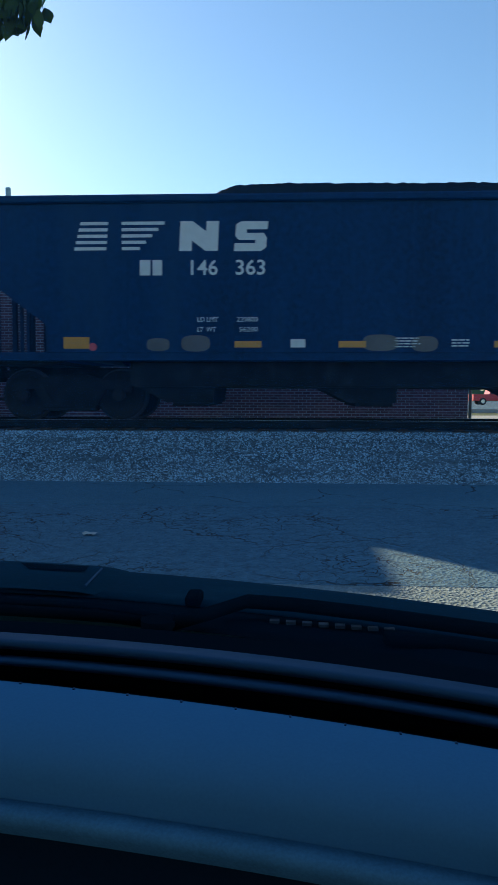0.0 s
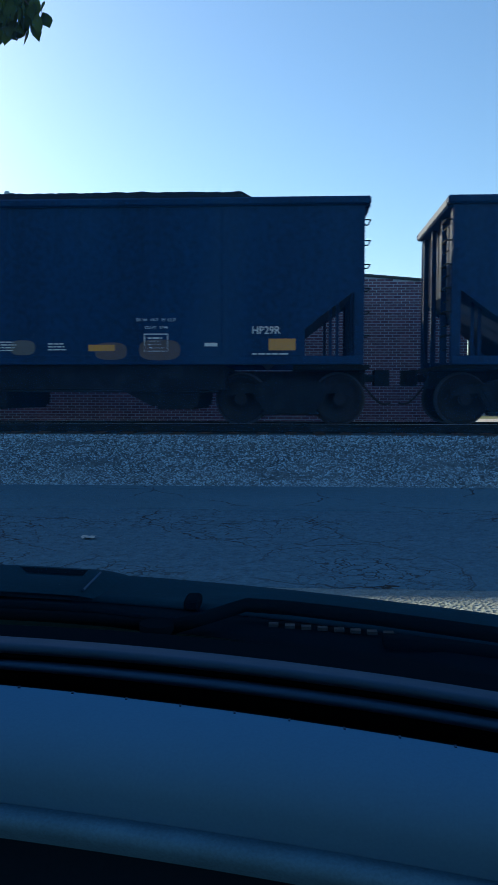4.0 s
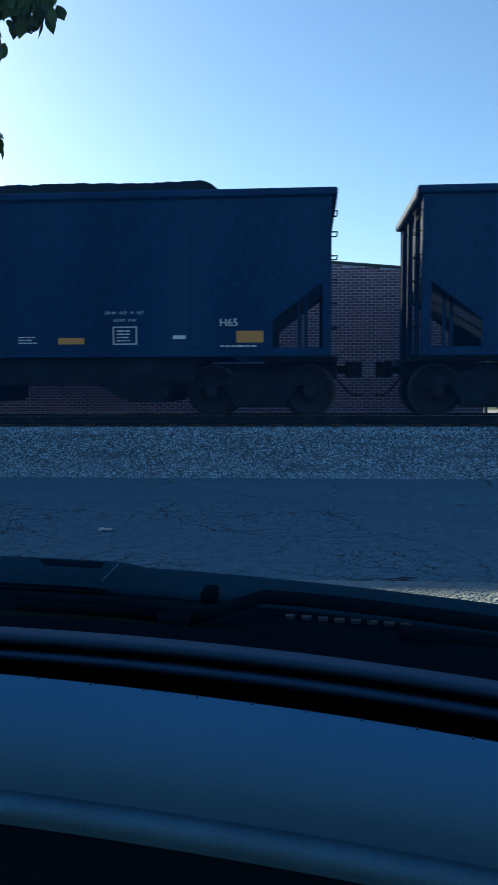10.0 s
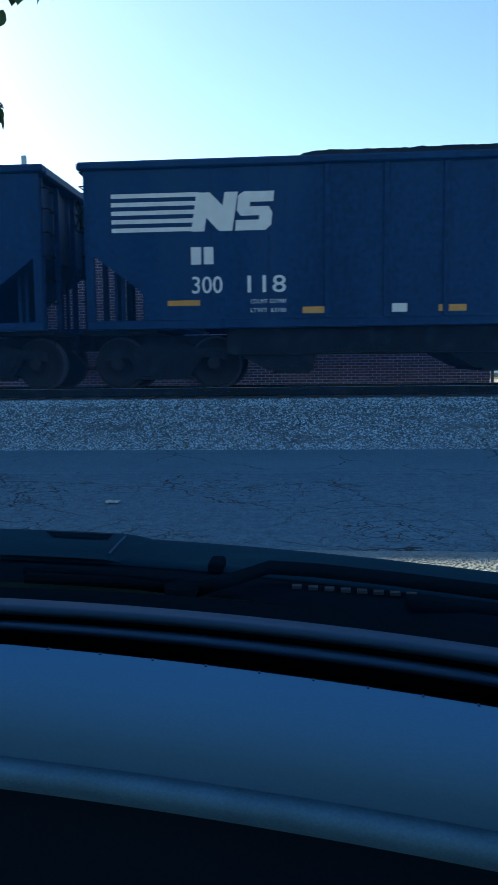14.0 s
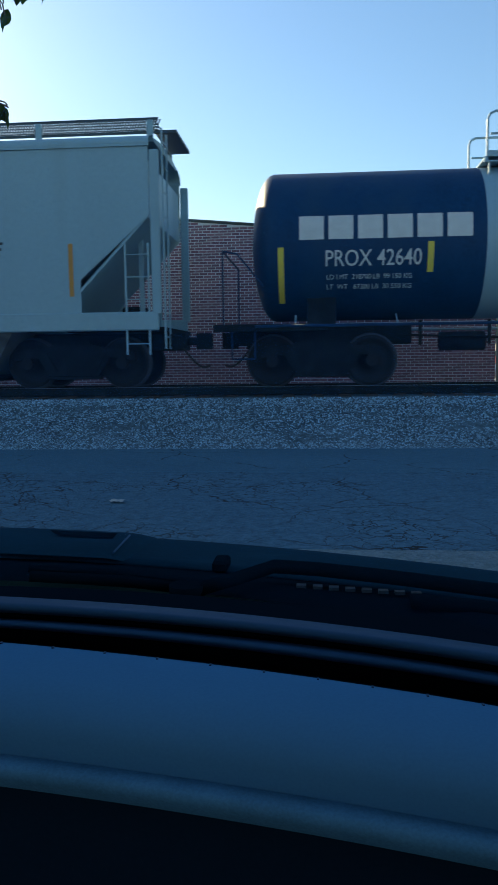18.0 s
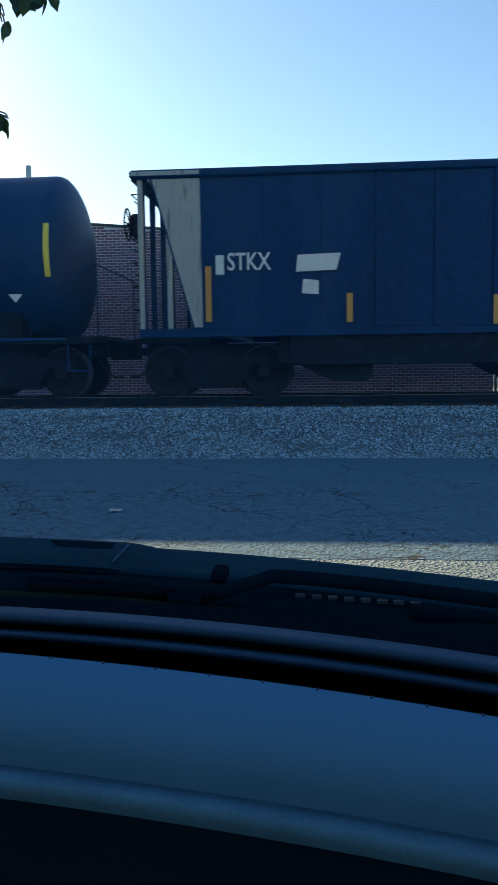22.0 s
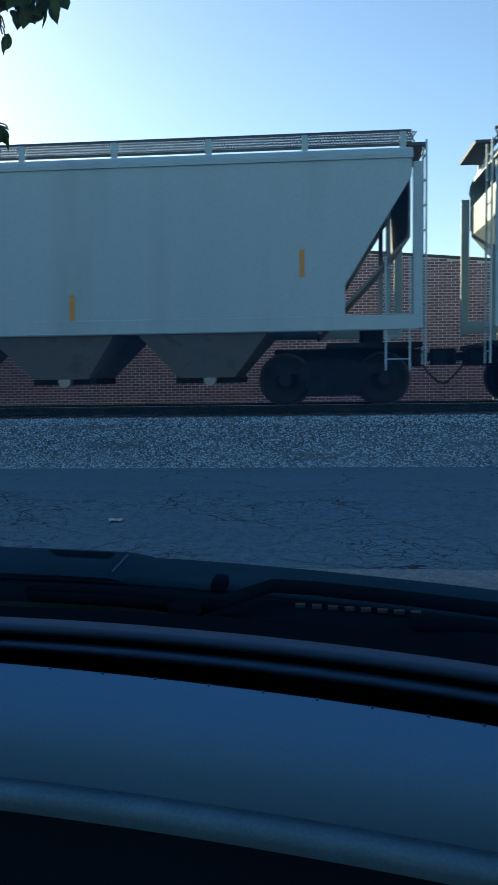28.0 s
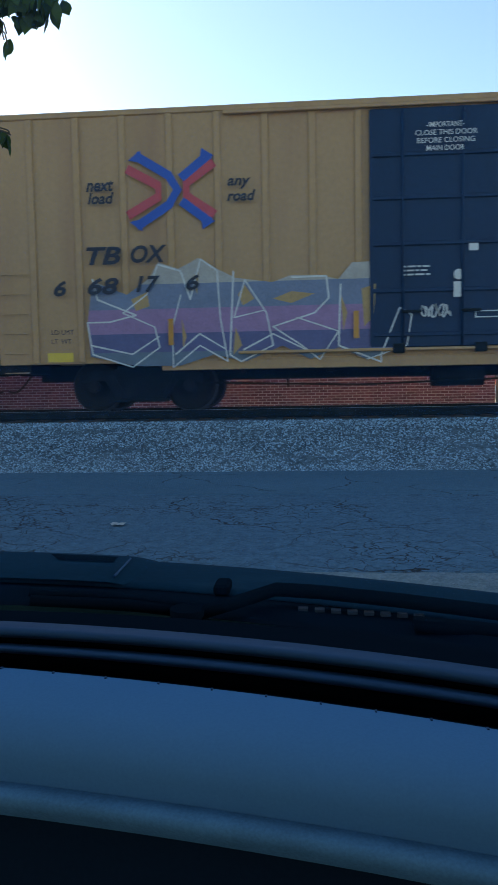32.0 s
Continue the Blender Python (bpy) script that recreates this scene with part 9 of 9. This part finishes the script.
def loft(rows, us=US, body=False):
    """Rows of (ratio, drop) or (ratio, drop, tilt); body: kept within the width of the car."""
    out = []
    for a, b, *q in rows:
        tilt = q[0] if q else 0.0
        k = 0.985 * b / (0.2 * a * (1 + 0.03 * (a - 1)))
        lo, hi = (-1.26 / k, 0.53 / k) if body else (-9, 9)
        out.append([sweep(min(max(u, lo), hi), a + tilt * max(-0.1, min(1.6, (0.17 - u) / 0.37)), b) for u in us])
    return M().rings(out)


def shelf(rows):
    """Long mouldings of the dashboard: rows of (slope under the eye straight ahead, drop under the eye); each runs across the car in a shallow bow."""
    out = []
    for s0, drop in rows:
        bend = float(np.interp(s0, [0.24, 0.345, 0.372, 0.4185, 0.59, 0.64], [0.084, 0.1045, 0.111, 0.1248, 0.138, 0.152]))
        bow = float(np.interp(s0, [0.24, 0.345, 0.372, 0.4185, 0.59, 0.64], [0.199, 0.08, 0.09, 0.067, 0.054, 0.06]))
        row = []
        for k in range(49):
            tx = -2.4 + 3.7 * k / 48
            far = drop / (s0 + bend * tx + bow * tx * tx)
            row.append((tx * far, far, EYE[2] - drop))
        out.append(row)
    return M().rings(out)


def ahead(a, b, drop):
    """The place at slope a to the side and slope b downward from the eye, drop under it."""
    return (0.985 * a * drop / b, 0.985 * drop / b, EYE[2] - drop)


auto = thing("parked_car", pose(0, 0, 0), "dark parked car seen from its front seat", "car")
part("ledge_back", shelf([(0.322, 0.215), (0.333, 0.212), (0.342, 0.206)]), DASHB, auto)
part("defroster_ledge", shelf([(0.342, 0.206), (0.346, 0.2025), (0.351, 0.2005), (0.357, 0.2015), (0.362, 0.206), (0.366, 0.216)]), DASHS, auto, "rounded dark ledge at the foot of the windscreen")
# Groove and slot are lined black, their shade put into the colour.
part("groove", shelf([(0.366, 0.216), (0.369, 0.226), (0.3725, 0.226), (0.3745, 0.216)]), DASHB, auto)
part("second_ledge", shelf([(0.3745, 0.216), (0.378, 0.213), (0.383, 0.2125), (0.388, 0.2155), (0.392, 0.224)]), DASHS, auto)
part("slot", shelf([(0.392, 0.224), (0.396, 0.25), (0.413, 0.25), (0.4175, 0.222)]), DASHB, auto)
part("dash_pad", shelf([(0.4175, 0.222), (0.419, 0.2125), (0.424, 0.2065), (0.436, 0.2045), (0.465, 0.2065), (0.51, 0.2155), (0.555, 0.232), (0.584, 0.247)]), DASH, auto, "smooth dark grey dashboard pad")
part("dash_brow", shelf([(0.584, 0.247), (0.59, 0.2465), (0.6, 0.247), (0.612, 0.2495), (0.625, 0.2555), (0.637, 0.265)]), DASHL, auto, "rounded front edge with sky light painted in")
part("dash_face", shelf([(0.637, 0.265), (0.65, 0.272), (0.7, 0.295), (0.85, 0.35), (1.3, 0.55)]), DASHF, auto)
for k in range(19):
    tx = -0.78 + 0.071 * k
    s0, bend, bow = 0.4185, 0.1248, 0.067
    k_ = 0.2105 / (s0 + bend * tx + bow * tx * tx)
    part("clip", M().box(tx * k_ - 0.0007, tx * k_ + 0.0007, k_ - 0.001, k_ + 0.002, EYE[2] - 0.214, EYE[2] - 0.2102), DASHS, auto)
part("cowl", loft([(0.93, 0.238), (0.9, 0.24), (0.87, 0.236), (0.845, 0.24), (0.825, 0.25)], body=True), DASHB, auto, "black plastic cowl under the wipers")
part("hood", loft([(0.835, 0.243), (0.825, 0.24), (0.8, 0.241), (0.77, 0.247), (0.745, 0.255), (0.728, 0.265), (0.72, 0.28), (0.725, 0.32), (0.76, 0.42), (0.85, 0.6), (1.2, 0.9)], body=True), HOOD, auto, "dark glossy hood")
rows = []
for a, b in ((0.815, 0.232), (0.79, 0.23), (0.755, 0.235), (0.73, 0.243), (0.712, 0.254), (0.704, 0.27), (0.706, 0.31), (0.74, 0.41)):
    end = -0.155 - 0.2 * max(0.0, a - 0.712)
    rows.append([sweep(end - 0.04 * q, a, b) for q in range(10, -1, -1)] + [sweep(end + 0.012, a * 1.006, b * 1.006 + 0.004), sweep(end + 0.025, a * 1.02, b * 1.02 + 0.012)])
part("hood_bulge", M().rings(rows), HOOD, auto, "raised middle of the hood")
# Thin paler bar: the highlight along the bulge's edge, painted in.
part("hood_crease", M().path([sweep(-0.153 - 0.2 * (a - 0.712), a, b - 0.001) for a, b in ((0.715, 0.2525), (0.73, 0.243), (0.755, 0.235), (0.79, 0.23))], 0.0016, 6), DASHS, auto, "raised hood's crease with a painted highlight")
vent = [[sweep(u, a, b) for u in (-0.225 + 0.3 * (a - 0.71), -0.2, -0.18, -0.165 - 0.2 * (a - 0.712))] for a, b in ((0.709, 0.2545), (0.72, 0.2465), (0.732, 0.2395))]
part("hood_vent", M().rings(vent), DASHB, auto, "dark vent mouth in the raised hood")
part("washer_nozzle", M().box(-0.009, 0.009, -0.018, 0.018, -0.006, 0.007, 0.003), DASHB, auto).matrix_basis = pose(*ahead(-0.1237, 0.262, 0.236))


def wiper(name, pts, w, h):
    """A flat bar bent through the points."""
    m = M()
    rows = []
    for p in pts:
        x, y, z = p
        rows.append([(x, y - w, z - h), (x, y - w * 0.6, z + h * 0.6), (x, y + w * 0.2, z + h), (x, y + w, z), (x, y + w, z - h)])
    return part(name, m.rings(rows, closed=True, caps=True), DASHB, auto)


wiper("wiper_arm", [ahead(-0.38, 0.268, 0.222), ahead(-0.3, 0.27, 0.222), ahead(-0.22, 0.276, 0.222), ahead(-0.15, 0.288, 0.225)], 0.008, 0.004)
wiper("wiper_blade", [ahead(-0.38, 0.28, 0.228), ahead(-0.25, 0.285, 0.228), ahead(-0.16, 0.295, 0.23)], 0.006, 0.005)
wiper("wiper_arm", [ahead(-0.15, 0.293, 0.225), ahead(-0.1, 0.278, 0.222), ahead(-0.055, 0.263, 0.219), ahead(0.0, 0.266, 0.219), ahead(0.1, 0.276, 0.221), ahead(0.2, 0.288, 0.223), ahead(0.28, 0.298, 0.225)], 0.01, 0.006)
wiper("wiper_blade", [ahead(0.12, 0.306, 0.23), ahead(0.2, 0.312, 0.232), ahead(0.28, 0.322, 0.234)], 0.008, 0.006)
part("wiper_pivot", M().rod((0, 0, -0.01), (0, 0, 0.006), 0.018, 16), DASHB, auto).matrix_basis = pose(*ahead(-0.17, 0.297, 0.228))
for k in range(8):
    a = -0.02 + 0.021 * k
    p = ahead(a, 0.29 + 0.0012 * k, 0.236)
    part("cowl_slot", M().box(-0.005, 0.005, -0.004, 0.004, -0.001, 0.002), CLIPM, auto).matrix_basis = pose(*p)

# shell that closes the cabin
part("roof", M().rings([[(x, y, z - 0.04 * ((x + 0.37) / 0.75) ** 2) for x in [-1.12 + 0.15 * k for k in range(11)]] for y, z in ((0.16, 1.62), (0.0, 1.66), (-0.6, 1.7), (-1.4, 1.68), (-2.2, 1.6))]), CLOTH, auto)
part("roof_skin", M().rings([[(x, y, z + 0.03 - 0.04 * ((x + 0.37) / 0.75) ** 2) for x in [-1.12 + 0.15 * k for k in range(11)]] for y, z in ((0.2, 1.61), (0.0, 1.66), (-0.6, 1.7), (-1.4, 1.68), (-2.2, 1.6))]), HOOD, auto)
for s, x in ((-1, -1.22), (1, 0.48)):
    part("door", M().box(min(x, x + 0.08 * s), max(x, x + 0.08 * s), -2.0, 0.35, 0.3, 1.06, 0.03), HOOD, auto)
    part("windscreen_pillar", M().rod((x, 0.45, 1.02), (x - 0.08 * s, 0.12, 1.6), 0.045, 8), DASHB, auto)
    part("door_pillar", M().rod((x, -0.75, 1.0), (x - 0.1 * s, -0.8, 1.66), 0.05, 8), DASHB, auto)
    part("rear_pillar", M().rod((x, -2.1, 1.0), (x - 0.12 * s, -1.9, 1.6), 0.09, 8), DASHB, auto)
    part("fender", M().box(min(x, x + 0.06 * s), max(x, x + 0.06 * s), 0.35, 1.75, 0.3, 0.72, 0.03), HOOD, auto)
    for y in (1.25, -1.75):
        wh = part("wheel", M().rod((x + 0.02 * s, y, 0.3), (x - 0.2 * s, y, 0.3), 0.31, 24), TYRE, auto)
        part("rim", M().rod((x + 0.03 * s, y, 0.3), (x + 0.02 * s, y, 0.3), 0.2, 16), CHROME, wh)
part("front_bumper", M().box(-1.28, 0.54, 1.45, 1.8, 0.3, 0.7, 0.06), HOOD, auto)
for x in (-1.2, 0.22):
    part("headlight", M().box(x, x + 0.25, 1.76, 1.82, 0.5, 0.62, 0.03), CHROME, auto)
part("rear_panel", M().box(-1.25, 0.5, -2.35, -2.2, 0.3, 1.1, 0.03), HOOD, auto)
part("floor_pan", M().box(-1.25, 0.5, -2.2, 1.9, 0.22, 0.3), DASHB, auto)
# Lens glare is put into the glass as a thin blue haze.
glass = bpy.data.materials.new("dusty_windscreen_glass")
glass.use_nodes = True
gn, gl = glass.node_tree.nodes, glass.node_tree.links
gn.clear()
go, gm, gt, gd = gn.new("ShaderNodeOutputMaterial"), gn.new("ShaderNodeMixShader"), gn.new("ShaderNodeBsdfTransparent"), gn.new("ShaderNodeBsdfTranslucent")
gt.inputs[0].default_value = (0.9, 0.96, 0.97, 1)
gd.inputs[0].default_value = (0.1, 0.47, 1.0, 1)
gc, gz, gr = gn.new("ShaderNodeTexCoord"), gn.new("ShaderNodeTexNoise"), gn.new("ShaderNodeMapRange")
gz.inputs["Scale"].default_value, gz.inputs["Detail"].default_value = 6.0, 6.0
gr.inputs["From Min"].default_value, gr.inputs["From Max"].default_value = 0.3, 0.7
gr.inputs["To Min"].default_value, gr.inputs["To Max"].default_value = 0.024, 0.033
gl.new(gc.outputs["Object"], gz.inputs["Vector"])
gl.new(gz.outputs["Fac"], gr.inputs["Value"])
# The haze fades towards the pane's foot, as the glare does.
gs, gf, gp = gn.new("ShaderNodeSeparateXYZ"), gn.new("ShaderNodeMapRange"), gn.new("ShaderNodeMath")
gf.inputs["From Min"].default_value, gf.inputs["From Max"].default_value = 1.066, 1.1
gf.inputs["To Min"].default_value = 0.2
gp.operation = "MULTIPLY"
gl.new(gc.outputs["Object"], gs.inputs[0])
gl.new(gs.outputs["Z"], gf.inputs["Value"])
gl.new(gr.outputs[0], gp.inputs[0])
gl.new(gf.outputs[0], gp.inputs[1])
gl.new(gp.outputs[0], gm.inputs[0])
gl.new(gt.outputs[0], gm.inputs[1])
gl.new(gd.outputs[0], gm.inputs[2])
gl.new(gm.outputs[0], go.inputs[0])
rows = []
for k in range(7):
    q = k / 6
    rows.append([tuple(Vector(sweep(u, 0.915, 0.235)) * (1 - q) + Vector((u * 1.15, 0.2 - 0.12 * (u + 0.37) ** 2, 1.64)) * q) for u in US])
pane = part("windscreen", M().rings(rows), glass, auto, "clear windscreen with a blue glare haze put in")
pane.visible_shadow = False


def motions():
    """The train runs to the right; each wheel turns while its car passes the eye."""
    for c in CARS:
        x = c.location.x
        walk(c, [(float(t), pose(x + way(t), TRACK_Y, RAIL_Z)) for t in range(33)])
    for w in [o for o in bpy.data.objects if o.name.startswith("wheelset")]:
        t = w.parent
        x0 = t.parent.matrix_basis.translation.x
        off = t.location.x + w.location.x
        place = tuple(w.location)
        start = HOME[t.parent.name] + off
        rows, inside = [], []
        for k in range(0, 32 * 30 + 1):
            if -9.5 < start + way(k / 30) < 7.5:
                inside.append(k)
        if not inside:
            continue
        turn = lambda k: math.degrees((way(k / 30) - way(inside[0] / 30)) / 0.457)
        if inside[0] > 0:
            rows.append((0.0, pose(*place)))
        rows += [(k / 30, pose(*place, 0, turn(k), 0)) for k in inside]
        if inside[-1] < 960:
            rows.append((32.0, pose(*place, 0, turn(inside[-1]), 0)))
        walk(w, rows)


HOME = {c.name: c.matrix_basis.translation.x for c in CARS}
motions()
